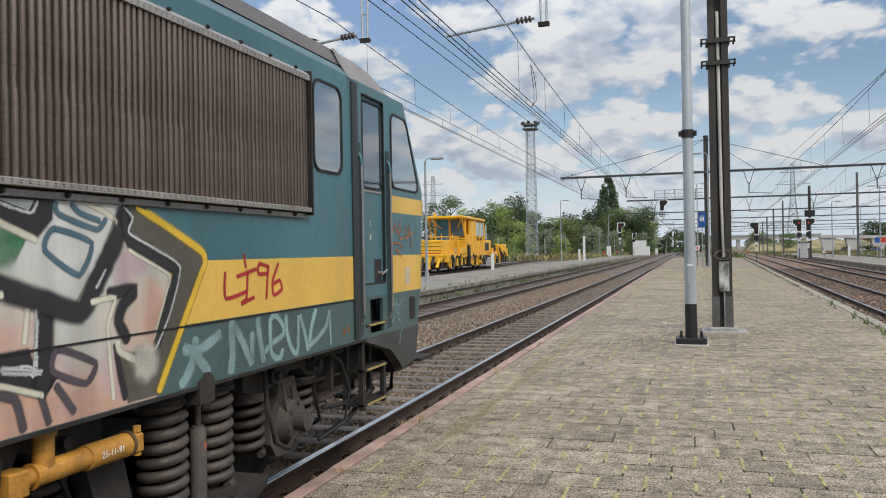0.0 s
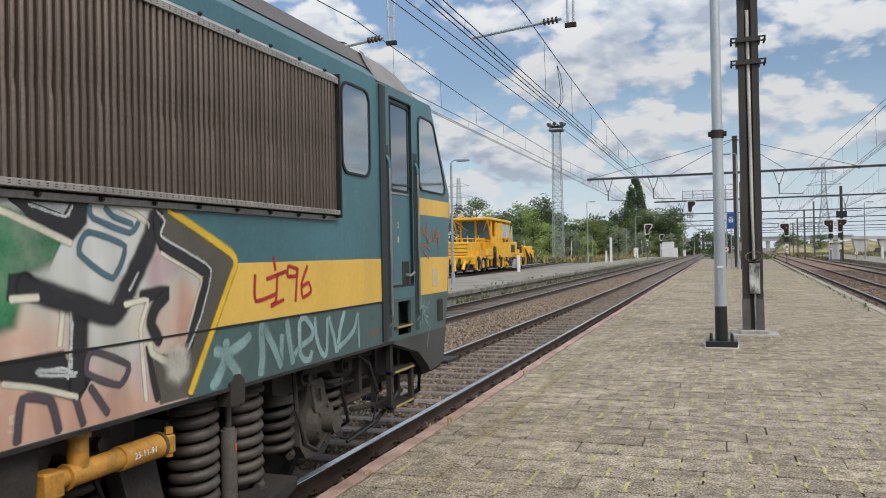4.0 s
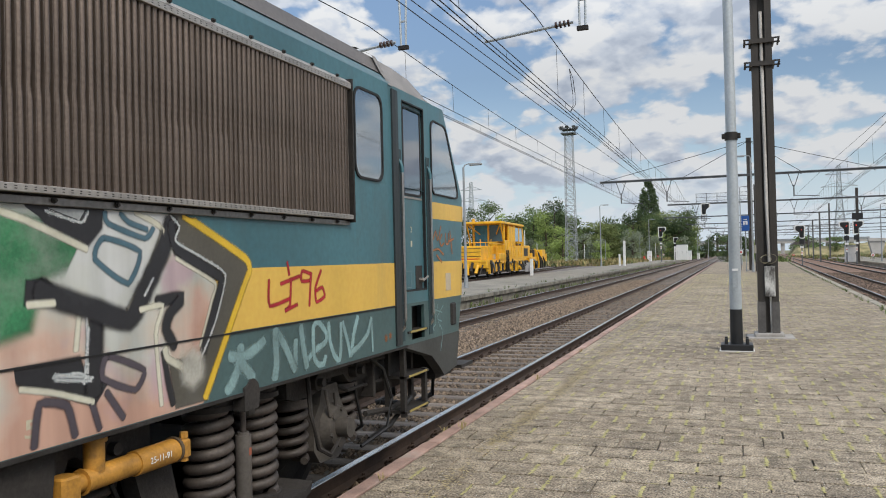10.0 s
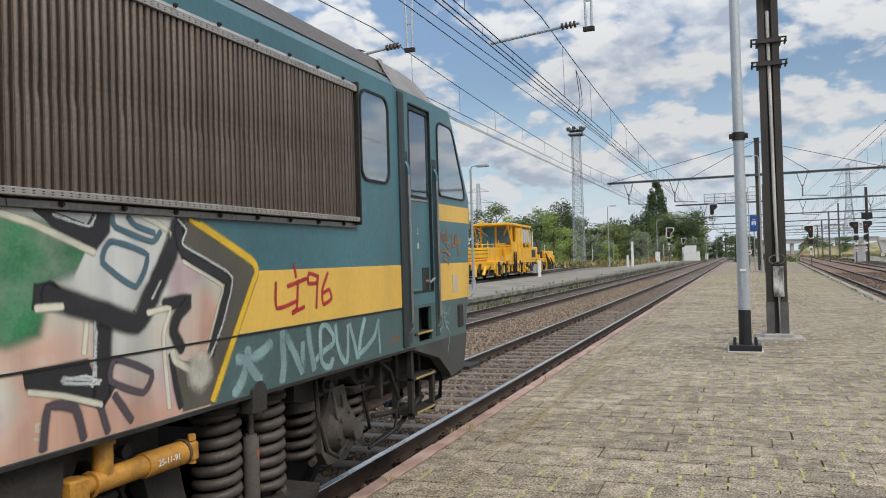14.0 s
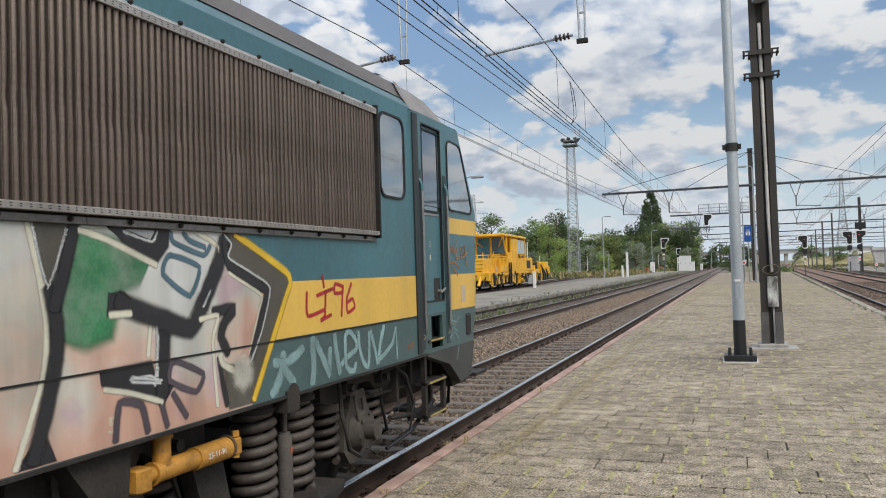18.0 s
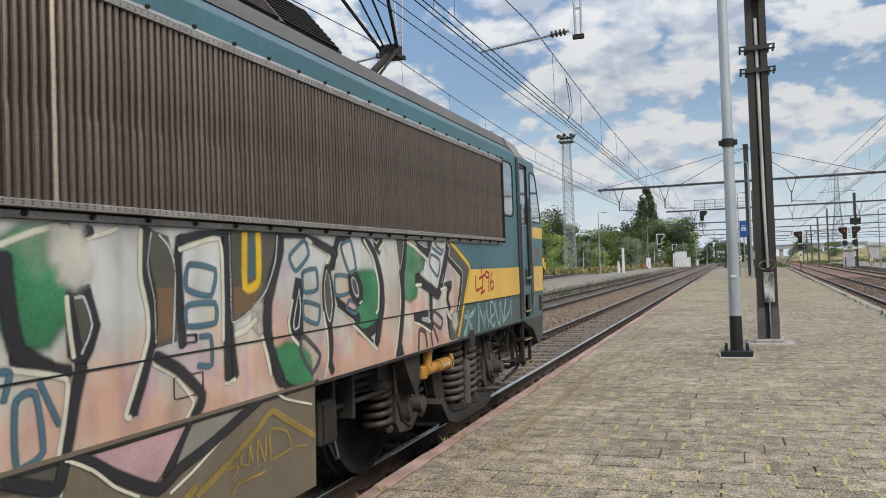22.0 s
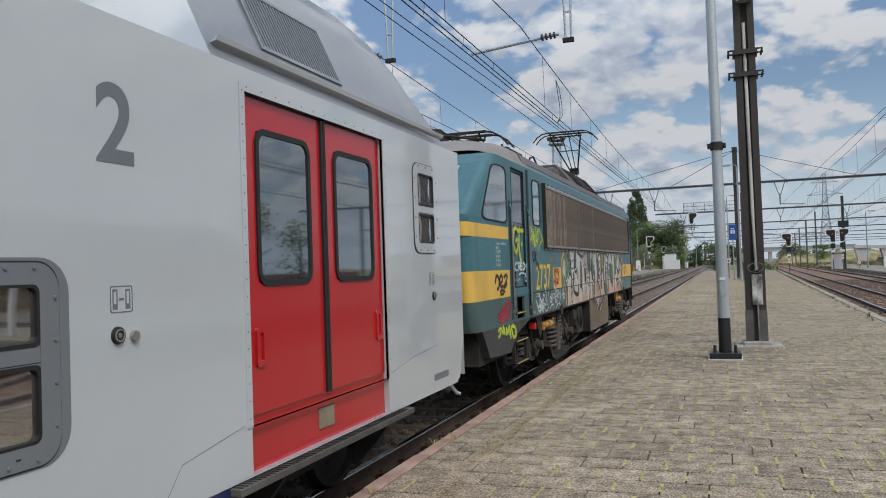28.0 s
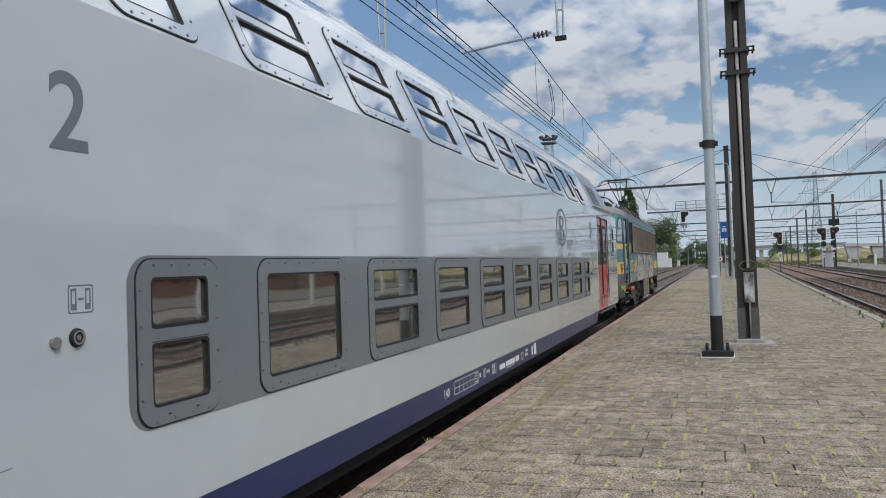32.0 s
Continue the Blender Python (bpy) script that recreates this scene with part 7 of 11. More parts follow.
line(BLK, 0.055, [(0.33, 2.04), (0.31, 1.72), (0.31, 1.26)])
line(CRM, 0.02, [(0.28, 1.24), (0.34, 1.25)])
line(BLU, 0.022, [(0.01, 1.86), (0.22, 1.83), (0.18, 1.7), (-0.01, 1.74), (0.01, 1.86)])
line(BLU, 0.022, [(-0.01, 1.66), (0.21, 1.66), (0.21, 1.56), (-0.01, 1.56), (-0.01, 1.66)])
line(BLU, 0.022, [(0.08, 1.5), (0.17, 1.49), (0.17, 1.35), (0.06, 1.36)])
line(CRM, 0.018, [(-0.26, 1.41), (-0.11, 1.33), (0.02, 1.19), (-0.05, 1.11)])
line(BLK, 0.05, [(-0.24, 1.44), (-0.07, 1.35), (0.09, 1.21), (0.02, 1.11)])
line(CRM, 0.02, [(-1.05, 1.94), (-0.91, 1.99), (-0.78, 2.02)])
line(CRM, 0.018, [(-0.71, 1.96), (-0.56, 1.99), (-0.46, 2.02)])
line(BLK, 0.04, [(-0.75, 2.02), (-0.71, 1.98), (-0.61, 2.01)])
line(BLK, 0.065, [(-1.04, 1.9), (-1.03, 1.77), (-1.01, 1.64), (-0.98, 1.54), (-0.84, 1.46)])
spray([(-0.71, 1.73), (-0.66, 1.73), (-0.62, 1.61), (-0.68, 1.5)])
line(CRM, 0.018, [(-0.75, 1.74), (-0.74, 1.62), (-0.72, 1.49)])
line(BLK, 0.055, [(-0.68, 1.45), (-0.72, 1.33), (-0.75, 1.21), (-0.78, 1.1)])
line(BLK, 0.045, [(-1.01, 1.52), (-0.87, 1.47), (-0.74, 1.44)])
line(CRM, 0.018, [(-1.06, 1.49), (-0.93, 1.46), (-0.76, 1.41), (-0.77, 1.28), (-0.81, 1.11)])
line(BLU, 0.022, [(-1.06, 1.48), (-1.02, 1.47), (-1.05, 1.37)])
line(BLU, 0.022, [(-1.0, 1.36), (-0.91, 1.38), (-0.88, 1.15), (-1.0, 1.12), (-1.0, 1.36)])
line(BLU, 0.022, [(-0.89, 1.42), (-0.8, 1.24)])
fill(OLV, [(-1.54, 2.04), (-1.12, 2.05), (-1.19, 1.91), (-1.12, 1.7), (-1.29, 1.62), (-1.45, 1.8)])
spray([(-1.54, 2.02), (-1.45, 1.8), (-1.3, 1.62), (-1.2, 1.67)])
line(YEL, 0.03, [(-1.4, 2.05), (-1.4, 1.88)])
fill(OLV, [(-3.91, 2.03), (-3.64, 2.04), (-3.5, 1.74), (-3.53, 1.66), (-3.68, 1.57), (-3.81, 1.46), (-3.73, 1.43), (-3.78, 1.13), (-3.92, 1.11), (-3.88, 1.31), (-4.03, 1.56), (-4.16, 1.79), (-4.18, 1.84)])
fill(OLV, [(-3.63, 2.03), (-3.41, 2.03), (-3.42, 1.68), (-3.48, 1.74)])
fill(OLV, [(-2.96, 2.04), (-2.82, 2.05), (-2.87, 1.74), (-2.95, 1.74)])
fill(GRN, [(-3.71, 1.92), (-3.64, 1.87), (-3.55, 1.72), (-3.63, 1.65), (-3.79, 1.57), (-3.89, 1.65), (-3.84, 1.83)])
fill(PAT, [(-3.98, 1.83), (-3.9, 1.88), (-3.86, 1.78), (-3.95, 1.69), (-4.03, 1.7)])
fill(BRN, [(-2.33, 1.85), (-2.24, 1.78), (-2.21, 1.61), (-2.26, 1.43), (-2.41, 1.44), (-2.37, 1.67)])
fill(BLK, [(-1.88, 1.75), (-1.78, 1.71), (-1.75, 1.51), (-1.8, 1.44), (-1.91, 1.46)])
fill(PAT, [(-2.76, 1.66), (-2.63, 1.67), (-2.66, 1.57), (-2.75, 1.6)])
line(YEL, 0.04, [(-3.93, 2.03), (-4.17, 1.9), (-4.22, 1.84), (-4.18, 1.78), (-4.04, 1.56), (-3.89, 1.31), (-3.93, 1.12)])
line(CRM, 0.02, [(-3.66, 1.95), (-3.59, 1.83), (-3.52, 1.71), (-3.81, 1.52), (-3.92, 1.66)])
spray([(-3.69, 2.02), (-3.85, 1.94), (-3.99, 1.84), (-4.0, 1.74), (-3.86, 1.53), (-3.81, 1.47), (-3.72, 1.48), (-3.68, 1.55)])
spray([(-3.65, 2.03), (-3.59, 1.89), (-3.5, 1.75), (-3.46, 1.68)])
spray([(-3.68, 1.54), (-3.73, 1.36), (-3.77, 1.13)])
line(BLK, 0.05, [(-3.66, 1.99), (-3.54, 1.81), (-3.47, 1.68), (-3.57, 1.63)])
spray([(-3.44, 2.02), (-3.46, 1.87), (-3.43, 1.69)])
line(BLK, 0.06, [(-3.39, 1.96), (-3.36, 1.69), (-3.37, 1.4)])
line(CRM, 0.02, [(-3.39, 1.93), (-3.04, 2.03), (-3.0, 1.76), (-3.0, 1.69)])
line(CRM, 0.018, [(-3.56, 1.61), (-3.4, 1.6), (-3.41, 1.45)])
line(BLK, 0.04, [(-3.57, 1.65), (-3.4, 1.64)])
spray([(-2.96, 2.04), (-2.95, 1.74), (-2.87, 1.72), (-2.82, 2.04)])
line(BLK, 0.045, [(-2.98, 2.01), (-2.99, 1.72)])
line(BLK, 0.045, [(-2.79, 2.05), (-2.83, 1.71)])
line(BLK, 0.045, [(-2.98, 1.68), (-2.73, 1.67)])
line(BLK, 0.06, [(-3.11, 1.66), (-3.12, 1.32), (-2.69, 1.26), (-2.66, 1.43)])
line(CRM, 0.02, [(-3.08, 1.64), (-2.64, 1.63)])
line(CRM, 0.018, [(-2.67, 1.44), (-2.7, 1.29)])
line(BLU, 0.02, [(-3.3, 1.86), (-3.06, 1.88), (-3.07, 1.75), (-3.31, 1.74), (-3.3, 1.86)])
line(BLU, 0.02, [(-3.27, 1.68), (-3.28, 1.55), (-3.06, 1.53), (-3.05, 1.62)])
line(BLU, 0.02, [(-3.3, 1.43), (-3.18, 1.49), (-3.07, 1.38), (-3.19, 1.35), (-3.3, 1.43)])
line(PUR, 0.02, [(-3.4, 1.3), (-3.3, 1.35), (-3.26, 1.18), (-3.36, 1.15), (-3.4, 1.3)])
line(CRM, 0.02, [(-2.69, 2.03), (-2.3, 1.94), (-2.45, 1.65), (-2.5, 1.39)])
line(BLK, 0.05, [(-2.67, 2.05), (-2.28, 1.96), (-2.07, 1.95), (-1.79, 2.038)])
line(BLK, 0.033, [(-2.34, 1.86), (-2.23, 1.78), (-2.19, 1.61), (-2.25, 1.41), (-2.43, 1.43), (-2.39, 1.67), (-2.34, 1.86)])
spray([(-2.33, 1.84), (-2.24, 1.77), (-2.21, 1.61), (-2.27, 1.44), (-2.41, 1.45), (-2.37, 1.67), (-2.33, 1.83)])
line(BLK, 0.045, [(-2.45, 1.39), (-2.21, 1.33), (-2.21, 1.13)])
line(CRM, 0.018, [(-2.49, 1.37), (-2.24, 1.32), (-2.25, 1.14)])
spray([(-2.32, 2.01), (-2.22, 1.98), (-2.07, 2.01)])
line(CRM, 0.018, [(-2.2, 1.89), (-1.85, 2.01)])
line(BLU, 0.018, [(-2.07, 1.91), (-1.94, 1.96), (-1.91, 1.79), (-2.0, 1.77), (-2.07, 1.91)])
line(BLU, 0.018, [(-1.84, 2.01), (-1.7, 1.99), (-1.75, 1.79), (-1.85, 1.8), (-1.84, 2.01)])
line(BLU, 0.018, [(-1.7, 1.69), (-1.54, 1.76), (-1.54, 1.65), (-1.67, 1.61), (-1.7, 1.69)])
line(PUR, 0.018, [(-1.68, 1.54), (-1.39, 1.53), (-1.44, 1.38), (-1.56, 1.43), (-1.68, 1.54)])
spray([(-1.84, 1.7), (-1.78, 1.51)])
line(BLK, 0.045, [(-1.55, 2.05), (-1.5, 1.8), (-1.32, 1.57), (-1.31, 1.28), (-1.42, 1.12)])
line(CRM, 0.018, [(-1.58, 2.02), (-1.54, 1.77), (-1.35, 1.48), (-1.36, 1.29)])
line(TAN, 0.016, [(-5.12, 1.73), (-5.1, 1.78), (-5.04, 1.78), (-5.02, 1.73), (-5.05, 1.68), (-5.1, 1.68), (-5.12, 1.73)])
line(TAN, 0.016, [(-5.12, 1.59), (-5.1, 1.64), (-5.04, 1.63), (-5.02, 1.58), (-5.04, 1.54), (-5.1, 1.54), (-5.12, 1.59)])
line(TAN, 0.016, [(-5.14, 1.45), (-5.12, 1.5), (-5.07, 1.49), (-5.04, 1.44), (-5.07, 1.4), (-5.13, 1.4), (-5.14, 1.45)])
line(TAN, 0.016, [(-5.09, 2.0), (-5.03, 1.87), (-5.08, 1.84), (-5.11, 1.88), (-5.02, 1.92)])
line(TAN, 0.016, [(-4.96, 1.98), (-4.95, 1.85), (-5.0, 1.85), (-4.98, 1.91), (-4.91, 1.88)])
line(TAN, 0.016, [(-4.88, 1.97), (-4.86, 1.85), (-4.9, 1.86), (-4.85, 1.91)])
line(TAN, 0.016, [(-4.8, 1.97), (-4.8, 1.85), (-4.73, 1.84), (-4.69, 1.99), (-4.68, 1.83)])
line(RED, 0.016, [(-4.85, 1.76), (-4.74, 1.61)])
line(RED, 0.016, [(-4.75, 1.75), (-4.84, 1.63)])
line(RED, 0.016, [(-4.72, 1.67), (-4.72, 1.74), (-4.67, 1.75)])
line(RED, 0.016, [(-4.72, 1.71), (-4.68, 1.71)])
line(RED, 0.016, [(-4.64, 1.75), (-4.64, 1.67)])
line(RED, 0.016, [(-4.62, 1.74), (-4.5, 1.74)])
line(RED, 0.016, [(-4.56, 1.74), (-4.57, 1.65)])
line(RED, 0.016, [(-4.52, 1.62), (-4.53, 1.7), (-4.48, 1.69), (-4.52, 1.65), (-4.45, 1.58)])
line(RED, 0.016, [(-4.85, 1.58), (-4.84, 1.52)])
line(RED, 0.016, [(-4.8, 1.59), (-4.79, 1.52)])
line(RED, 0.016, [(-4.85, 1.55), (-4.78, 1.56)])
line(RED, 0.016, [(-4.75, 1.6), (-4.74, 1.52)])
line(RED, 0.016, [(-4.68, 1.61), (-4.75, 1.56), (-4.66, 1.52)])
line(RED, 0.016, [(-4.64, 1.6), (-4.64, 1.51), (-4.59, 1.54), (-4.64, 1.6)])
line(RED, 0.016, [(-4.58, 1.58), (-4.53, 1.58), (-4.6, 1.51), (-4.53, 1.51)])
line(RED, 0.016, [(-4.82, 1.49), (-4.71, 1.5)])
line(SMUDGE, 0.04, [(-6.32, 1.99), (-6.23, 2.0), (-6.21, 1.91), (-6.3, 1.88), (-6.32, 1.99)])
line(SMUDGE, 0.04, [(-6.17, 1.87), (-6.16, 1.99), (-6.08, 1.98), (-6.15, 1.93), (-6.07, 1.88)])
line(SMUDGE, 0.06, [(-6.12, 1.81), (-6.01, 1.84), (-5.95, 1.75)])
line(LIM, 0.045, [(-6.99, 2.25), (-7.02, 2.29), (-7.08, 2.31), (-7.15, 2.29), (-7.19, 2.22), (-7.20, 2.12), (-7.17, 2.04), (-7.11, 1.99), (-7.05, 2.02), (-7.01, 2.10), (-7.00, 2.16), (-7.06, 2.16), (-7.11, 2.13)])
line(LIM, 0.045, [(-7.02, 2.27), (-6.93, 2.29), (-6.83, 2.28), (-6.76, 2.29)])
line(LIM, 0.040, [(-6.92, 2.33), (-6.95, 2.22), (-6.96, 2.10), (-6.95, 1.99), (-6.92, 1.88), (-6.90, 1.86)])
line(LIM, 0.055, [(-6.845, 2.10), (-6.840, 2.10), (-6.838, 2.095)])
line(WHT, 0.018, [(-7.05, 1.84), (-7.09, 1.86), (-7.15, 1.84), (-7.18, 1.79), (-7.14, 1.76), (-7.08, 1.76)])
line(WHT, 0.018, [(-7.04, 1.75), (-7.03, 1.81), (-7.03, 1.85), (-6.98, 1.86), (-6.95, 1.83), (-7.00, 1.80), (-6.96, 1.77), (-6.93, 1.76)])
line(WHT, 0.018, [(-6.87, 1.85), (-6.92, 1.85), (-6.94, 1.80), (-6.91, 1.76), (-6.86, 1.77)])
line(WHT, 0.018, [(-6.93, 1.81), (-6.88, 1.81)])
line(WHT, 0.014, [(-6.91, 1.89), (-6.87, 1.90)])
line(WHT, 0.018, [(-6.80, 1.86), (-6.84, 1.82), (-6.83, 1.77), (-6.79, 1.76), (-6.76, 1.80), (-6.77, 1.85), (-6.80, 1.86)])
line(WHT, 0.018, [(-6.75, 1.75), (-6.73, 1.84), (-6.69, 1.78), (-6.66, 1.83), (-6.64, 1.84)])
line(WHT, 0.018, [(-7.01, 1.70), (-6.90, 1.72), (-6.78, 1.71), (-6.70, 1.69), (-6.67, 1.64), (-6.70, 1.60), (-6.75, 1.61), (-6.75, 1.66), (-6.70, 1.71), (-6.67, 1.76)])
line(BLK, 0.030, [(-7.94, 1.62), (-7.90, 1.70), (-7.84, 1.70), (-7.80, 1.64), (-7.82, 1.57), (-7.88, 1.54)])
line(BLK, 0.030, [(-7.76, 1.61), (-7.70, 1.63), (-7.68, 1.68), (-7.72, 1.71), (-7.77, 1.68), (-7.78, 1.61), (-7.74, 1.57), (-7.66, 1.58)])
line(BLK, 0.030, [(-7.62, 1.68), (-7.55, 1.71), (-7.50, 1.69), (-7.52, 1.65), (-7.58, 1.60), (-7.64, 1.56), (-7.57, 1.57), (-7.51, 1.60)])
line(BLK, 0.026, [(-7.78, 1.51), (-7.71, 1.53), (-7.66, 1.52), (-7.60, 1.50)])
line(BLK, 0.024, [(-7.77, 1.475), (-7.70, 1.485), (-7.65, 1.475)])
line(RED, 0.020, [(-7.89, 1.16), (-7.85, 1.26), (-7.80, 1.24), (-7.82, 1.17), (-7.76, 1.22), (-7.74, 1.30)])
line(RED, 0.020, [(-7.78, 1.31), (-7.72, 1.33), (-7.71, 1.24), (-7.74, 1.19), (-7.66, 1.21), (-7.64, 1.31)])
line(RED, 0.020, [(-7.66, 1.28), (-7.60, 1.35), (-7.62, 1.24), (-7.57, 1.20), (-7.53, 1.30), (-7.55, 1.37)])
line(RED, 0.020, [(-7.54, 1.38), (-7.47, 1.37), (-7.50, 1.28), (-7.45, 1.22), (-7.41, 1.32), (-7.43, 1.38)])
line(RED, 0.016, [(-7.80, 1.14), (-7.68, 1.16), (-7.52, 1.17), (-7.42, 1.19)])
line(LIM, 0.034, [(-7.90, 1.05), (-7.84, 1.08), (-7.80, 1.05), (-7.84, 1.00), (-7.90, 0.98)])
line(LIM, 0.034, [(-7.73, 1.00), (-7.70, 1.08), (-7.66, 1.00)])
line(LIM, 0.034, [(-7.60, 0.98), (-7.61, 1.06), (-7.55, 0.99), (-7.51, 1.08)])
line(LIM, 0.034, [(-7.44, 0.92), (-7.44, 1.00), (-7.40, 1.06), (-7.33, 1.07), (-7.27, 1.03), (-7.24, 0.96), (-7.26, 0.90)])
line(ORG, 0.013, [(7.19, 2.05), (7.23, 1.96), (7.31, 2.04), (7.36, 1.96), (7.45, 2.09)])
line(ORG, 0.013, [(7.48, 2.02), (7.41, 1.96), (7.45, 1.91), (7.53, 1.94)])
line(ORG, 0.013, [(7.57, 2.03), (7.58, 1.93), (7.65, 1.94), (7.65, 2.03)])
line(ORG, 0.013, [(7.69, 2.05), (7.74, 1.84)])
line(ORG, 0.013, [(7.63, 1.95), (7.79, 1.98)])
line(ORG, 0.013, [(7.23, 1.87), (7.38, 1.88), (7.5, 1.83)])
line(ORG, 0.013, [(7.32, 1.83), (7.46, 1.76)])
line(PAL, 0.012, [(7.25, 1.41), (7.26, 1.22), (7.19, 1.19), (7.22, 1.16)])
line(PAL, 0.012, [(7.32, 1.39), (7.29, 1.29), (7.36, 1.18)])
line(PAL, 0.012, [(7.46, 1.37), (7.29, 1.27), (7.41, 1.23)])
line(PAL, 0.012, [(7.22, 1.35), (7.42, 1.31)])
line(PAL, 0.012, [(7.36, 1.21), (7.43, 1.13), (7.37, 0.97)])
line(LIM, 0.032, [(-7.87, 1.05), (-7.79, 1.08), (-7.75, 1.02)])
line(LIM, 0.032, [(-7.71, 1.02), (-7.72, 1.1), (-7.66, 0.99)])
line(LIM, 0.032, [(-7.58, 0.98), (-7.61, 1.07), (-7.55, 1.0), (-7.49, 1.09)])
line(LIM, 0.032, [(-7.47, 0.96), (-7.48, 1.06)])
line(LIM, 0.032, [(-7.4, 1.06), (-7.25, 1.04), (-7.22, 0.94), (-7.34, 0.92), (-7.4, 1.04)])
skirt_fill(PNK, [(-0.76, 1.13), (-0.03, 1.14), (-0.23, 0.9), (-0.28, 0.87)])
skirt_fill(OLV, [(-1.07, 1.1), (-0.82, 1.1), (-0.82, 1.0), (-1.08, 1.04)])
skirt_fill(GRY, [(0.0, 1.11), (0.52, 1.1), (0.27, 0.98), (-0.15, 0.89)])
skirt(BLK, 0.05, [(-0.79, 1.1), (-0.72, 1.1), (-0.52, 0.97), (-0.26, 0.84), (-0.1, 0.9), (0.17, 0.97), (0.59, 1.11)])
skirt(BLK, 0.05, [(-0.21, 0.87), (-0.02, 1.12)])
skirt(BLK, 0.05, [(-1.07, 1.09), (-0.93, 1.03), (-0.82, 1.0), (-0.79, 1.09)])
skirt(CRM, 0.012, [(-0.81, 0.96), (-0.78, 1.09), (-0.64, 1.02), (-0.52, 0.92), (-0.38, 0.84)])
skirt(CRM, 0.012, [(-0.18, 0.8), (-0.01, 0.86), (0.24, 0.97), (0.52, 1.1)])
skirt(CRM, 0.012, [(0.63, 1.11), (0.72, 1.15), (0.83, 1.07), (1.15, 0.98)])
skirt(YLF, 0.035, [(0.01, 0.73), (0.3, 0.84), (0.55, 0.95), (0.7, 1.02), (0.91, 0.91), (1.18, 0.78)])
skirt(YLF, 0.014, [(0.26, 0.8), (0.36, 0.79), (0.31, 0.74)])
skirt(YLF, 0.014, [(0.4, 0.88), (0.38, 0.8), (0.45, 0.78), (0.47, 0.88), (0.49, 0.79)])
skirt(YLF, 0.014, [(0.53, 0.75), (0.55, 0.89), (0.61, 0.76), (0.63, 0.9)])
skirt(YLF, 0.014, [(0.67, 0.75), (0.67, 0.92), (0.84, 0.88), (0.88, 0.77), (0.69, 0.75)])
skirt(YLF, 0.012, [(0.92, 0.77), (1.06, 0.75)])
skirt(YLF, 0.014, [(0.29, 0.65), (0.36, 0.7), (0.61, 0.7)])
skirt(YLF, 0.035, [(-1.42, 0.77), (-1.29, 0.93), (-0.87, 0.68), (-0.77, 0.87), (-0.39, 0.62), (0.02, 0.78)])

for a, z, r in [(-3.99, 1.76, 0.1), (-2.703, 1.645, 0.045), (-1.848, 1.367, 0.05), (3.905, 1.295, 0.035), (-0.743, 1.945, 0.05), (-0.706, 1.869, 0.045)]:
    fill(CLD, [(a + r * math.cos(0.785 * k) * (1.0 if k % 2 else 0.7), z + r * math.sin(0.785 * k)) for k in range(8)])
# the lime tag runs on over the first slats
for k in range(9):
    b = B()
    lay = b.verts.layers.float.new("spray")
    a, z0, z1 = RAD0 + PITCH * k, 2.13 + 0.004 * k, 2.225 - 0.003 * k
    vs = [b.verts.new((HALF + 0.0425, a + u, z)) for u, z in ((0.010, z0), (0.028, z0), (0.028, z1), (0.010, z1))]
    for v in vs:
        v[lay] = 0.72 - 0.055 * k
    b.faces.new(vs)
    part("paint_patch", b, LIM, graffiti, weld=False)
# small access flap and its latch, painted over
part("access_flap", ring(B(), rounded(-0.123, 0.100, 1.220, 1.328, 0.012), rounded(-0.117, 0.094, 1.224, 1.324, 0.009), side, 0.0, 0.0055), SMUDGE_EDGE, loco, "thin outline of a painted-over flap")
part("flap_latch", ring(B(), rounded(-0.041, 0.059, 1.476, 1.520, 0.012), rounded(-0.027, 0.045, 1.484, 1.512, 0.008), side, 0.0, 0.008), SMUDGE_EDGE, loco, "small round-cornered latch recess")



# ---- both cabs narrow towards their fronts ----
def cab_point(p, stretch):
    """Where a point of a cab built on a straight side comes to lie on the narrowing cab."""
    a = abs(p.y)
    if p.y > 0:
        k = 1.925 / (2.5 - 0.1 * (a - 0.70))
        y = 0.70 + (a - 0.70) * k
    else:
        if stretch:
            a += 0.62 * min(max((a - 7.45) / 0.55, 0.0), 1.0)
        k = 2.858 / (2.5 + 0.1 * (10.03 - a))
        y = 10.03 - (10.03 - a) * k
    return Vector((p.x * (1 - 0.1 * (y - 6.45) / 1.47), math.copysign(y, p.y), 1.81 + (p.z - 1.81) * k))


def narrow_cabs():
    done = set()
    for ob in list(bpy.data.objects):
        chain, up = [ob], ob.parent
        while up is not None and up is not loco:
            chain.append(up)
            up = up.parent
        if up is not loco or ob.type != "MESH" or ob.data in done or any(o.name.startswith(("bogie", "wheelset", "axle")) or o in [w for w, _, _ in wheelsets] for o in chain):
            continue
        shift = sum((o.location for o in chain), Vector())
        if not any(abs(v.co.y + shift.y) > 6.45 for v in ob.data.vertices):
            continue
        done.add(ob.data)
        bm = bmesh.new()
        bm.from_mesh(ob.data)
        for s in (6.45, -6.45):
            bmesh.ops.bisect_plane(bm, geom=bm.verts[:] + bm.edges[:] + bm.faces[:], plane_co=(0, s - shift.y, 0), plane_no=(0, 1, 0))
        flat = graffiti in chain or "letter" in ob.name or "figure" in ob.name
        for v in bm.verts:
            p = v.co + shift
            if abs(p.y) > 6.45:
                v.co = cab_point(p, not flat) - shift
        bm.to_mesh(ob.data)
        bm.free()


narrow_cabs()

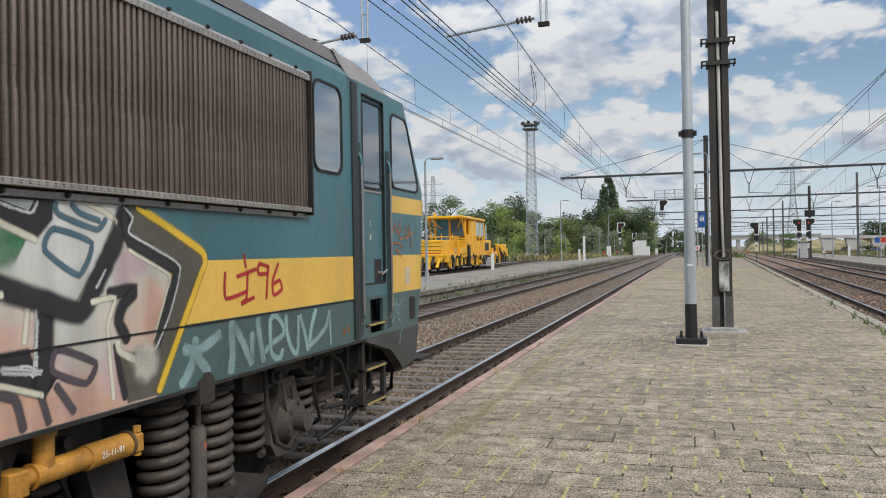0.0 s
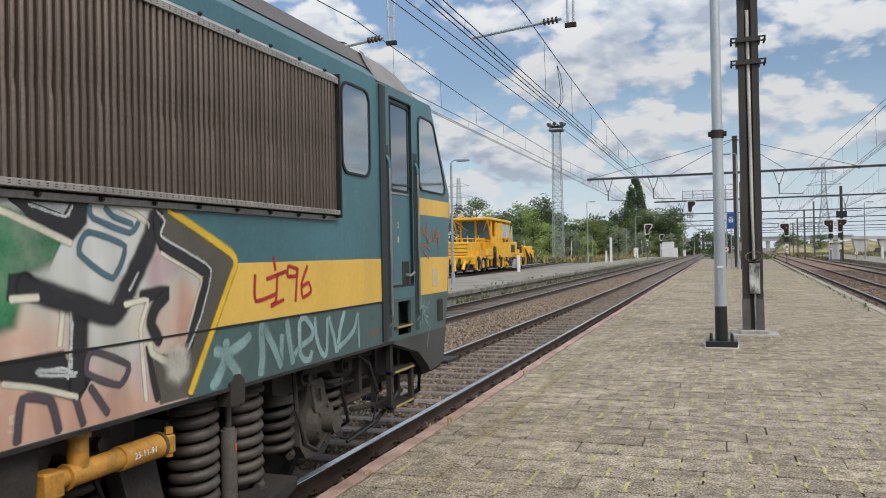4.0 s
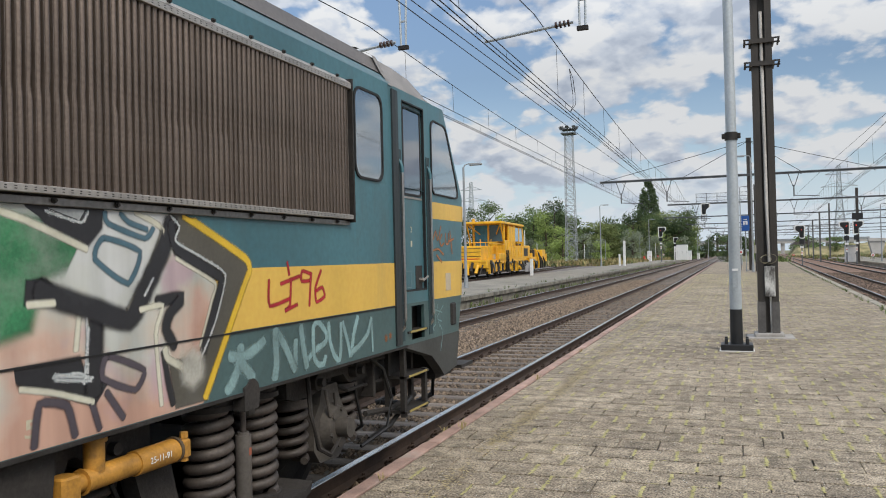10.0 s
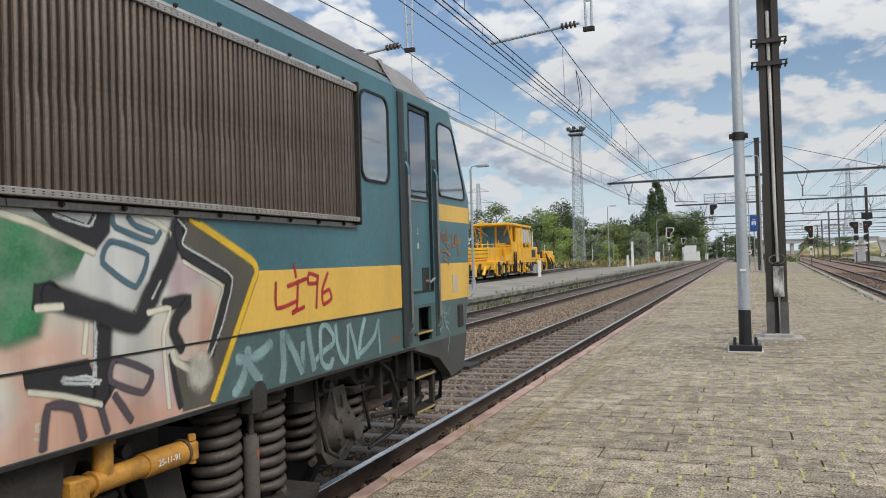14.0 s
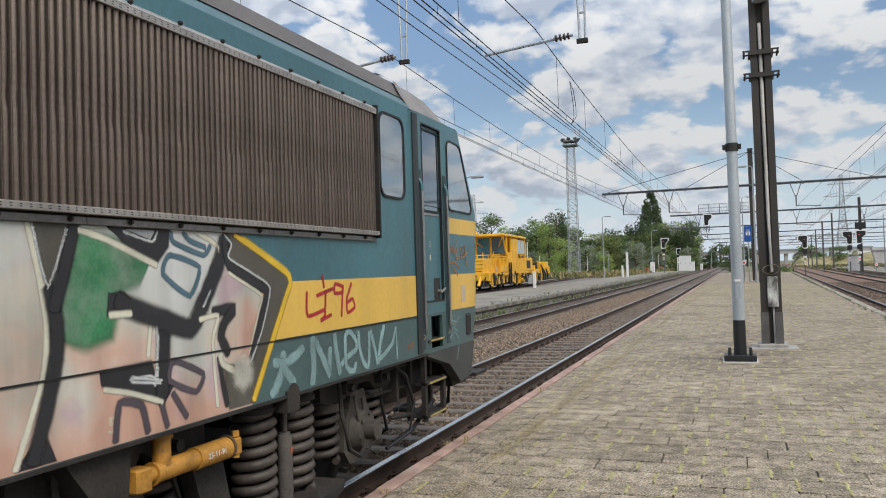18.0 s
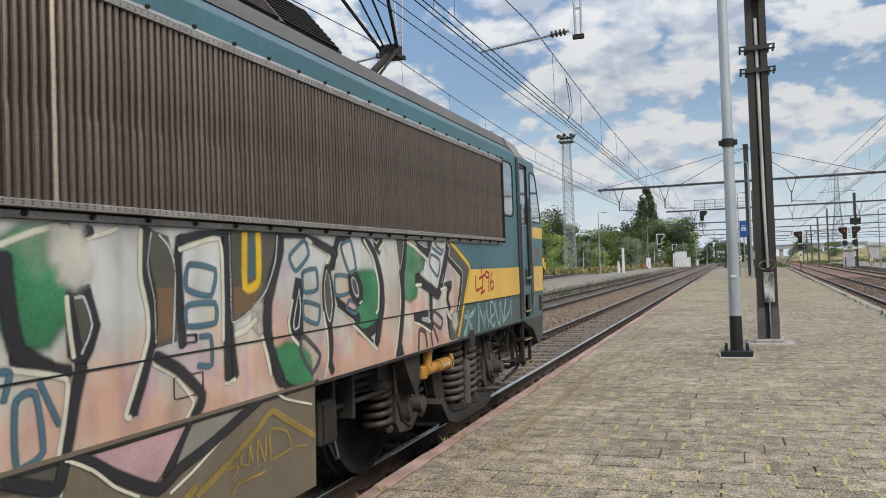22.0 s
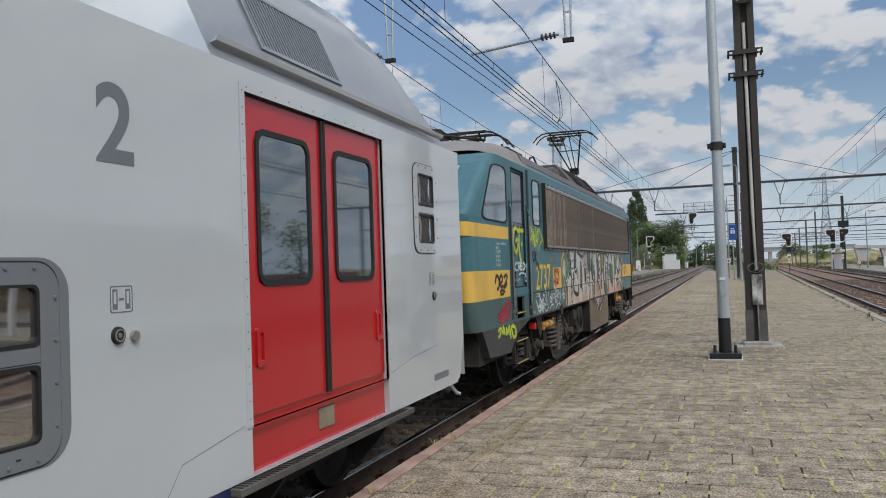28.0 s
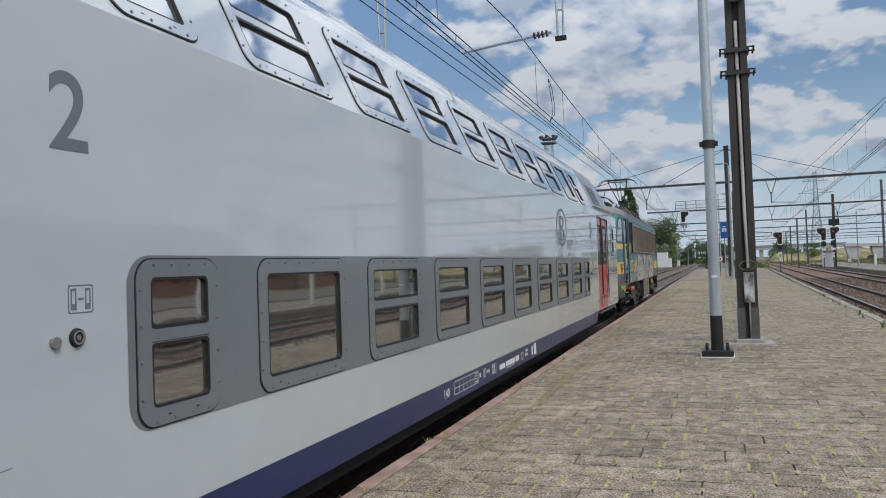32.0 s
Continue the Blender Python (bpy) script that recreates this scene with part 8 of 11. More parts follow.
# ---- the double-deck coach behind it ----
COACH_Y = -23.03
CH = 1.44
coach = thing("double_deck_coach", "light grey double-deck railway coach with red doors", "railway coach", pose(TRACK_X, COACH_Y, RAIL_Z))
END = 12.85


def cside(a, b, d=0.0):
    return Vector((CH + d, a, b))


SLOPE = Vector((-0.34, 0, 0.74)).normalized()
OUT = Vector((0.74, 0, 0.34)).normalized()
SHOULDER = 3.0


def cup(a, b, d=0.0):
    """A point of the leaning upper wall: b metres up the slope from the shoulder."""
    return Vector((CH, a, SHOULDER)) + SLOPE * b + OUT * d


DOOR = [(8.95, 10.90), (-10.40, -8.45)]
LOW = []                     # lower windows: start, end, split
for k in range(10):
    a = -5.573 + 1.56 * (k - 1)
    if k == 0:
        LOW.append((-6.61, -5.97, True))
    elif k == 9:
        LOW.append((6.93, 7.575, True))
    else:
        LOW.append((a, a + 1.16, k != 1))
holes = [(a + 0.10, c - 0.10, 1.18, 1.79) for a, c, _ in LOW] + [(a, c, 0.68, 2.86) for a, c in DOOR] + [(11.57, 12.13, 1.98, 2.74)]

b = B()
panel(b, [-END + 0.25, END - 0.25], [0.67, 1.08, 1.91, SHOULDER], holes, lambda a, c, d: cside(a, c, d), 0.05)
for e in (1, -1):
    y0, y1 = e * (END - 0.25), e * END
    put(b, [cside(y0, 0.95), cside(y1, 1.10), cside(y1, SHOULDER), cside(y0, SHOULDER)], [(0, 1, 2, 3)])
    put(b, [cside(y0, 0.67), cside(y1 - e * 0.15, 0.72), cside(y1, 1.10), cside(y0, 0.95)], [(0, 1, 2, 3)])
part("side_wall", b, COACH_WHITE, coach, "glossy light grey side wall")
b = B()
put(b, [(-CH, -END, 0.7), (-CH, END, 0.7), (-CH, END, SHOULDER), (-CH, -END, SHOULDER)], [(0, 1, 2, 3)])
part("far_wall", b, COACH_WHITE, coach)

# upper wall, leaning in, between the roof ends
UPW = []
for k in range(10):
    a = -5.573 + 1.56 * (k - 1)
    if k == 0:
        UPW.append((-6.69, -6.03, False))
    elif k == 9:
        UPW.append((6.90, 7.54, True))
    else:
        UPW.append((a, a + 1.13, k != 8))
b = B()
panel(b, [-END + 4.2, END - 4.2], [0.0, 0.86], [(a + 0.07, c - 0.07, 0.10, 0.76) for a, c, _ in UPW], cup, 0.05)
part("upper_wall", b, COACH_WHITE, coach, "leaning upper side wall")
top = cup(0, 0.86)
prof = [(top.x, top.z), (CH - 0.50, 4.02), (CH - 0.66, 4.12), (CH - 0.95, 4.21), (0.0, 4.28)]
b = B()
for (xa, za), (xb, zb) in zip(prof, prof[1:]):
    for s in (1, -1):
        put(b, [(s * xa, -END + 4.2, za), (s * xa, END - 4.2, za), (s * xb, END - 4.2, zb), (s * xb, -END + 4.2, zb)], [(0, 1, 2, 3)])
part("roof", b, COACH_WHITE, coach, "rounded light grey roof", smooth=True)
b = B()
q = cup(0, 0.86)
put(b, [(-CH, -END + 4.2, SHOULDER), (-CH, END - 4.2, SHOULDER), (-q.x, END - 4.2, q.z), (-q.x, -END + 4.2, q.z)], [(0, 1, 2, 3)])
part("upper_wall", b, COACH_WHITE, coach)
# grey roof ends over the doors with an air grille, falling to the coach end
full = [(CH, SHOULDER)] + [(top.x, top.z)] + prof[1:]
for e in (1, -1):
    b = B()
    rows = []
    for y, k in ((END - 4.2, 1.0), (END - 1.7, 0.97), (END - 1.15, 0.88), (END - 0.75, 0.70), (END - 0.38, 0.38), (END - 0.12, 0.10)):
        r = [(CH - (CH - x) * (0.25 + 0.75 * k) if x < CH else x, e * y, SHOULDER + (z - SHOULDER) * k) for x, z in full]
        rows.append(r + [(-x, yy, z) for x, yy, z in reversed(r[:-1])])
    for p, r in zip(rows, rows[1:]):
        for i in range(len(p) - 1):
            put(b, [p[i], p[i + 1], r[i + 1], r[i]], [(0, 1, 2, 3)])
    dome = part("roof_end", b, COACH_ROOF, coach, "smooth mid-grey roof end", smooth=True)
    y0 = e * (END - 3.55)
    y0, y1 = min(y0, y0 + e * 1.1), max(y0, y0 + e * 1.1)
    b = B()
    ring(b, [(y0, 0.22), (y1, 0.22), (y1, 0.72), (y0, 0.72)], [(y0 + 0.03, 0.25), (y1 - 0.03, 0.25), (y1 - 0.03, 0.69), (y0 + 0.03, 0.69)], cup, -0.02, 0.012)
    gr = part("air_grille", b, COACH_GREY, dome, "grey louvred air intake")
    k = y0 + 0.05
    while k < y1 - 0.03:
        b = B()
        prism(b, [(k, 0.25), (k + 0.018, 0.25), (k + 0.018, 0.69), (k, 0.69)], lambda a, c: cup(a, c, -0.005), lambda a, c: cup(a, c, 0.008))
        part("grille_bar", b, MARK_GREY, gr)
        k += 0.04
    b = B()
    prism(b, [(0.0, 0.0), (0.040, 0.012), (0.048, 0.040), (0.040, 0.040), (0.030, 0.020), (0.0, 0.012)], lambda a, c: (CH - 0.035 + a, e * (END - 4.15), SHOULDER + 0.08 + c), lambda a, c: (CH - 0.035 + a, e * (END - 0.45), SHOULDER + 0.08 + c))
    part("gutter", b, COACH_WHITE, coach, "grey rain gutter above the door")
    b = B()
    put(b, [(-CH, e * END, 0.72), (CH, e * END, 0.72), (CH, e * END, SHOULDER), (-CH, e * END, SHOULDER)], [(0, 1, 2, 3)])
    part("end_wall", b, COACH_WHITE, coach)
    b = B()
    ring(b, rounded(-0.75, 0.75, 0.95, 3.15, 0.15), rounded(-0.55, 0.55, 1.10, 3.0, 0.1), lambda a, c, d: Vector((a, e * (END + d), c)), 0.0, 0.45)
    part("gangway", b, RUBBER, coach, "black rubber gangway")

# dark window band, bolted frames, panes
b = B()
panel(b, [-6.52, 7.49], [1.082, 1.905], [(a + 0.10, c - 0.10, 1.18, 1.79) for a, c, _ in LOW], lambda a, c, d: cside(a, c, d + 0.003), 0.02)
for e in (1, -1):
    m0, r = (7.49 if e > 0 else -6.52), 0.145
    o = [(m0 + e * r * math.sin(0.196 * k), 1.082 + r - r * math.cos(0.196 * k)) for k in range(9)] + [(m0 + e * r * math.cos(0.196 * k), 1.905 - r + r * math.sin(0.196 * k)) for k in range(9)]
    sheet(b, o if e > 0 else o[::-1], cside, 0.003)
part("window_band", b, COACH_GREY, coach, "dark grey band round the lower windows")


def bulged(a0, a1, z0, z1, f, rise):
    """A pane that swells a little, so that what it mirrors bends."""
    b = B()
    nu, nv = 8, 6
    g = [[b.verts.new(f(a0 + (a1 - a0) * i / nu, z0 + (z1 - z0) * k / nv, -0.008 + rise * (1 - (2 * i / nu - 1) ** 2) * (1 - (2 * k / nv - 1) ** 2))) for k in range(nv + 1)] for i in range(nu + 1)]
    for i in range(nu):
        for k in range(nv):
            b.faces.new((g[i][k], g[i + 1][k], g[i + 1][k + 1], g[i][k + 1]))
    return b


def coach_window(a0, a1, z0, z1, split, f, glass, rim, bolts, r=0.11, bar=0.55):
    """A bolted frame with one or two panes, each in a rounded black seal."""
    w = part("window", ring(B(), rounded(a0, a1, z0, z1, r, 8), rounded(a0 + 0.095, a1 - 0.095, z0 + 0.085, z1 - 0.085, 0.035, 8), f, 0.0, 0.012), rim, coach, "framed coach window", smooth=True)
    part("gasket", ring(B(), rounded(a0 - 0.007, a1 + 0.007, z0 - 0.007, z1 + 0.007, r, 8), rounded(a0, a1, z0, z1, r, 8), f, -0.002, 0.006), RUBBER, w)
    g0, g1, h0, h1 = a0 + 0.095, a1 - 0.095, z0 + 0.085, z1 - 0.085
    cells = [(h0, h1)]
    if split:
        zm, hb = h0 + (h1 - h0) * bar, 0.040
        b = B()
        prism(b, [(g0 - 0.01, zm - hb), (g1 + 0.01, zm - hb), (g1 + 0.01, zm + hb), (g0 - 0.01, zm + hb)], lambda a, c: f(a, c, -0.012), lambda a, c: f(a, c, 0.009))
        part("window_bar", b, rim, w)
        part("bar_groove", prism(B(), [(g0, zm - hb + 0.010), (g1, zm - hb + 0.010), (g1, zm - hb + 0.014), (g0, zm - hb + 0.014)], lambda a, c: f(a, c, 0.004), lambda a, c: f(a, c, 0.0096)), RUBBER, w)
        cells = [(h0, zm - hb), (zm + hb, h1)]
    for c0, c1 in cells:
        part("seal", ring(B(), rounded(g0 - 0.006, g1 + 0.006, c0 - 0.006, c1 + 0.006, 0.035, 6), rounded(g0 + 0.012, g1 - 0.012, c0 + 0.012, c1 - 0.012, 0.03, 6), f, -0.012, 0.0105), RUBBER, w)
        part("pane", bulged(g0 + 0.004, g1 - 0.004, c0 + 0.004, c1 - 0.004, f, 0.0006), glass, w, smooth=True)
    b = B()
    n = max(2, int((a1 - a0) / 0.20))
    pts = [(a0 + 0.12 + (a1 - a0 - 0.24) * k / n, z) for k in range(n + 1) for z in (z0 + 0.022, z1 - 0.022)] + [(a, z0 + 0.14 + (z1 - z0 - 0.28) * k / 3) for k in range(4) for a in (a0 + 0.022, a1 - 0.022)]
    for a, c in pts:
        rod(b, f(a, c, 0.010), f(a, c, 0.019), 0.0095, 0.007, n=7)
    tagged(part("screw", b, bolts, w), kind="stuff")
    for a in (a0 + 0.20, a1 - 0.22):
        part("drain_slot", prism(B(), [(a, z0 + 0.040), (a + 0.022, z0 + 0.040), (a + 0.022, z0 + 0.048), (a, z0 + 0.048)], lambda q, c: f(q, c, 0.006), lambda q, c: f(q, c, 0.0128)), BLACK_PAINT, w)


for a0, a1, split in LOW:
    coach_window(a0, a1, 1.095, 1.885, split, cside, GLASS, COACH_GREY, MARK_GREY)
for a0, a1, split in UPW:
    coach_window(a0, a1, 0.03, 0.83, split, cup, GLASS_UP, COACH_WHITE, MARK_GREY, bar=0.52)
coach_window(11.55, 12.15, 1.96, 2.76, True, cside, GLASS_UP, COACH_WHITE, MARK_GREY, bar=0.48)

# doors: two red leaves each, sunk a little, above a red step well
for e in (1, -1):
    a0, a1 = DOOR[0] if e > 0 else DOOR[1]
    am = (a0 + a1) / 2
    for c0, c1 in ((a0 + 0.012, am - 0.03), (am + 0.03, a1 - 0.012)):
        leaf = part("door_leaf", panel(B(), [c0, c1], [1.00, 2.85], [(c0 + 0.15, c1 - 0.17, 1.76, 2.66)], lambda a, c, d: cside(a, c, d - 0.03), 0.02), COACH_RED, coach, "glossy red sliding door leaf")
        f = lambda a, c, d: cside(a, c, d - 0.03)
        part("door_window_frame", ring(B(), rounded(c0 + 0.13, c1 - 0.15, 1.74, 2.68, 0.10, 8), rounded(c0 + 0.165, c1 - 0.185, 1.775, 2.645, 0.07, 8), f, -0.01, 0.012), RUBBER, leaf, smooth=True)
        part("pane", sheet(B(), rounded(c0 + 0.15, c1 - 0.17, 1.76, 2.66, 0.08), f, 0.003), DOOR_GLASS, leaf)
    part("door_rubber", box(box(B(), CH - 0.04, CH - 0.012, am - 0.03, am - 0.003, 1.0, 2.85), CH - 0.04, CH - 0.012, am + 0.003, am + 0.03, 1.0, 2.85), RUBBER, coach, "black rubber door edges")
    part("step_well", box(B(), CH - 0.10, CH - 0.045, a0, a1, 0.66, 1.0), COACH_RED, coach, "red panel below the doors")
    part("plate", box(B(), CH - 0.05, CH - 0.035, am - 0.12, am + 0.10, 0.76, 0.90, None, 0.01), mat("brass_plate", (0.32, 0.27, 0.2), 0.5, 0.4, 0.2, 6, 40, 0.05), coach, "dull metal plate")
    for hy in (a0 + 0.10, a1 - 0.16):
        part("door_grip", ring(B(), rounded(hy, hy + 0.10, 1.27, 1.50, 0.02), rounded(hy + 0.03, hy + 0.07, 1.30, 1.47, 0.012), cside, -0.035, -0.015), COACH_RED, coach)
    part("door_frame", ring(B(), [(a0 - 0.05, 0.95), (a1 + 0.05, 0.95), (a1 + 0.05, 2.91), (a0 - 0.05, 2.91)], [(a0, 0.95), (a1, 0.95), (a1, 2.86), (a0, 2.86)], cside, -0.02, 0.008), COACH_WHITE, coach, "riveted door surround")
    st = part("door_step", box(B(), CH - 0.25, CH + 0.07, a0 - 0.22, a1 + 0.36, 0.615, 0.66, None, 0.008), mat("step_tread", (0.10, 0.095, 0.085), 0.8, 0.3, 0.3, 5, 40, 0.5), coach, "long grey tread plate below the door")
    b = B()
    for k in range(20):
        c = 1.0 + 0.098 * k
        for a in (a0 - 0.028, a1 + 0.028):
            rod(b, cside(a, c, 0.007), cside(a, c, 0.011), 0.005, n=6)
    for k in range(13):
        rod(b, cside(a0 + 0.02 + 0.158 * k, 2.887, 0.007), cside(a0 + 0.02 + 0.158 * k, 2.887, 0.011), 0.005, n=6)
    tagged(part("surround_rivet", b, MARK_GREY, coach), kind="stuff")
    b = B()
    for k in range(int((a1 - a0 + 0.5) / 0.045)):
        box(b, CH - 0.22, CH + 0.06, a0 - 0.20 + 0.045 * k, a0 - 0.185 + 0.045 * k, 0.66, 0.665)
    tagged(part("tread_rib", b, STEEL_DARK, st, weld=False), kind="stuff")
    for rows_ in (((a0 - 0.07, 0.97), (a0 - 0.62, 0.885), (a0 - 0.78, 0.70)), ((a1 + 0.07, 0.985), (a1 + 0.55, 1.06), (a1 + 1.15, 1.10))):
        b = B()
        for (p, q), (u, v) in zip(rows_, rows_[1:]):
            prism(b, [(p, q - 0.002), (u, v - 0.002), (u, v + 0.002), (p, q + 0.002)], lambda a, c: cside(a, c, -0.001), lambda a, c: cside(a, c, 0.0012))
        part("panel_seam", b, MARK_GREY, coach, "thin dark panel seam")
    for by in (a0 + 0.3, a1 - 0.1):
        part("step_bracket", prism(B(), [(CH - 0.3, 0.60), (CH + 0.02, 0.60), (CH - 0.05, 0.50), (CH - 0.25, 0.28), (CH - 0.3, 0.28)], lambda a, c: (a, by, c), lambda a, c: (a, by + 0.05, c)), STEEL_DARK, st)

# navy skirt and underframe
b = B()
panel(b, [-8.45, 8.45], [0.44, 0.67], [], lambda a, c, d: cside(a, c, d - 0.004), 0.02)
for e in (1, -1):
    o = [(e * 8.45, 0.44), (e * 8.75, 0.62), (e * 8.75, 0.67), (e * 8.45, 0.67)]
    sheet(b, o, cside, -0.004)
part("navy_skirt", b, COACH_BLUE, coach, "navy blue lower stripe with white technical lettering")
b = B()
box(b, -1.2, 1.30, -8.4, 8.4, 0.28, 0.46)
box(b, -1.2, 1.2, -12.4, 12.4, 0.60, 0.80)
part("underframe", b, STEEL_DARK, coach)
# interior so that light does not shine through
b = B()
box(b, -1.30, 1.33, -12.6, 12.6, 0.80, 2.95)
box(b, -0.95, 0.98, -8.4, 8.4, 2.95, 3.9)
part("inner_shell", b, mat("dark_interior", (0.05, 0.05, 0.05), 0.9, 0, 0.2, 1, 10, 0), coach)
WHEEL_C = wheel_mesh(0.46)
WHEEL_C.materials.append(BOGIE)
for e in (1, -1):
    cy = e * 9.9
    b = B()
    for s in (1, -1):
        prism(b, [(cy - 1.7, 0.55), (cy - 0.5, 0.38), (cy + 0.5, 0.38), (cy + 1.7, 0.55), (cy + 1.7, 0.68), (cy - 1.7, 0.68)], lambda a, c: (s * 0.95, a, c), lambda a, c: (s * 1.10, a, c))
    bg = part("bogie", b, BOGIE, coach, "dark coach bogie")
    for dy in (-1.25, 1.25):
        wheelset(coach, cy + dy, 0.46, WHEEL_C)
        b = B()
        rod(b, (1.05, cy + dy, 0.46), (1.22, cy + dy, 0.46), 0.13, n=12)
        box(b, 1.0, 1.16, cy + dy - 0.2, cy + dy + 0.2, 0.36, 0.6, None, 0.03)
        part("axlebox", b, BOGIE, bg)
    for s in (-0.87, 0.87):
        b = B()
        rod(b, (s, e * END, 1.02), (s, e * (END + 0.5), 1.02), 0.11, n=14)
        rod(b, (s, e * (END + 0.5), 1.02), (s, e * (END + 0.55), 1.02), 0.22, n=18)
        part("buffer", b, BOGIE, coach, smooth=True)
    b = B()
    tube(b, [(1.25, e * (END - 0.3), 0.70), (1.32, e * (END - 0.12), 0.62), (1.34, e * (END + 0.02), 0.52), (1.34, e * (END + 0.1), 0.50)], 0.02, 6)
    part("lifting_hook", b, COACH_WHITE, coach)
    b = B()
    for x in (0.4, 0.7, 1.0):
        tube(b, [(x, e * END, 0.95), (x, e * (END + 0.3), 0.55), (x, e * (END + 0.7), 0.42), (x, e * (END + 1.1), 0.7), (x, e * (END + 1.25), 0.95)], 0.03, 6)
    part("coupling_hose", b, RUBBER, coach, smooth=True)

# numerals, round badge, buttons
SIDE = Matrix(((0, 0, 1, 0), (1, 0, 0, 0), (0, 1, 0, 0), (0, 0, 0, 1)))


def on_coach(a, z, d=0.0015):
    return Matrix.Translation(cside(a, z, d)) @ SIDE


letters("2", 0.50, MARK_GREY, coach, on_coach(7.80, 2.335), "class_numeral", "grey class numeral", 0.009)
letters("2", 0.47, MARK_GREY, coach, on_coach(-7.10, 2.346), "class_numeral", "grey class numeral", 0.004)
b = B()
big = [(4.42 + 0.51 * math.cos(w), 2.44 + 0.335 * math.sin(w)) for w in [2 * math.pi * k / 40 for k in range(40)]]
small = [(4.42 + 0.43 * math.cos(w), 2.44 + 0.285 * math.sin(w)) for w in [2 * math.pi * k / 40 for k in range(40)]]
ring(b, big, small, cside, -0.001, 0.0015)
badge = part("oval_badge", b, MARK_GREY, coach, "grey oval operator badge")
b = B()
# the mark inside the oval: a stem and two open bowls
def bowl(b, hx, z0, z1, left, rx, hole_x, hole_z):
    """One half of the mark: a straight left side, a round right side and an open hole."""
    mid, rz, out, hole = (z0 + z1) / 2, (z1 - z0) / 2, [], []
    for k in range(56):
        w = 2 * math.pi * k / 56
        c, d = math.cos(w), math.sin(w)
        if c >= 0:
            r = ((c / rx) ** 2.3 + abs(d / rz) ** 2.3) ** (-1 / 2.3)
        else:
            r = min((left - hx) / c, rz / abs(d) if abs(d) > 1e-6 else 9)
        out.append((hx + r * c, mid + r * d))
        p = 2.3 if c >= 0 else 5.0
        r = (abs(c / hole_x) ** p + abs(d / hole_z) ** p) ** (-1 / p)
        hole.append((hx + r * c, mid + r * d))
    ring(b, out, hole, cside, 0.0015, 0.0025)


bowl(b, 4.432, 2.43, 2.64, 4.225, 0.215, 0.078, 0.065)
bowl(b, 4.455, 2.195, 2.43, 4.225, 0.24, 0.10, 0.075)
sheet(b, [(4.225, 2.197), (4.34, 2.197), (4.34, 2.638), (4.225, 2.638)], cside, 0.0026, 0.0012)
sheet(b, [(4.155, 2.585), (4.175, 2.565), (4.225, 2.575), (4.225, 2.637)], cside, 0.0015, 0.0025)
sheet(b, [(4.155, 2.245), (4.225, 2.20), (4.225, 2.26), (4.175, 2.265)], cside, 0.0015, 0.0025)
part("badge_mark", b, MARK_GREY, badge)
for y, e in ((-6.90, 1), (7.98, 1), (12.0, 1)):
    yb = y - (0.07 if y < 10 else 0)
    bt = part("door_button", rod(B(), cside(yb, 1.56), cside(yb, 1.56, 0.014), 0.040, 0.037, n=24), RUBBER, coach, "round black door button", smooth=True)
    part("button_ring", ring(B(), [(yb + 0.030 * math.cos(0.262 * k), 1.56 + 0.030 * math.sin(0.262 * k)) for k in range(24)], [(yb + 0.023 * math.cos(0.262 * k), 1.56 + 0.023 * math.sin(0.262 * k)) for k in range(24)], cside, 0.012, 0.018), ALU, bt, "bare metal ring")
    part("button_mark", rod(B(), cside(yb, 1.56, 0.013), cside(yb, 1.56, 0.0165), 0.012, n=14), MARK_GREY, bt)
    if y < 10:
        part("key_switch", rod(B(), cside(y + 0.03 - 0.22 * (y < 0), 1.55), cside(y + 0.03 - 0.22 * (y < 0), 1.55, 0.02), 0.024, n=12), ALU, coach)
    sq = part("door_symbol", ring(B(), rounded(y - 0.11, y + 0.03, 1.66, 1.78, 0.01), rounded(y - 0.105, y + 0.025, 1.665, 1.775, 0.01), cside, -0.001, 0.0015), MARK_GREY, coach, "door-opening pictogram")
    b = B()
    for a in (y - 0.095, y - 0.015):
        ring(b, [(a, 1.675), (a + 0.03, 1.675), (a + 0.03, 1.765), (a, 1.765)], [(a + 0.006, 1.70), (a + 0.024, 1.70), (a + 0.024, 1.755), (a + 0.006, 1.755)], cside, -0.001, 0.0016)
    sheet(b, [(y - 0.055, 1.715), (y - 0.025, 1.715), (y - 0.025, 1.725), (y - 0.055, 1.725)], cside, 0.0016)
    part("symbol_doors", b, MARK_GREY, sq)
# technical writing on the skirt: plain bars where it cannot be read or names the vehicle
def skirt_bar(name, a0, a1, z0, z1, m=WHITE_PAINT):
    return part(name, sheet(B(), [(a0, z0), (a1, z0), (a1, z1), (a0, z1)], cside, -0.002, 0.001), m, coach)


skirt_bar("number_bar", -0.17, 0.10, 0.515, 0.575)
skirt_bar("number_bar", 0.15, 0.62, 0.515, 0.58)
skirt_bar("number_bar", 0.66, 0.85, 0.515, 0.585)
skirt_bar("underline", 0.15, 0.62, 0.492, 0.50)
skirt_bar("white_plate", 1.64, 1.72, 0.49, 0.62)
skirt_bar("white_plate", 1.80, 1.95, 0.48, 0.64)
skirt_bar("white_plate", -1.05, -1.00, 0.55, 0.595)


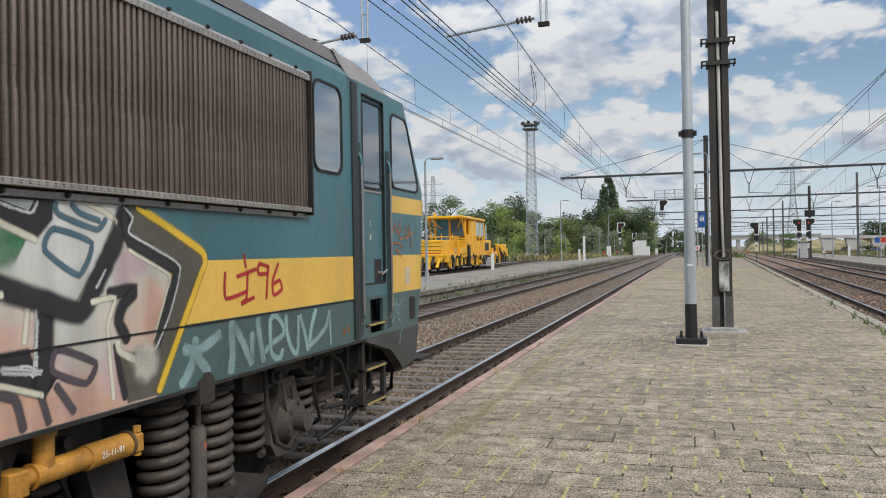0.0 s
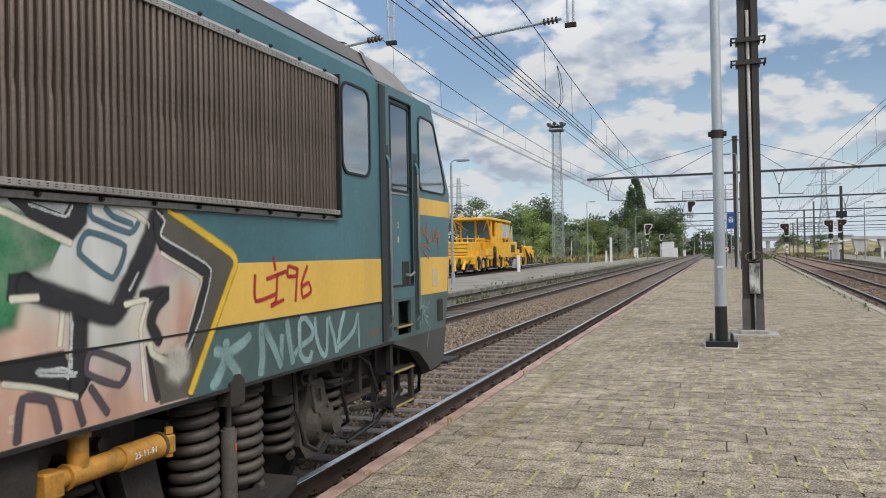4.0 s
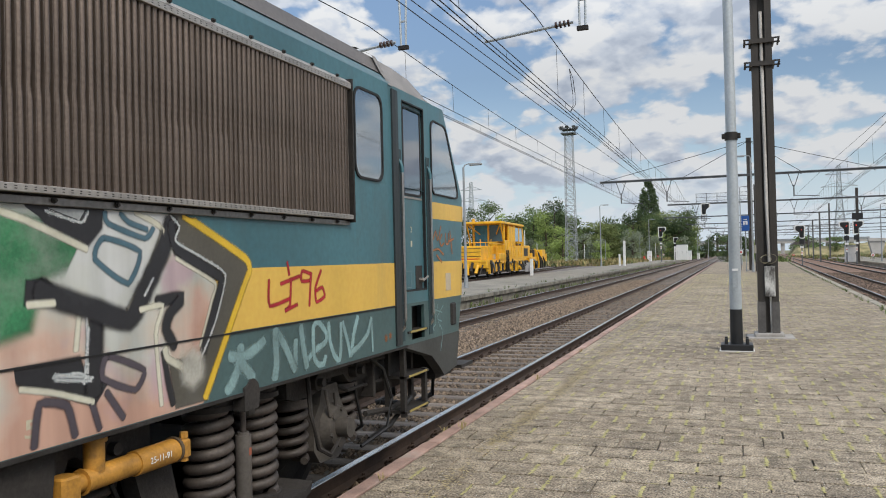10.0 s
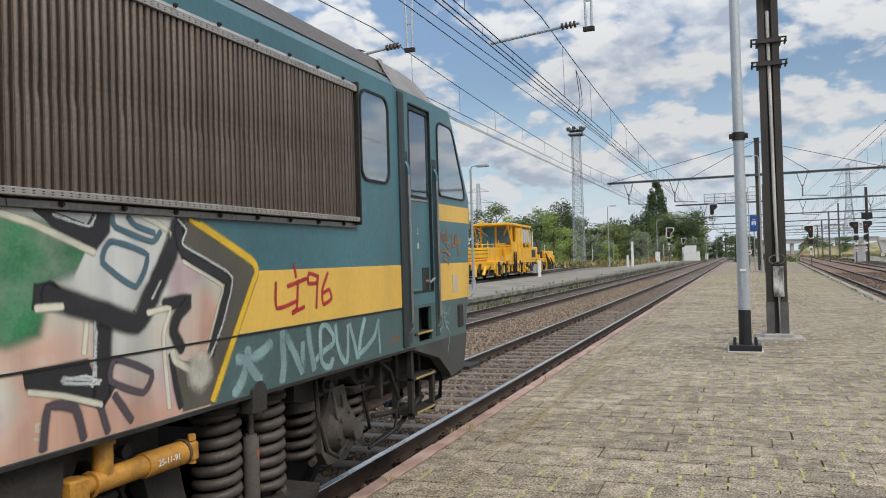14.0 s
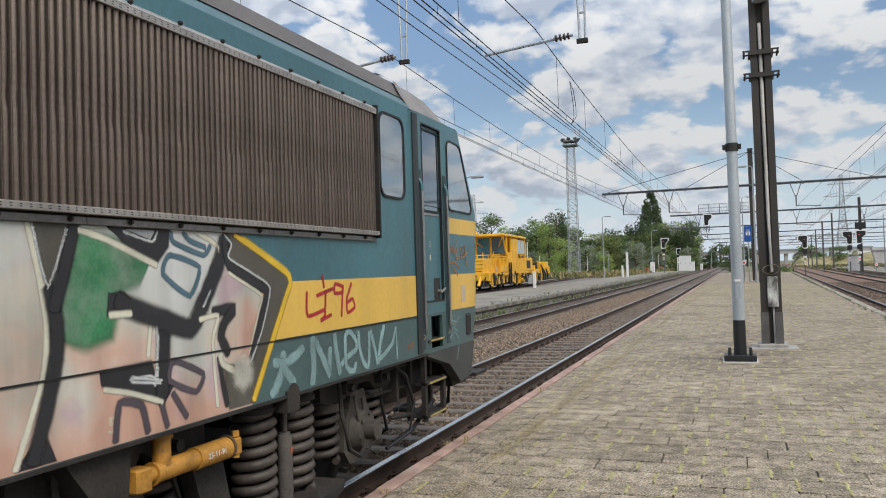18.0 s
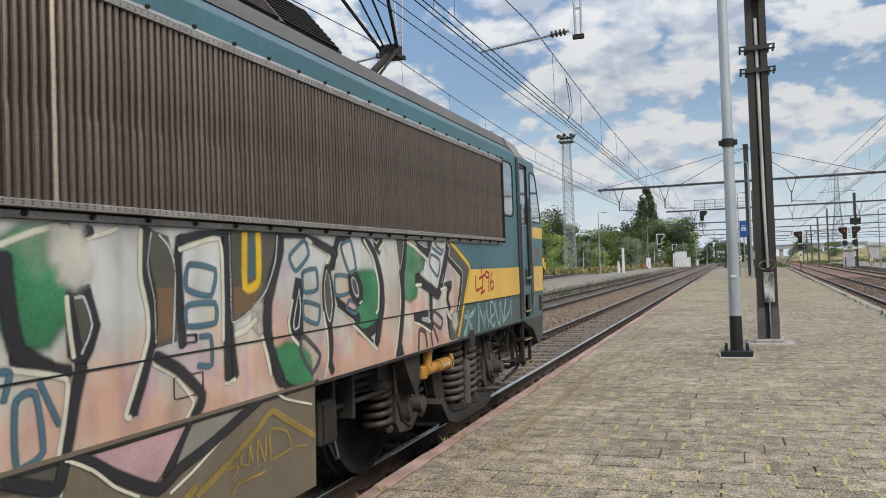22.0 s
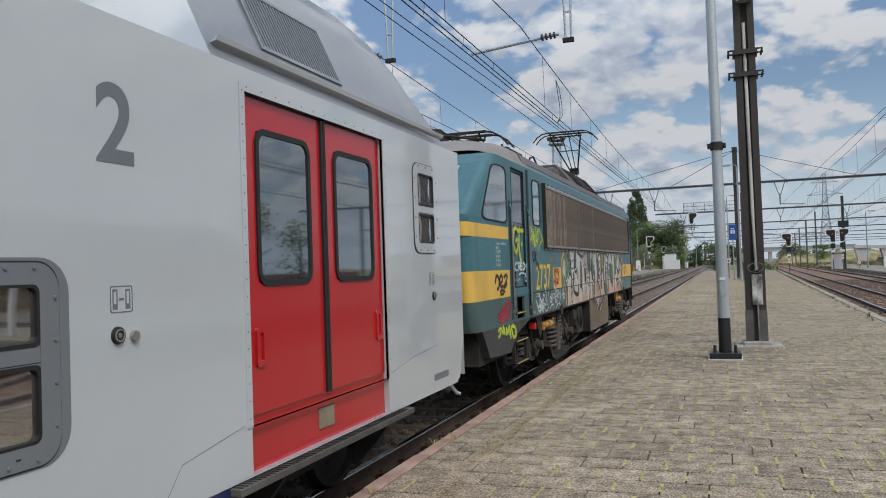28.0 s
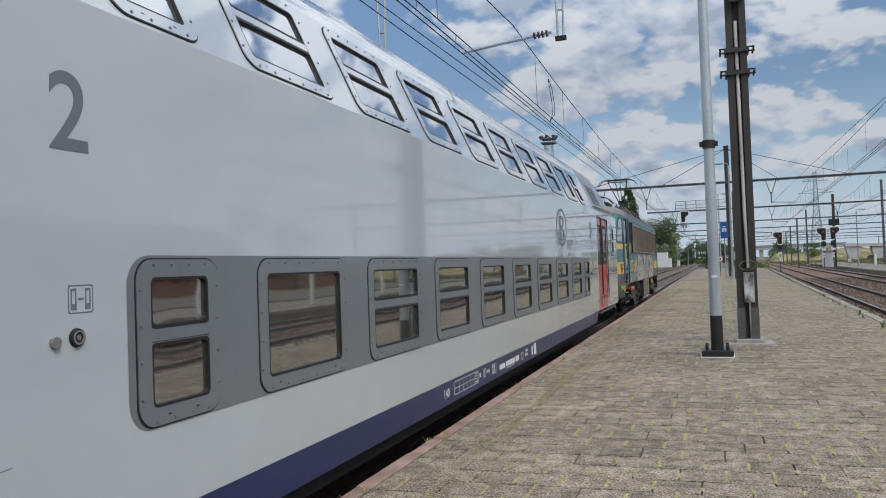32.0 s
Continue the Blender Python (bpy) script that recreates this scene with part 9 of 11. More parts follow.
def frame_mark(name, a0, a1, z0, z1, bars):
    b = ring(B(), [(a0, z0), (a1, z0), (a1, z1), (a0, z1)], [(a0 + 0.006, z0 + 0.006), (a1 - 0.006, z0 + 0.006), (a1 - 0.006, z1 - 0.006), (a0 + 0.006, z1 - 0.006)], cside, -0.003, -0.002)
    o = part(name, b, WHITE_PAINT, coach, "white-lined technical table")
    for c0, c1, d0, d1 in bars:
        part("table_line", sheet(B(), [(c0, d0), (c1, d0), (c1, d1), (c0, d1)], cside, -0.002, 0.001), WHITE_PAINT, o)


frame_mark("brake_table", -1.97, -1.09, 0.50, 0.635, [(-1.97, -1.25, 0.563, 0.568)] + [(-1.80 + 0.135 * k, -1.795 + 0.135 * k, 0.50, 0.635) for k in range(5)] + [(-1.22, -1.12, 0.52 + 0.03 * k, 0.53 + 0.03 * k) for k in range(4)])
frame_mark("figure_box", -0.89, -0.795, 0.525, 0.62, [])
frame_mark("weight_box", -0.52, -0.325, 0.51, 0.625, [(-0.52, -0.325, 0.564, 0.569), (-0.425, -0.42, 0.569, 0.625)])
WDP = -0.002
letters("3", 0.085, WHITE_PAINT, coach, on_coach(-0.868, 0.543, WDP), "figure", "white figure")
letters("(WC)", 0.062, WHITE_PAINT, coach, on_coach(-0.765, 0.552, WDP), "wc_mark", "white lettering")
letters("48t 59t", 0.046, WHITE_PAINT, coach, on_coach(-0.512, 0.580, WDP), "weight_figures", "white figures")
letters("121 Pl", 0.052, WHITE_PAINT, coach, on_coach(-0.505, 0.522, WDP), "seat_figures", "white figures")
letters("-19.60m-", 0.055, WHITE_PAINT, coach, on_coach(1.215, 0.578, WDP), "length_figures", "white figures")
letters("-26.40m-", 0.055, WHITE_PAINT, coach, on_coach(1.215, 0.522, WDP), "length_figures", "white figures")
letters("140", 0.12, WHITE_PAINT, coach, on_coach(-2.30, 0.515, WDP), "brake_weight", "white figures")
part("round_mark", ring(B(), [(1.05 + 0.055 * math.cos(0.524 * k), 0.55 + 0.055 * math.sin(0.524 * k)) for k in range(12)], [(1.05 + 0.042 * math.cos(0.524 * k), 0.55 + 0.042 * math.sin(0.524 * k)) for k in range(12)], cside, -0.003, -0.002), WHITE_PAINT, coach)
letters("T", 0.12, WHITE_PAINT, coach, on_coach(7.15, 0.52, WDP), "jack_mark", "white mark")
b = B()
sheet(b, [(11.95, 0.775), (12.35, 0.775), (12.35, 0.835), (11.95, 0.835)], cside, 0.0015, 0.002)
part("number_bar", b, MARK_GREY, coach)

# ---- poles, masts and catenary ----
def lamp_pole(x, y):
    t = thing("platform_pole", "slim grey galvanised pole with a black foot on a base plate", "pole", pose(x, y, 0))
    b = B()
    rod(b, (0, 0, 0.62), (0, 0, 3.2), 0.088, 0.078, n=24)
    rod(b, (0, 0, 3.2), (0, 0, 9.0), 0.078, 0.062, n=24)
    part("shaft", b, GALV, t, "galvanised tube", smooth=True)
    part("foot", rod(B(), (0, 0, 0.08), (0, 0, 0.62), 0.092, 0.089, n=24), BLACK_PAINT, t, "black painted foot", smooth=True)
    part("base_plate", box(B(), -0.23, 0.23, -0.20, 0.20, 0.012, 0.10, None, 0.012), BLACK_PAINT, t, "black base block")
    part("grout", box(B(), -0.245, 0.245, -0.215, 0.215, 0.0, 0.012), WHITE_PAINT, t, "white grout line")
    for sx in (-0.15, 0.15):
        for sy in (-0.13, 0.13):
            part("anchor_cap", rod(B(), (sx, sy, 0.10), (sx, sy, 0.19), 0.026, 0.022, n=10), BLACK_PAINT, t, smooth=True)
    c = part("clamp", rod(B(), (0, 0, 3.18), (0, 0, 3.30), 0.094, n=24), STEEL_DARK, t, "dark bracket clamp", smooth=True)
    for sx in (-1, 1):
        part("clamp_lug", box(B(), sx * 0.105 - 0.03, sx * 0.105 + 0.03, -0.05, -0.02, 3.20, 3.28, None, 0.006), STEEL_DARK, c)
        part("clamp_bolt", rod(B(), (sx * 0.115, -0.075, 3.24), (sx * 0.115, 0.0, 3.24), 0.012, n=8), STEEL_DARK, c)
    part("hatch", box(B(), -0.035, 0.04, -0.089, -0.083, 0.95, 1.16, None, 0.004), GALV, t, "small inspection hatch")
    part("label", box(B(), -0.04, 0.045, -0.094, -0.085, 1.20, 1.235), WHITE_PAINT, t, "small white sticker")
    return t


lamp_pole(0.01, 12.78)


def big_mast(x, y, h):
    t = thing("catenary_mast", "dark brown riveted steel mast on a concrete footing", "mast", pose(x, y, 0))
    w, d = 0.165, 0.15
    shaft = part("web", box(B(), -0.015 - 0.14, 0.14 + 0.015, -0.075, -0.055, 0.05, h), MAST_BROWN, t)
    for sx in (-1, 1):
        b = B()
        prism(b, [(sx * 0.055, -d), (sx * 0.165, -d), (sx * 0.165, d), (sx * 0.055, d), (sx * 0.055, d - 0.015), (sx * 0.15, d - 0.015), (sx * 0.15, -d + 0.015), (sx * 0.055, -d + 0.015)],
              lambda a, c: (a, c, 0.05), lambda a, c: (a, c, h))
        part("channel", b, MAST_BROWN, t, "dark brown channel")
    for s in (-1, 1):
        part("foot_coating", box(B(), s * 0.112 - 0.062, s * 0.112 + 0.062, -0.157, 0.157, 0.05, 0.62), mat("grey_foot_coat", (0.10, 0.095, 0.09), 0.7, 0, 0.3, 4, 40, 0.1), t, "grey painted foot")
    part("footing", box(box(B(), -0.24, 0.24, -0.22, 0.22, 0.0, 0.085, None, 0.03), -0.36, 0.40, -0.33, 0.33, -0.02, 0.022, None, 0.02), CONCRETE, t, "rough concrete footing")
    part("down_pipe", rod(rod(rod(B(), (0.03, -0.12, 1.30), (0.012, -0.12, 2.2), 0.028, n=10), (0.012, -0.12, 2.2), (-0.01, -0.12, 5.6), 0.031, n=10), (0.04, -0.12, 0.06), (0.035, -0.12, 0.72), 0.018, n=10), mat("worn_white_pipe", (0.58, 0.56, 0.52), 0.7, 0, 0.4, 4, 40, 0.1, streak=(1, 1, 0.2), dirt=((0.06, 0.055, 0.05), 5, 0.52, 0.8)), t, "flaking white cable pipe", smooth=True)
    bx = part("switch_box", box(B(), -0.055, 0.115, -0.19, -0.12, 0.71, 1.23, None, 0.01), mat("peeling_sign", (0.55, 0.55, 0.52), 0.7, 0, 0.3, 6, 40, 0.1, streak=(1, 1, 0.4), dirt=((0.05, 0.045, 0.04), 7, 0.44, 0.95)), t, "peeling pale metal plate box")
    b = B()
    for r, dx in ((0.085, -0.03), (0.115, 0.02)):
        tube(b, [(dx + r * 1.1 * math.cos(2 * math.pi * k / 16), -0.20 - 0.02 * math.sin(k), 1.35 + r * 0.75 * math.sin(2 * math.pi * k / 16 + r)) for k in range(17)], 0.004, 4)
    part("wire_loop", b, mat("old_wire", (0.22, 0.2, 0.13), 0.7, 0.2, 0.2, 5, 40, 0), t, "loose loop of wire")
    for z in (4.70, 5.09):
        c = part("clamp_band", box(box(box(box(B(), -0.20, 0.20, -0.19, -0.155, z - 0.04, z + 0.04), -0.20, 0.20, 0.155, 0.19, z - 0.04, z + 0.04), -0.2, -0.17, -0.155, 0.155, z - 0.04, z + 0.04), 0.17, 0.2, -0.155, 0.155, z - 0.04, z + 0.04), MAST_BROWN, t, "bolted clamp band")
        for sx in (-1, 1):
            part("clamp_ear", box(box(B(), sx * 0.24 - 0.05, sx * 0.24 + 0.05, -0.17, -0.15, z - 0.05, z - 0.025), sx * 0.24 - 0.05, sx * 0.24 + 0.05, -0.17, -0.15, z + 0.02, z + 0.045), STEEL_DARK, c)
            part("bolt", rod(B(), (sx * 0.27, -0.19, z), (sx * 0.27, 0.19, z), 0.018, n=8), STEEL_DARK, c)
    part("lamp_housing", rod(rod(B(), (0.02, -0.22, 6.05), (0.02, -0.22, 6.25), 0.11, 0.08, n=16), (0.02, -0.22, 5.95), (0.02, -0.22, 6.05), 0.13, n=16), GALV, t, "round grey lamp housing", smooth=True)
    return t


big_mast(0.54, 14.75, 11.0)


def dark_post(x, y, h, r, label, m=MAST_BROWN):
    t = thing("catenary_mast", label, "mast", pose(x, y, 0))
    part("shaft", box(B(), -r, r, -r, r, -0.02, h), m, t)
    part("cap", box(B(), -r - 0.02, r + 0.02, -r - 0.02, r + 0.02, h - 0.08, h + 0.03), m, t)
    part("footing", box(B(), -r - 0.15, r + 0.15, -r - 0.15, r + 0.15, -0.02, 0.08, None, 0.03), CONCRETE, t)
    return t


dark_post(1.25, 62.3, 9.75, 0.17, "dark square steel mast carrying the cross beam")


def gantry(y, x0, x1, z, feet, hang, m=ONE, thick=0.085):
    t = thing("catenary_gantry", "slim grey steel beam across the tracks with droppers", "gantry", m @ Matrix.Translation((0, y, 0)), group="gantries across the tracks")
    part("beam", box(box(B(), x0, x1, -thick, thick, z - thick, z - thick * 0.5), x0, x1, -thick, thick, z + thick * 0.3, z + thick), GANTRY, t)
    part("beam_web", box(B(), x0, x1, -0.02, 0.02, z - thick * 0.6, z + thick * 0.4), GANTRY, t)
    for x in feet:
        part("leg", box(B(), x - 0.11, x + 0.11, -0.11, 0.11, -0.6, z + 0.1), HAZY_MAST, t)
    for x in hang:
        b = B()
        rod(b, (x - 0.35, 0, z - thick), (x - 0.05, 0, z - 1.0), 0.03, n=6)
        rod(b, (x + 0.35, 0, z - thick), (x + 0.05, 0, z - 1.0), 0.03, n=6)
        rod(b, (x, 0, z - 0.9), (x, 0, z - 1.7), 0.05, n=6)
        rod(b, (x, 0, z - 1.65), (x + 1.6, 0, z - 1.75), 0.03, n=6)
        part("dropper", b, GANTRY, t)
    return t


gantry(62, -9.6, 30, 7.05, [24.0], [-8.0, -4.6, 4.2, 12.6])
gantry(95, -7.0, 40, 7.0, [34.0], [-3.9, 6.4, 13.0])
for k, y in enumerate((128, 162, 196, 232, 270, 310)):
    gantry(y, -10 + 1.5 * k, 44 + 4 * k, 6.9, [40 + 3 * k, 12 + 2 * k], [-4 + k, 6 + k])


def overhead(name, x0, y0, z0, x1, y1, z1, sag, drops, m=ONE, contact=None):
    """A hanging carrier wire and the straight contact wire below it."""
    t = thing("overhead_line", name, "overhead wire", m)
    n = 16
    car = [(x0 + (x1 - x0) * k / n, y0 + (y1 - y0) * k / n, z0 + (z1 - z0) * k / n - sag * 4 * (k / n) * (1 - k / n)) for k in range(n + 1)]
    part("carrier_wire", tube(B(), car, 0.012, 5), WIRE, t)
    if contact:
        part("contact_wire", rod(B(), (x0, y0, contact), (x1, y1, contact), 0.012, n=5), WIRE, t)
        for k in range(1, n, drops):
            p = car[k]
            part("dropper_wire", rod(B(), p, (p[0], p[1], contact), 0.006, n=4), WIRE, t)
    return t


def compound(x, spans, m, label, zc=6.8, za=5.42, zw=5.25, sag=0.58):
    """Carrier, auxiliary carrier and a pair of contact wires, joined by droppers."""
    for y0, y1 in spans:
        t = thing("overhead_line", label, "overhead wire", m, group="overhead lines")
        n, fine = 12, 36
        z = lambda q: zc - sag * 4 * q * (1 - q)
        part("carrier_wire", tube(B(), [(x, y0 + (y1 - y0) * k / fine, z(k / fine)) for k in range(fine + 1)], 0.011, 5), WIRE, t)
        part("auxiliary_wire", rod(B(), (x + 0.02, y0, za), (x + 0.02, y1, za), 0.010, n=5), WIRE, t)
        for dx in (-0.05, 0.05):
            part("contact_wire", rod(B(), (x + dx, y0, zw), (x + dx, y1, zw), 0.010, n=5), WIRE, t)
        for k in range(1, n):
            q = (k - 0.4) / n
            y = y0 + (y1 - y0) * q
            part("dropper_wire", rod(B(), (x, y, z(q)), (x + 0.02, y, za), 0.005, n=4), WIRE, t)
            for e in (0.25, 0.75):
                yy = y + (y1 - y0) / n * e
                part("clip_wire", rod(B(), (x + 0.02, yy, za), (x, yy, zw), 0.004, n=4), WIRE, t)


compound(TRACK_X, ((-28, 17), (17, 62), (62, 95), (95, 128), (128, 196)), ONE, "carrier, auxiliary and contact wires over the track")
compound(-8.0, ((-28, 17), (17, 62), (62, 95), (95, 128), (128, 196)), ONE, "overhead wires of the second track", 7.05, 6.0, 5.75, 0.5)
compound(4.75, ((-10, 62), (62, 95), (95, 162), (162, 232)), right, "overhead wires of the curving far track", 7.2)
compound(8.6, ((-10, 62), (62, 95), (95, 162), (162, 232)), right, "overhead wires of the farther track", 7.0)
compound(13.0, ((-10, 62), (62, 128), (128, 232)), right, "overhead wires beyond the opposite platform", 6.9)
for x, zs in ((-6.0, (6.45, 6.75, 6.99, 7.1, 7.0, 7.0)), (-6.0, (6.50, 6.52, 6.57, 6.7, 6.65, 6.7)), (6.6, (7.9, 7.6, 7.5, 7.6, 7.4, 7.4))):
    t = thing("feeder_wire", "single feeder wire above the tracks", "overhead wire", ONE)
    part("wire", tube(B(), [(x, y, z) for y, z in zip((-20, 15.5, 32.4, 62, 130, 260), zs)], 0.011, 5), WIRE, t)
t = thing("jumper_cable", "loop of cable joining carrier and contact wires", "cable", pose(TRACK_X, 20.9, 0))
for dx in (0.0, 0.06):
    part("strand", tube(B(), [(0, 0, 6.45), (0.02 + dx, 0.05, 6.2), (0.05 + dx, 0.15, 5.8), (0.06 + dx, 0.1, 5.5), (0.02, -0.1, 5.28)], 0.009, 5), WIRE, t)
for x1, z1 in ((-9.4, 7.1), (-3.4, 7.12), (4.7, 7.12), (9.4, 7.1)):
    t = thing("stay_wire", "steel stay wire from the mast head to the beam", "stay", pose(1.25, 62.1, 0))
    part("wire", rod(B(), (0, 0, 9.55), (x1 - 1.25, 0, z1), 0.02, n=5), WIRE, t)
    part("eye", rod(B(), (x1 - 1.25, 0, z1 - 0.2), (x1 - 1.25, 0, z1), 0.05, n=6), GANTRY, t)

# suspended registration arm over the second track
def cantilever(x, y, z, length, up):
    t = thing("registration_arm", "hanging tube bracket with an insulator for the overhead line", "bracket", pose(x, y, z))
    for sx in (-1, 1):
        part("hanger", tube(B(), [(sx * 0.06, 0, -0.15), (sx * 0.07, 0, 0.5), (sx * 0.22, 0, up)], 0.026, 6), GALV, t)
    part("hanger_tie", box(B(), -0.07, 0.07, -0.02, 0.02, 0.42, 0.46), GALV, t)
    part("hanger_foot", box(B(), -0.12, 0.12, -0.05, 0.05, -0.22, -0.13), STEEL_DARK, t)
    part("arm", rod(B(), (-0.2, 0, -0.02), (-length, 0, -0.22), 0.035, n=8), GALV, t)
    b = B()
    for k in range(4):
        rod(b, (-0.28 - 0.09 * k, 0, -0.03 - 0.006 * k), (-0.32 - 0.09 * k, 0, -0.035 - 0.006 * k), 0.075, n=12)
    part("insulator", b, mat("brown_insulator", (0.06, 0.03, 0.02), 0.3, 0, 0.2, 5, 30, 0), t, "ribbed brown insulator")
    return t


cantilever(-2.92, 17.0, 6.55, 2.2, 4.0)
cantilever(-7.1, 17.0, 6.60, 1.9, 4.0)


# ---- distance: floodlight tower, pylons, trees ----
def lattice(b, x, y, z0, z1, w0, w1, steps, r):
    c = lambda k, i: Vector((x + (1 if i in (1, 2) else -1) * (w0 + (w1 - w0) * k / steps) / 2, y + (1 if i > 1 else -1) * (w0 + (w1 - w0) * k / steps) / 2, z0 + (z1 - z0) * k / steps))
    for k in range(steps):
        for i in range(4):
            rod(b, c(k, i), c(k + 1, i), r, n=4, cap=False)
            rod(b, c(k, i), c(k + 1, (i + 1) % 4), r * 0.6, n=4, cap=False)
            rod(b, c(k + 1, i), c(k, (i + 1) % 4), r * 0.6, n=4, cap=False)
            rod(b, c(k + 1, i), c(k + 1, (i + 1) % 4), r * 0.6, n=4, cap=False)


def flood_tower(x, y, h):
    t = thing("floodlight_tower", "tall grey lattice tower with a crown of floodlights", "tower", pose(x, y, -0.6))
    b = B()
    lattice(b, 0, 0, 0, h - 1.5, 2.0, 1.4, 22, 0.05)
    part("lattice", b, LAMP_GREY, t)
    part("gallery", box(box(B(), -1.3, 1.3, -1.3, 1.3, h - 1.7, h - 1.5), -1.2, 1.2, -1.2, 1.2, h - 0.9, h - 0.8), GANTRY, t)
    for k in range(8):
        w = 2 * math.pi * k / 8
        part("floodlight", rod(B(), (1.3 * math.cos(w), 1.3 * math.sin(w), h - 0.3), (1.75 * math.cos(w), 1.75 * math.sin(w), h - 0.55), 0.2, 0.38, n=10), GANTRY, t)
        part("lamp_stem", rod(B(), (1.25 * math.cos(w), 1.25 * math.sin(w), h - 1.6), (1.3 * math.cos(w), 1.3 * math.sin(w), h - 0.3), 0.06, n=5), GANTRY, t)


flood_tower(-28.9, 150, 26.8)


def pylon(x, y, h, label):
    t = thing("power_pylon", label, "pylon", pose(x, y, -0.6))
    b = B()
    lattice(b, 0, 0, 0, h * 0.55, h * 0.17, h * 0.06, 6, h * 0.004)
    lattice(b, 0, 0, h * 0.55, h, h * 0.06, h * 0.03, 7, h * 0.003)
    for z, w in ((0.62, 0.16), (0.76, 0.19), (0.9, 0.14)):
        for s in (-1, 1):
            rod(b, (0, 0, h * z), (s * h * w, 0, h * z), h * 0.004, n=4)
            rod(b, (0, 0, h * (z + 0.05)), (s * h * w, 0, h * z), h * 0.003, n=4)
    part("lattice", b, GALV, t)


pylon(-130, 400, 42, "distant grey lattice power pylon")
pylon(46, 400, 40, "distant broad lattice power pylon")

def leaf_mat(name, color):
    """Thin leaves: part of the light comes through them."""
    m = mat(name, color, 0.7, 0, 0.25, 0.4, 4, 0.0, rnd=0.22, spec=0.2)
    n, l = m.node_tree.nodes, m.node_tree.links
    p, out = n["Principled BSDF"], n["Material Output"]
    tr = n.new("ShaderNodeBsdfTranslucent")
    mx = n.new("ShaderNodeMixShader")
    mx.inputs[0].default_value = 0.45
    src = p.inputs["Base Color"].links[0].from_socket
    l.new(src, tr.inputs["Color"])
    l.new(p.outputs[0], mx.inputs[1]); l.new(tr.outputs[0], mx.inputs[2]); l.new(mx.outputs[0], out.inputs["Surface"])
    return m


LEAF = [leaf_mat("foliage_dark", (0.090, 0.130, 0.060)), leaf_mat("foliage_mid", (0.165, 0.225, 0.095)), leaf_mat("foliage_light", (0.30, 0.38, 0.12)), leaf_mat("foliage_silver", (0.28, 0.32, 0.22)), leaf_mat("foliage_olive", (0.205, 0.245, 0.095))]
BARK = mat("bark", (0.09, 0.07, 0.05), 0.9, 0, 0.3, 3, 20, 0.4)


def tree(x, y, h, w, leaf, label, tall=0.25, n=3600, name="tree", size=1.0):
    t = thing(name, label, "tree", pose(x, y, -0.62))
    b = B()
    rod(b, (0, 0, 0), (0.1, 0, h * 0.35), w * 0.045, w * 0.03, n=7)
    rod(b, (0.1, 0, h * 0.35), (0, 0.1, h * 0.8), w * 0.03, w * 0.008, n=6)
    for k in range(6):
        a = 2.4 * k
        z = h * (0.25 + 0.09 * k)
        rod(b, (0, 0, z), (math.cos(a) * w * 0.33, math.sin(a) * w * 0.33, z + h * 0.14), w * 0.016, w * 0.005, n=5)
    part("trunk", b, BARK, t)
    b = B()
    lobes = []
    for k in range(20):
        a, q = random.uniform(0, 6.28), random.random()
        z = h * (tall + (0.93 - tall) * q)
        rr = w * 0.5 * (math.sin(math.pi * (0.15 + 0.75 * (q if tall > 0.1 else 0.2 + 0.7 * q)))) * 0.72
        lobes.append((Vector((math.cos(a) * rr * 0.75, math.sin(a) * rr * 0.75, z)), w * random.uniform(0.16, 0.27), h * random.uniform(0.09, 0.15)))
    for _ in range(n):
        c, rw, rh = random.choice(lobes)
        d = Vector((random.gauss(0, 1), random.gauss(0, 1), random.gauss(0, 1))).normalized() * random.uniform(0.35, 1.06)
        p = c + Vector((d.x * rw, d.y * rw, d.z * rh))
        if p.z < h * 0.03:
            continue
        s = w * size * random.uniform(0.013, 0.032)
        u, v = basis(Vector((random.gauss(0, 1), random.gauss(0, 1), random.gauss(0, 1) + 0.6)))
        k = random.uniform(0.5, 0.9)
        put(b, [p - u * s, p - v * s * k, p + u * s, p + v * s * k], [(0, 1, 2, 3)])
    part("crown", b, leaf, t, weld=False)
    return t


def poplar(x, y, h, w):
    """A dense upright spindle of leaves round one tall trunk."""
    t = thing("tree", "tall dense poplar standing above the woodland", "tree", pose(x, y, -0.62))
    part("trunk", rod(B(), (0, 0, 0), (0, 0, h * 0.9), 0.35, 0.06, n=8), BARK, t)
    pr = random.Random(12)
    lobes = []
    for k in range(70):
        q = pr.random()
        a, r = pr.uniform(0, 6.28), w * 0.5 * min(1.0, 1.5 * (1.02 - q) ** 0.55) * (0.55 + 0.45 * min(1, q * 3))
        lobes.append((Vector((math.cos(a) * r * 0.66, math.sin(a) * r * 0.66, h * (0.12 + 0.85 * q))), r * 0.42 + 0.25))
    b = B()
    for _ in range(9000):
        c, r = pr.choice(lobes)
        d = Vector((pr.gauss(0, 1), pr.gauss(0, 1), pr.gauss(0, 1))).normalized() * pr.uniform(0.5, 1.05)
        p = c + Vector((d.x * r, d.y * r, d.z * r * 1.7))
        s = pr.uniform(0.22, 0.42)
        u, v = basis(Vector((pr.gauss(0, 1), pr.gauss(0, 1), pr.gauss(0, 1) + 0.4)))
        put(b, [p - u * s, p - v * s * 0.7, p + u * s, p + v * s * 0.7], [(0, 1, 2, 3)])
    part("crown", b, LEAF[0], t, weld=False)
    return t


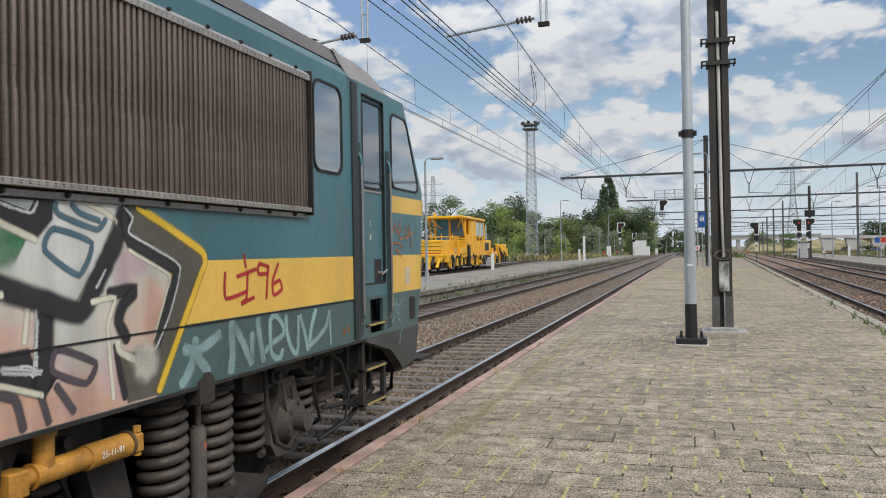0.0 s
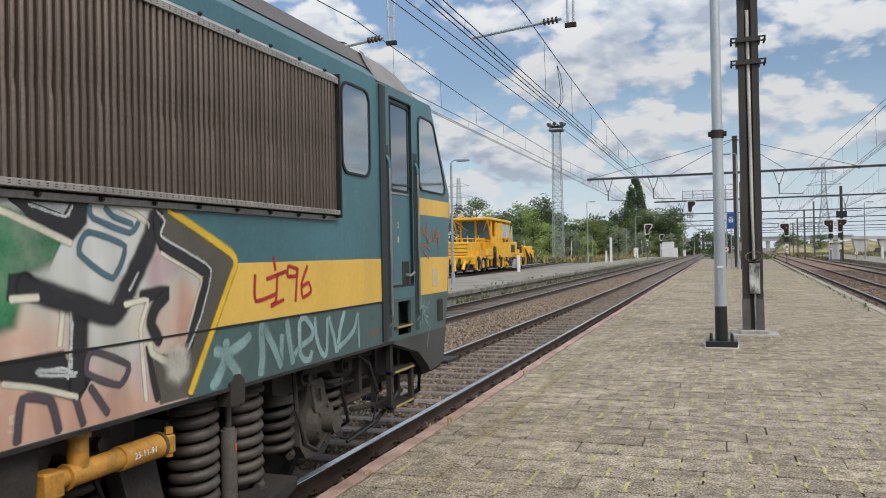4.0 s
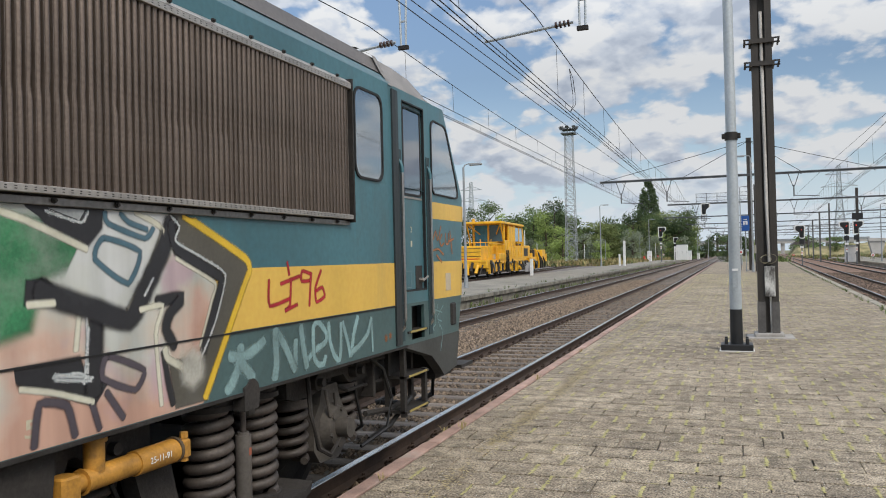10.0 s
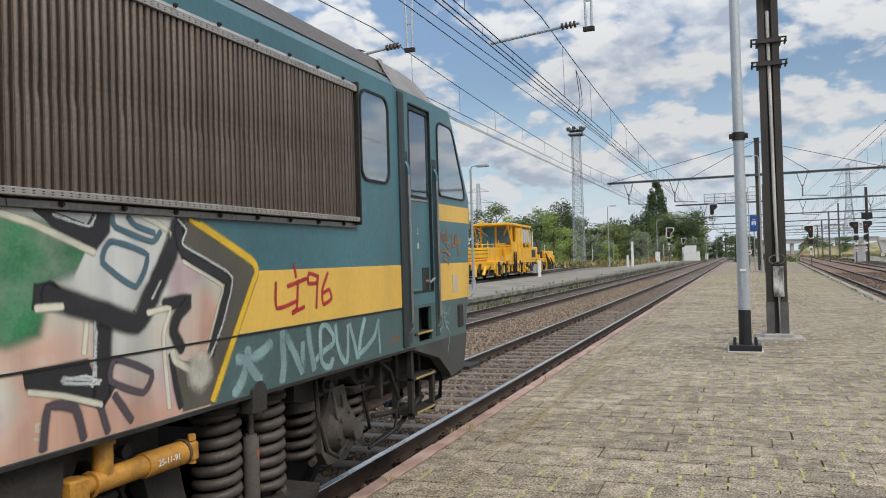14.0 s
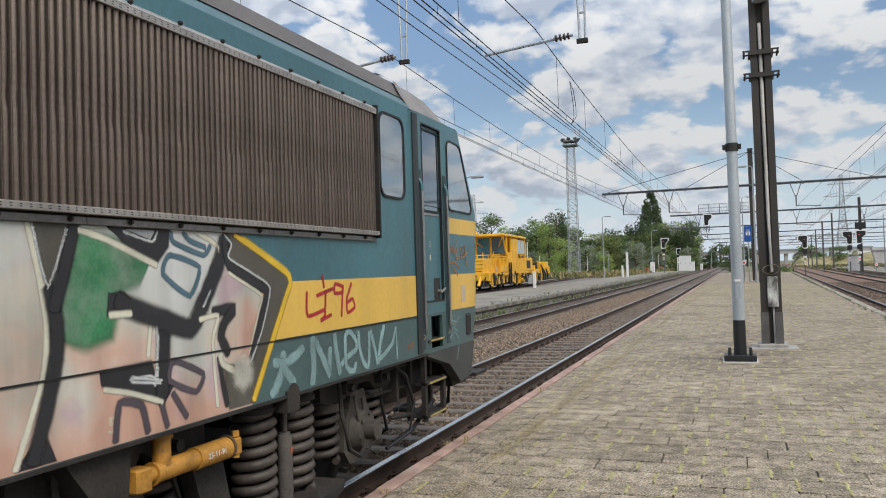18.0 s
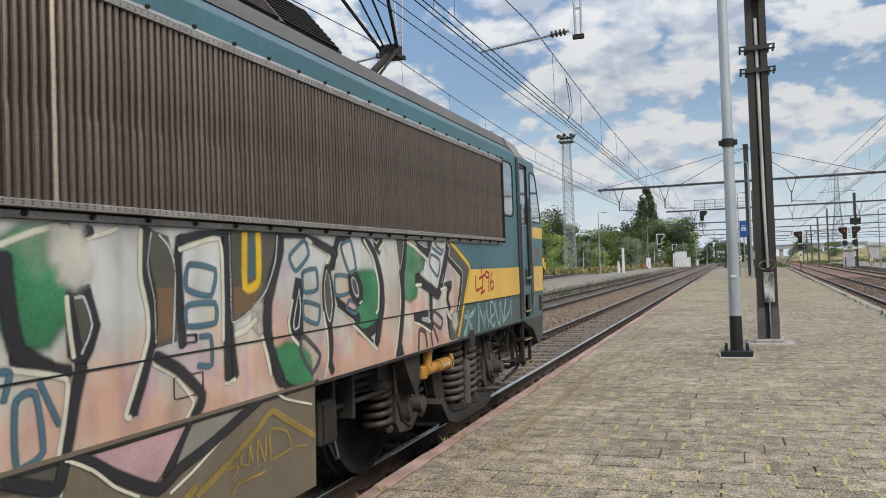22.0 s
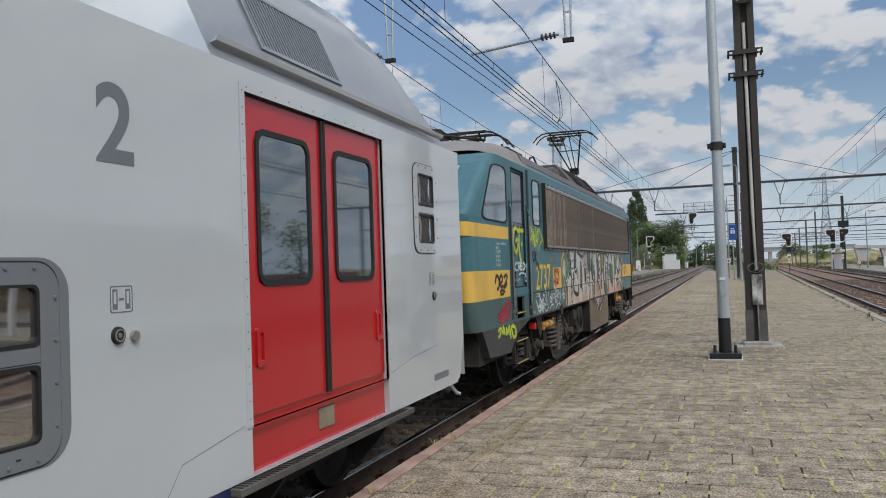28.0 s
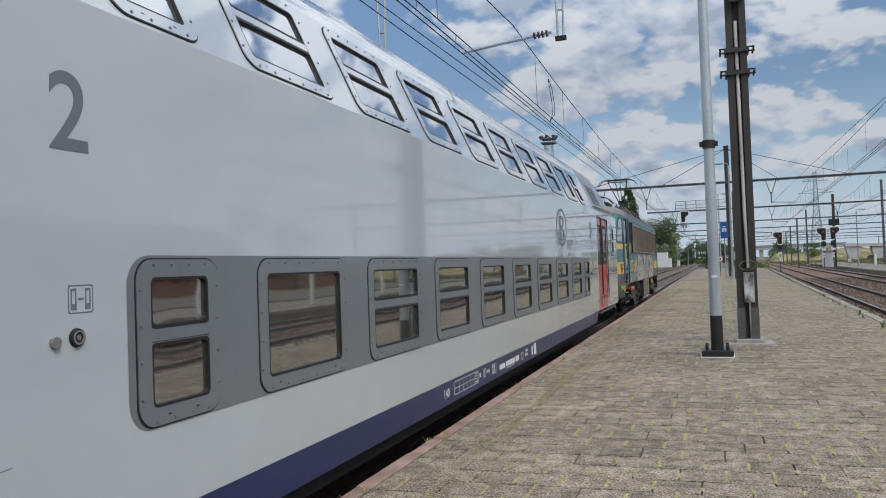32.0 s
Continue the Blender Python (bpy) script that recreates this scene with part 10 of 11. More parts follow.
row = random.Random(5)
for k in range(30):
    q = k / 29
    x, y = -62 + 48 * q + row.uniform(-2, 2), 215 + 60 * q + row.uniform(-12, 12)
    tree(x, y, row.uniform(10, 15.5), row.uniform(9, 13), LEAF[row.choice((0, 1, 1, 4, 4, 2))], "broad deciduous tree in the woodland behind the sidings", 0.08)
for k in range(14):
    q = k / 13
    tree(-60 + 46 * q + row.uniform(-2, 2), 200 + 40 * q, row.uniform(5, 9), row.uniform(6, 9), LEAF[row.choice((1, 2, 3, 4))], "low shrub at the foot of the woodland", 0.05, 2000, "shrub")
poplar(-25.3, 262, 25.5, 7.6)
for k in range(8):
    tree(-34 + 3.0 * k + row.uniform(-1, 1), 232 + 3 * k + row.uniform(-6, 6), row.uniform(11, 16), row.uniform(9, 12), LEAF[row.choice((0, 1, 4))], "broad deciduous tree in the woodland behind the sidings", 0.04)
tree(-46, 215, 19, 9, LEAF[0], "tall dark conifer at the edge of the woodland", 0.2)
tree(-44, 195, 14, 8, LEAF[2], "light green tree beside the lattice tower", 0.05)
for k in range(9):
    tree(-120 + 7.5 * k + row.uniform(-2, 2), 250 + row.uniform(-10, 20), row.uniform(14, 20), row.uniform(10, 14), LEAF[row.choice((0, 1, 1))], "broad tree in the far woodland", 0.08, 2200)
# ---- the yard: track machine, lamps, signals, signs, bridge ----
def post_lamp(x, y, h, arm, label="slim grey platform lamp with a flat head", m=ONE, z=0.0):
    t = thing("street_lamp", label, "lamp", m @ Matrix.Translation((x, y, z)), group="lamps along the platforms")
    part("post", rod(B(), (0, 0, 0), (0, 0, h), 0.075, 0.05, n=10), LAMP_GREY, t, smooth=True)
    part("base", rod(B(), (0, 0, 0), (0, 0, 0.5), 0.12, 0.10, n=10), LAMP_GREY, t, smooth=True)
    for s in ((1, -1) if arm == 0 else (1 if arm > 0 else -1,)):
        a = abs(arm) or 0.9
        part("arm", tube(B(), [(0, 0, h - 0.05), (s * 0.06, 0, h + 0.10), (s * a * 0.4, 0, h + 0.16), (s * a, 0, h + 0.16)], 0.03, 6), LAMP_GREY, t, smooth=True)
        part("lamp_head", box(B(), min(s * a * 0.45, s * a * 1.35), max(s * a * 0.45, s * a * 1.35), -0.14, 0.14, h + 0.06, h + 0.17, None, 0.03), LAMP_GREY, t, "flat grey lantern")
    return t


post_lamp(-15.5, 99.5, 7.5, 0.8)
post_lamp(-14.5, 150, 7.6, 0.8)
post_lamp(-12.4, 37, 5.95, 0.7)
post_lamp(1.3, 60, 8.1, -0.9, "tall grey lamp post with an arm and flat lantern")
post_lamp(0.8, 90, 8.2, 0, "tall grey double lamp post")
post_lamp(20.5, 100, 7.9, 0, "double-armed grey lamp on the opposite platform")
post_lamp(15.9, 102, 6.4, 0.7)
post_lamp(26.0, 140, 7.5, 0)
post_lamp(-20.5, 190, 6.0, 0.6, z=-0.6)
post_lamp(-25.5, 170, 5.0, -0.5, z=-0.6)
post_lamp(-8.2, 205, 6.2, 0.6, z=-0.6)
post_lamp(-6.4, 230, 6.2, 0.6, z=-0.6)


def bollard(x, y, h, w=0.13, name="white_post", label="plain white painted post on the platform", z=0.0):
    t = thing(name, label, "post", pose(x, y, z))
    part("shaft", box(B(), -w, w, -w, w, 0, h - 0.06, None, 0.03), WHITE_PAINT, t)
    part("cap", box(B(), -w - 0.015, w + 0.015, -w - 0.015, w + 0.015, h - 0.06, h, None, 0.02), WHITE_PAINT, t)


bollard(-14.4, 58.7, 1.28, 0.11)
bollard(-12.7, 100, 3.1, 0.14)
bollard(-13.3, 100, 1.45, 0.11)
bollard(-14.5, 150, 1.9, 0.38, "white_cabinet", "small white equipment cabinet")
bollard(17.3, 100, 1.3, 0.12)
bollard(-17.5, 196, 4.4, 0.05, z=-0.6)
bollard(-30, 170, 4.3, 0.05, z=-0.6)
bollard(-38, 160, 4.6, 0.06, z=-0.6)
bollard(-35.5, 140, 6.8, 0.07, z=-0.6)


def cabinet(x0, x1, y, h, z, label):
    t = thing("relay_cabinet", label, "cabinet", pose((x0 + x1) / 2, y, z))
    w = (x1 - x0) / 2
    part("body", box(B(), -w, w, -1.0, 1.0, 0, h - 0.12, None, 0.03), WHITE_PAINT, t)
    part("roof", box(B(), -w - 0.08, w + 0.08, -1.08, 1.08, h - 0.12, h, None, 0.03), LAMP_GREY, t, "flat grey lid")
    n = max(1, int(2 * w / 0.9))
    for k in range(n):
        d = part("door", box(B(), -w + 2 * w * (k + 0.06) / n, -w + 2 * w * (k + 0.94) / n, -1.015, -1.0, 0.12, h - 0.2), WHITE_PAINT, t)
        part("handle", box(B(), -w + 2 * w * (k + 0.8) / n, -w + 2 * w * (k + 0.86) / n, -1.04, -1.015, h * 0.45, h * 0.55), BLACK_PAINT, d)


cabinet(-12.9, -9.9, 192, 3.6, -0.3, "pale grey relay hut beside the tracks")
cabinet(-9.6, -8.9, 188, 2.2, -0.3, "small pale equipment cabinet")
cabinet(12.2, 13.3, 102, 1.9, -0.05, "white equipment cabinet below the signals")
cabinet(-8.6, -8.0, 210, 1.6, -0.3, "small pale equipment cabinet")


def signal(x, y, z, label, lit=True, foot=True, side_wing=1, size=1.1):
    """A black signal head with a white rim: a tall field and a lower wing, on a post."""
    t = thing("railway_signal", label, "signal", pose(x, y, 0), group="colour light signals")
    s = side_wing
    shape = [(-0.30, 0.05), (-0.22, 0.0), (0.10, 0.0), (0.22, 0.10), (0.25, 0.62), (0.70, 0.98), (0.72, 1.30), (0.60, 1.42), (-0.28, 1.42), (-0.36, 1.32)]
    shape = [(s * a * size, c * size) for a, c in shape]
    inner = [(a * 0.79 + s * 0.035, 0.71 * size + (c - 0.71 * size) * 0.87) for a, c in shape]
    f = lambda a, c, d: Vector((a, -d, z + c))
    head = part("signal_head", sheet(B(), inner, f, 0.06, 0.20), BLACK_PAINT, t, "black signal screen")
    part("rim", ring(B(), shape, inner, f, 0.0, 0.075), WHITE_PAINT, head, "white reflective rim")
    for a, c in ((0.0, 0.30), (0.0, 0.62), (0.0, 0.94), (0.30, 1.06)):
        b = rod(B(), (s * a * size, -0.06, z + c * size), (s * a * size, -0.09, z + c * size), 0.055, n=12)
        part("lens", b, SIGNAL_RED if lit and abs(c - 0.94) < 0.01 else mat("dark_lens", (0.03, 0.03, 0.03), 0.2, 0, 0.1, 5, 30, 0), head, "lit red lamp" if lit and abs(c - 0.94) < 0.01 else "")
    for a, c in ((0.0, 0.30), (0.0, 0.62), (0.0, 1.0)):
        part("hood", box(B(), s * a - 0.1, s * a + 0.1, -0.22, -0.06, z + c * size + 0.10, z + c * size + 0.12), BLACK_PAINT, head)
    if foot:
        part("post", rod(B(), (0, 0.05, -0.3), (0, 0.05, z + 0.3), 0.07, n=10), GANTRY, t, smooth=True)
        part("shunt_plate", box(B(), -0.26, 0.26, -0.08, 0.02, z - 0.62, z - 0.08, None, 0.04), BLACK_PAINT, t)
        part("number_plate", box(B(), -0.2, 0.2, -0.09, 0.0, z - 1.10, z - 0.86), WHITE_PAINT, t, "small white plate")
        part("banded_plate", box(B(), -0.09, 0.09, -0.07, -0.02, z - 1.9, z - 1.4), WHITE_PAINT, t, "white plate with a red band")
        part("red_band", box(B(), -0.092, 0.092, -0.075, -0.07, z - 1.69, z - 1.61), RED_PAINT, t)
    return t


signal(-11.0, 133, 4.0, "white-rimmed signal showing red on a post", size=1.2)
signal(-12.3, 186, 3.5, "distant white-rimmed signal on a post", False, size=1.0)
signal(7.45, 100, 2.75, "white-rimmed signal showing red beside the far tracks", side_wing=-1)
signal(12.1, 100, 3.0, "white-rimmed signal showing red beside its neighbour", side_wing=-1)
signal(13.1, 100, 3.05, "second white-rimmed signal showing red", side_wing=1)
bx = thing("repeater_box", "black box above the pair of signals", "signal", pose(13.3, 100.3, 4.75))
part("body", box(B(), -0.55, 0.55, -0.15, 0.15, 0, 0.75, None, 0.03), BLACK_PAINT, bx)
part("mast", box(B(), -0.14, 0.14, -0.02, 0.2, -4.8, 3.6), MAST_BROWN, bx)

# small round and square track signs
for x, y, z, mm in ((-12.6, 131, 0.9, WHITE_PAINT), (-13.6, 170, 1.1, WHITE_PAINT), (14.4, 98, 0.7, WHITE_PAINT), (9.8, 150, 0.6, RED_PAINT), (-14.9, 172, 0.8, RED_PAINT), (0.55, 66, 1.4, WHITE_PAINT)):
    t = thing("track_sign", "small plate on a stake beside the track", "sign", pose(x, y, 0))
    part("stake", rod(B(), (0, 0, -0.6), (0, 0, z), 0.03, n=6), GANTRY, t)
    part("plate", rod(B(), (0, -0.04, z), (0, -0.06, z), 0.18, n=14), mm, t)
    part("mark", rod(B(), (0, -0.062, z), (0, -0.066, z), 0.085, n=12), RED_PAINT if mm == WHITE_PAINT else WHITE_PAINT, t)
t = thing("red_barrel", "red plastic drum standing in the grass", "barrel", pose(-17.0, 165, -0.5))
part("drum", rod(B(), (0, 0, 0), (0, 0, 0.95), 0.34, 0.36, n=14), RED_PAINT, t, smooth=True)
part("lid", rod(B(), (0, 0, 0.95), (0, 0, 1.4), 0.2, 0.14, n=12), RED_PAINT, t, smooth=True)

# signal cage hung on the second gantry
t = thing("signal_cage", "railed walkway cage on the gantry with a hanging signal", "walkway", pose(-1.0, 94.6, 6.9))
part("floor_grate", box(B(), -2.8, 2.8, -0.4, 0.4, 0.0, 0.06), GANTRY, t)
for k in range(6):
    part("post", box(B(), -2.8 + 1.12 * k - 0.03, -2.8 + 1.12 * k + 0.03, -0.42, -0.38, 0, 1.2), GANTRY, t)
for z in (0.35, 0.75, 1.17):
    part("rail", box(B(), -2.8, 2.8, -0.42, -0.38, z - 0.02, z + 0.02), GANTRY, t)
b = B()
for k in range(56):
    box(b, -2.8 + 0.1 * k, -2.79 + 0.1 * k, -0.40, -0.39, 0.06, 1.15)
tagged(part("mesh_infill", b, GANTRY, t, weld=False), kind="stuff")
signal(-3.0, 94.0, 5.62, "dark signal hanging below the gantry", False, False, size=0.95)
t = thing("signal_ladder", "small ladder frame below the hanging signal", "ladder", pose(-3.0, 94.1, 5.0))
part("hanger", box(B(), -0.04, 0.04, 0.06, 0.14, 0.0, 2.0), GANTRY, t)
for s in (-0.3, 0.3):
    part("stile", box(B(), s - 0.03, s + 0.03, -0.03, 0.03, 0, 0.75), GANTRY, t)
for z in (0.05, 0.3, 0.55):
    part("rung", box(B(), -0.3, 0.3, -0.02, 0.02, z, z + 0.04), GANTRY, t)

# blue platform sign with a white field
t = thing("platform_sign", "blue platform sign with a white number two", "sign", pose(0.87, 61.4, 2.95))
part("stem", rod(B(), (0.0, 0.09, -2.95), (0.0, 0.09, 1.0), 0.04, n=8), LAMP_GREY, t)
part("board", box(B(), -0.27, 0.27, -0.06, 0.06, 0, 1.09, None, 0.02), SIGN_BLUE, t)
part("field", box(B(), -0.15, 0.15, -0.066, -0.06, 0.42, 0.70), WHITE_PAINT, t, "white number field")
letters("2", 0.30, SIGN_BLUE, t, Matrix.Translation((-0.075, -0.068, 0.45)) @ Matrix.Rotation(radians(90), 4, "X"), "numeral", bold=0.006)
part("small_line", box(B(), -0.12, 0.12, -0.066, -0.06, 0.78, 0.83), WHITE_PAINT, t)
part("bracket", box(B(), 0.2, 0.5, -0.02, 0.02, 0.2, 0.26), GANTRY, t)
t = thing("signal_box_post", "grey post box at the foot of the mast", "box", pose(1.55, 60.4, 0))
part("post", box(B(), -0.09, 0.09, -0.09, 0.09, 0, 6.2), MAST_BROWN, t)
part("box", box(B(), -0.16, 0.16, -0.16, 0.16, 1.3, 1.9, None, 0.03), mat("grey_box", (0.35, 0.33, 0.27), 0.7, 0, 0.2, 4, 40, 0.1), t, "dull beige box")
for x, y, h in ((1.75, 88, 8.5), (13.5, 130, 8.2), (18.25, 100, 9.6), (21.5, 162, 8.4), (6.9, 210, 7)):
    dark_post(x, y, h, 0.11, "grey-brown steel catenary mast in the yard", HAZY_MAST)
for x, y in ((20.4, 101), (21.0, 101)):
    t = thing("notice_board", "small blue and red notice board on a post", "sign", pose(x, y, 0))
    part("post", rod(B(), (0, 0, 0), (0, 0, 2.2), 0.04, n=6), LAMP_GREY, t)
    part("board", box(B(), -0.25, 0.25, -0.04, 0.04, 1.6, 2.2), SIGN_BLUE if x < 20.6 else RED_PAINT, t)


# ---- yellow track machine on the siding ----
def track_machine():
    m = pose(-18.15, 60, 0.0, 0, 0, 3.6)
    t = thing("track_machine", "yellow railway track maintenance machine with a glazed cab", "rail vehicle", m)
    blue = mat("blue_tarp", (0.05, 0.20, 0.30), 0.5, 0, 0.3, 2, 10, 0.2)
    glass = mat("cab_glass", (0.05, 0.09, 0.11), 0.08, 0, 0.1, 1, 5, 0)
    part("chassis", box(box(B(), -0.9, 0.9, -6.5, 16.5, 0.75, 1.15), -1.3, 1.3, -6.5, 9.0, 1.1, 1.28, None, 0.02), MACHINE, t, "yellow chassis beam")
    # added dark block behind the legs: its colour supplies the shade under the deck
    part("shadowed_underframe", box(B(), -1.12, 1.12, -6.3, 16.0, 0.30, 1.08), MACHINE_DARK, t, "dark block standing in for the shade below the chassis")
    part("underfloor_gear", box(box(B(), -1.15, 1.15, -4.5, -1.5, 0.35, 0.8), -1.1, 1.1, 1.5, 7.5, 0.35, 0.8), MACHINE_DARK, t)
    for y in (-3.6, -1.0, 5.2, 7.4, 15.6):
        ws = part("wheelset", rod(B(), (-0.8, y, 0.42), (0.8, y, 0.42), 0.08, n=8), MACHINE_DARK, t)
        for s in (-1, 1):
            part("wheel", rod(B(), (s * 0.70, y, 0.42), (s * 0.84, y, 0.42), 0.42, n=20), MACHINE_DARK, ws)
            part("axlebox", box(B(), s * 0.95 - 0.12, s * 0.95 + 0.12, y - 0.25, y + 0.25, 0.3, 0.7, None, 0.03), MACHINE_DARK, t)
    # open deck with its cabinets and rails
    part("deck_box", box(B(), -1.35, 0.9, -6.4, -2.6, 1.28, 2.3, None, 0.05), MACHINE, t, "yellow tool box on the deck")
    part("side_bin", box(B(), -0.2, 1.38, -2.5, -0.2, 1.28, 1.75, None, 0.04), MACHINE, t, "yellow side bin")
    part("grey_panel", box(B(), 0.1, 1.1, -2.53, -2.5, 1.3, 1.7), mat("pale_panel", (0.5, 0.49, 0.45), 0.6, 0, 0.2, 3, 20, 0), t, "pale grey panel")
    part("step_bin", box(B(), -1.3, 1.36, -6.45, -5.9, 0.7, 1.3, None, 0.04), MACHINE, t)
    for k in range(7):
        part("deck_stanchion", box(B(), -1.3 + 0.42 * k - 0.025, -1.3 + 0.42 * k + 0.025, -2.62, -2.57, 1.3, 2.85 if k % 2 else 2.6), MACHINE, t)
    for z in (2.25, 2.6):
        part("deck_rail", box(B(), -1.3, 1.3, -2.63, -2.56, z - 0.03, z + 0.03), MACHINE, t)
    for k in range(5):
        part("side_stanchion", box(B(), 1.33, 1.38, -5.8 + 1.35 * k, -5.75 + 1.35 * k, 1.3, 2.5), MACHINE, t)
    part("side_rail", box(B(), 1.33, 1.38, -5.8, -0.2, 2.44, 2.5), MACHINE, t)
    # cab: frame posts, glazing, canopy
    cab = part("cab", box(box(box(B(), -1.3, 1.3, 0.0, 8.0, 1.28, 2.35, None, 0.04), -1.3, 1.3, 3.4, 4.2, 2.35, 4.05), -1.3, 1.3, 7.6, 8.0, 2.3, 3.2), MACHINE, t, "yellow cab body")
    for x in (-1.3, -0.1, 1.14):
        part("cab_post", box(B(), x, x + 0.16, 0.0, 0.16, 2.3, 4.1, None, 0.03), MACHINE, cab)
    for y in (1.6, 4.1, 5.9):
        part("side_post", box(B(), 1.14, 1.3, y, y + 0.16, 2.3, 4.05, None, 0.03), MACHINE, cab)
    part("screen", box(B(), -1.1, -0.1, 0.06, 0.10, 2.35, 4.0), blue, cab, "blue tinted screen")
    part("screen", box(B(), 0.06, 1.14, 0.06, 0.10, 2.7, 4.0), glass, cab, "dark screen")
    for y0, y1 in ((4.3, 5.8), (6.1, 7.5)):
        part("side_window", box(B(), 1.22, 1.26, y0, y1, 2.75, 3.9), mat("pale_cab_glass", (0.28, 0.40, 0.46), 0.1, 0, 0.1, 1, 5, 0), cab, "pale blue cab window")
    part("side_panel", box(B(), 1.18, 1.28, 0.1, 3.4, 2.3, 2.8), MACHINE, cab)
    part("door", box(B(), 1.285, 1.305, 1.8, 3.3, 1.35, 3.95, None, 0.01), MACHINE, cab, "yellow cab door")
    part("name_bar", box(B(), 1.30, 1.312, 4.6, 6.6, 2.42, 2.56), BLACK_PAINT, cab, "dark plain lettering bar")
    part("slope", prism(B(), [(7.6, 3.2), (8.0, 3.2), (7.5, 4.05), (7.2, 4.05)], lambda a, c: (-1.3, a, c), lambda a, c: (1.3, a, c)), MACHINE, cab)
    roof = part("roof", box(B(), -1.45, 1.42, -1.6, 7.6, 4.05, 4.24, None, 0.06), MACHINE, cab, "yellow overhanging roof")
    part("roof_hatch", box(B(), -0.2, 0.9, 2.6, 4.4, 4.24, 4.36, None, 0.03), WHITE_PAINT, roof)
    part("beacon", rod(B(), (-0.9, -1.2, 4.24), (-0.9, -1.2, 4.5), 0.14, 0.10, n=10), MACHINE, roof)
    for x in (-1.38, 1.3):
        part("canopy_strut", rod(B(), (x, -1.5, 4.08), (x, -0.2, 2.4), 0.06, n=6), MACHINE, cab)
        part("canopy_strut", rod(B(), (x, -1.5, 4.08), (x * 0.5, 0.0, 3.3), 0.05, n=6), MACHINE, cab)
    # black ladder
    lad = part("ladder", box(box(B(), 1.36, 1.46, 0.2, 0.3, 0.25, 2.0), 1.36, 1.46, 0.8, 0.9, 0.25, 2.0), BLACK_PAINT, t, "black cab ladder")
    for z in (0.3, 0.65, 1.0, 1.35, 1.7):
        part("tread", box(B(), 1.30, 1.50, 0.28, 0.82, z, z + 0.05), BLACK_PAINT, lad)
    # engine hood, hoses and working gear at the far end
    part("hood", box(B(), -1.1, 1.1, 8.0, 12.0, 1.28, 2.45, None, 0.08), MACHINE, t, "yellow engine hood")
    part("hood_grille", box(B(), 1.10, 1.12, 8.6, 10.8, 1.5, 2.2), BLACK_PAINT, t)
    part("hose", tube(B(), [(0.9, 8.4, 2.4), (0.9, 8.5, 3.1), (0.9, 9.0, 3.5), (0.9, 9.5, 3.3), (0.9, 9.7, 2.9)], 0.11, 8), LAMP_GREY, t, "grey ribbed hose", smooth=True)
    part("end_frame", box(box(B(), -1.2, -0.9, 12, 19.5, 1.0, 1.4), 0.9, 1.2, 12, 19.5, 1.0, 1.4), MACHINE, t)
    mr = random.Random(31)
    for k in range(16):
        y = 12.2 + 0.42 * k + mr.uniform(-0.1, 0.1)
        h = mr.uniform(1.3, 2.45 - 0.05 * k)
        m2 = MACHINE if mr.random() < 0.62 else MACHINE_DARK
        if k % 3 == 0:
            part("work_arm", tube(B(), [(1.05, y, h), (1.2, y + 0.2, h - 0.2), (1.35, y + 0.5, 0.9), (1.3, y + 0.6, 0.3)], mr.uniform(0.06, 0.10), 6), m2, t)
        elif k % 3 == 1:
            part("cylinder", rod(B(), (mr.uniform(0.6, 1.1), y, 1.1), (mr.uniform(0.8, 1.2), y + mr.uniform(-0.3, 0.5), h), mr.uniform(0.05, 0.10), n=8), m2, t)
        else:
            part("work_box", box(B(), 0.6, mr.uniform(1.0, 1.3), y - 0.2, y + 0.25, mr.uniform(0.6, 1.1), h - 0.1, None, 0.04), m2, t)
    for k in range(18):
        y = -6.0 + 0.75 * k + mr.uniform(-0.15, 0.15)
        z0 = mr.uniform(0.25, 0.5)
        m2 = MACHINE if mr.random() < 0.62 else MACHINE_DARK
        part("frame_leg", prism(B(), [(y, 1.15), (y + mr.uniform(0.15, 0.4), 1.15), (y + mr.uniform(0.1, 0.5), z0), (y + mr.uniform(-0.1, 0.1), z0)], lambda a, c: (1.16, a, c), lambda a, c: (1.28, a, c)), m2, t)
    for k in range(7):
        x = -1.2 + 0.38 * k
        part("end_gear", rod(B(), (x, -6.5, mr.uniform(0.9, 1.2)), (x + mr.uniform(-0.2, 0.2), -6.75, mr.uniform(0.2, 0.5)), mr.uniform(0.05, 0.12), n=7), MACHINE if k % 2 else MACHINE_DARK, t)
    for k in range(6):
        part("deck_item", box(B(), -1.1 + 0.4 * k, -0.85 + 0.4 * k, -2.5, -2.2, 1.75, mr.uniform(2.0, 2.6), None, 0.03), mat("pale_panel", (0.5, 0.49, 0.45), 0.6, 0, 0.2, 3, 20, 0) if k == 3 else MACHINE, t)
    part("panel_line", box(B(), -1.36, -1.35, -6.2, -2.8, 1.7, 1.74), MACHINE_DARK, t)
    for z in (1.55, 1.85, 2.1):
        part("box_rib", box(B(), -1.36, 0.91, -6.42, -6.40, z, z + 0.03), MACHINE_DARK, t)
    part("warning_stripe", box(B(), -1.2, 0.8, -6.43, -6.40, 1.35, 1.40), RED_PAINT, t)
    part("end_cabinet", box(B(), -1.2, 1.2, 18.2, 20.4, 1.2, 2.1, None, 0.08), MACHINE, t)
    part("end_plate", box(B(), -1.25, 1.25, 20.4, 20.9, 0.9, 1.7, None, 0.05), MACHINE, t)
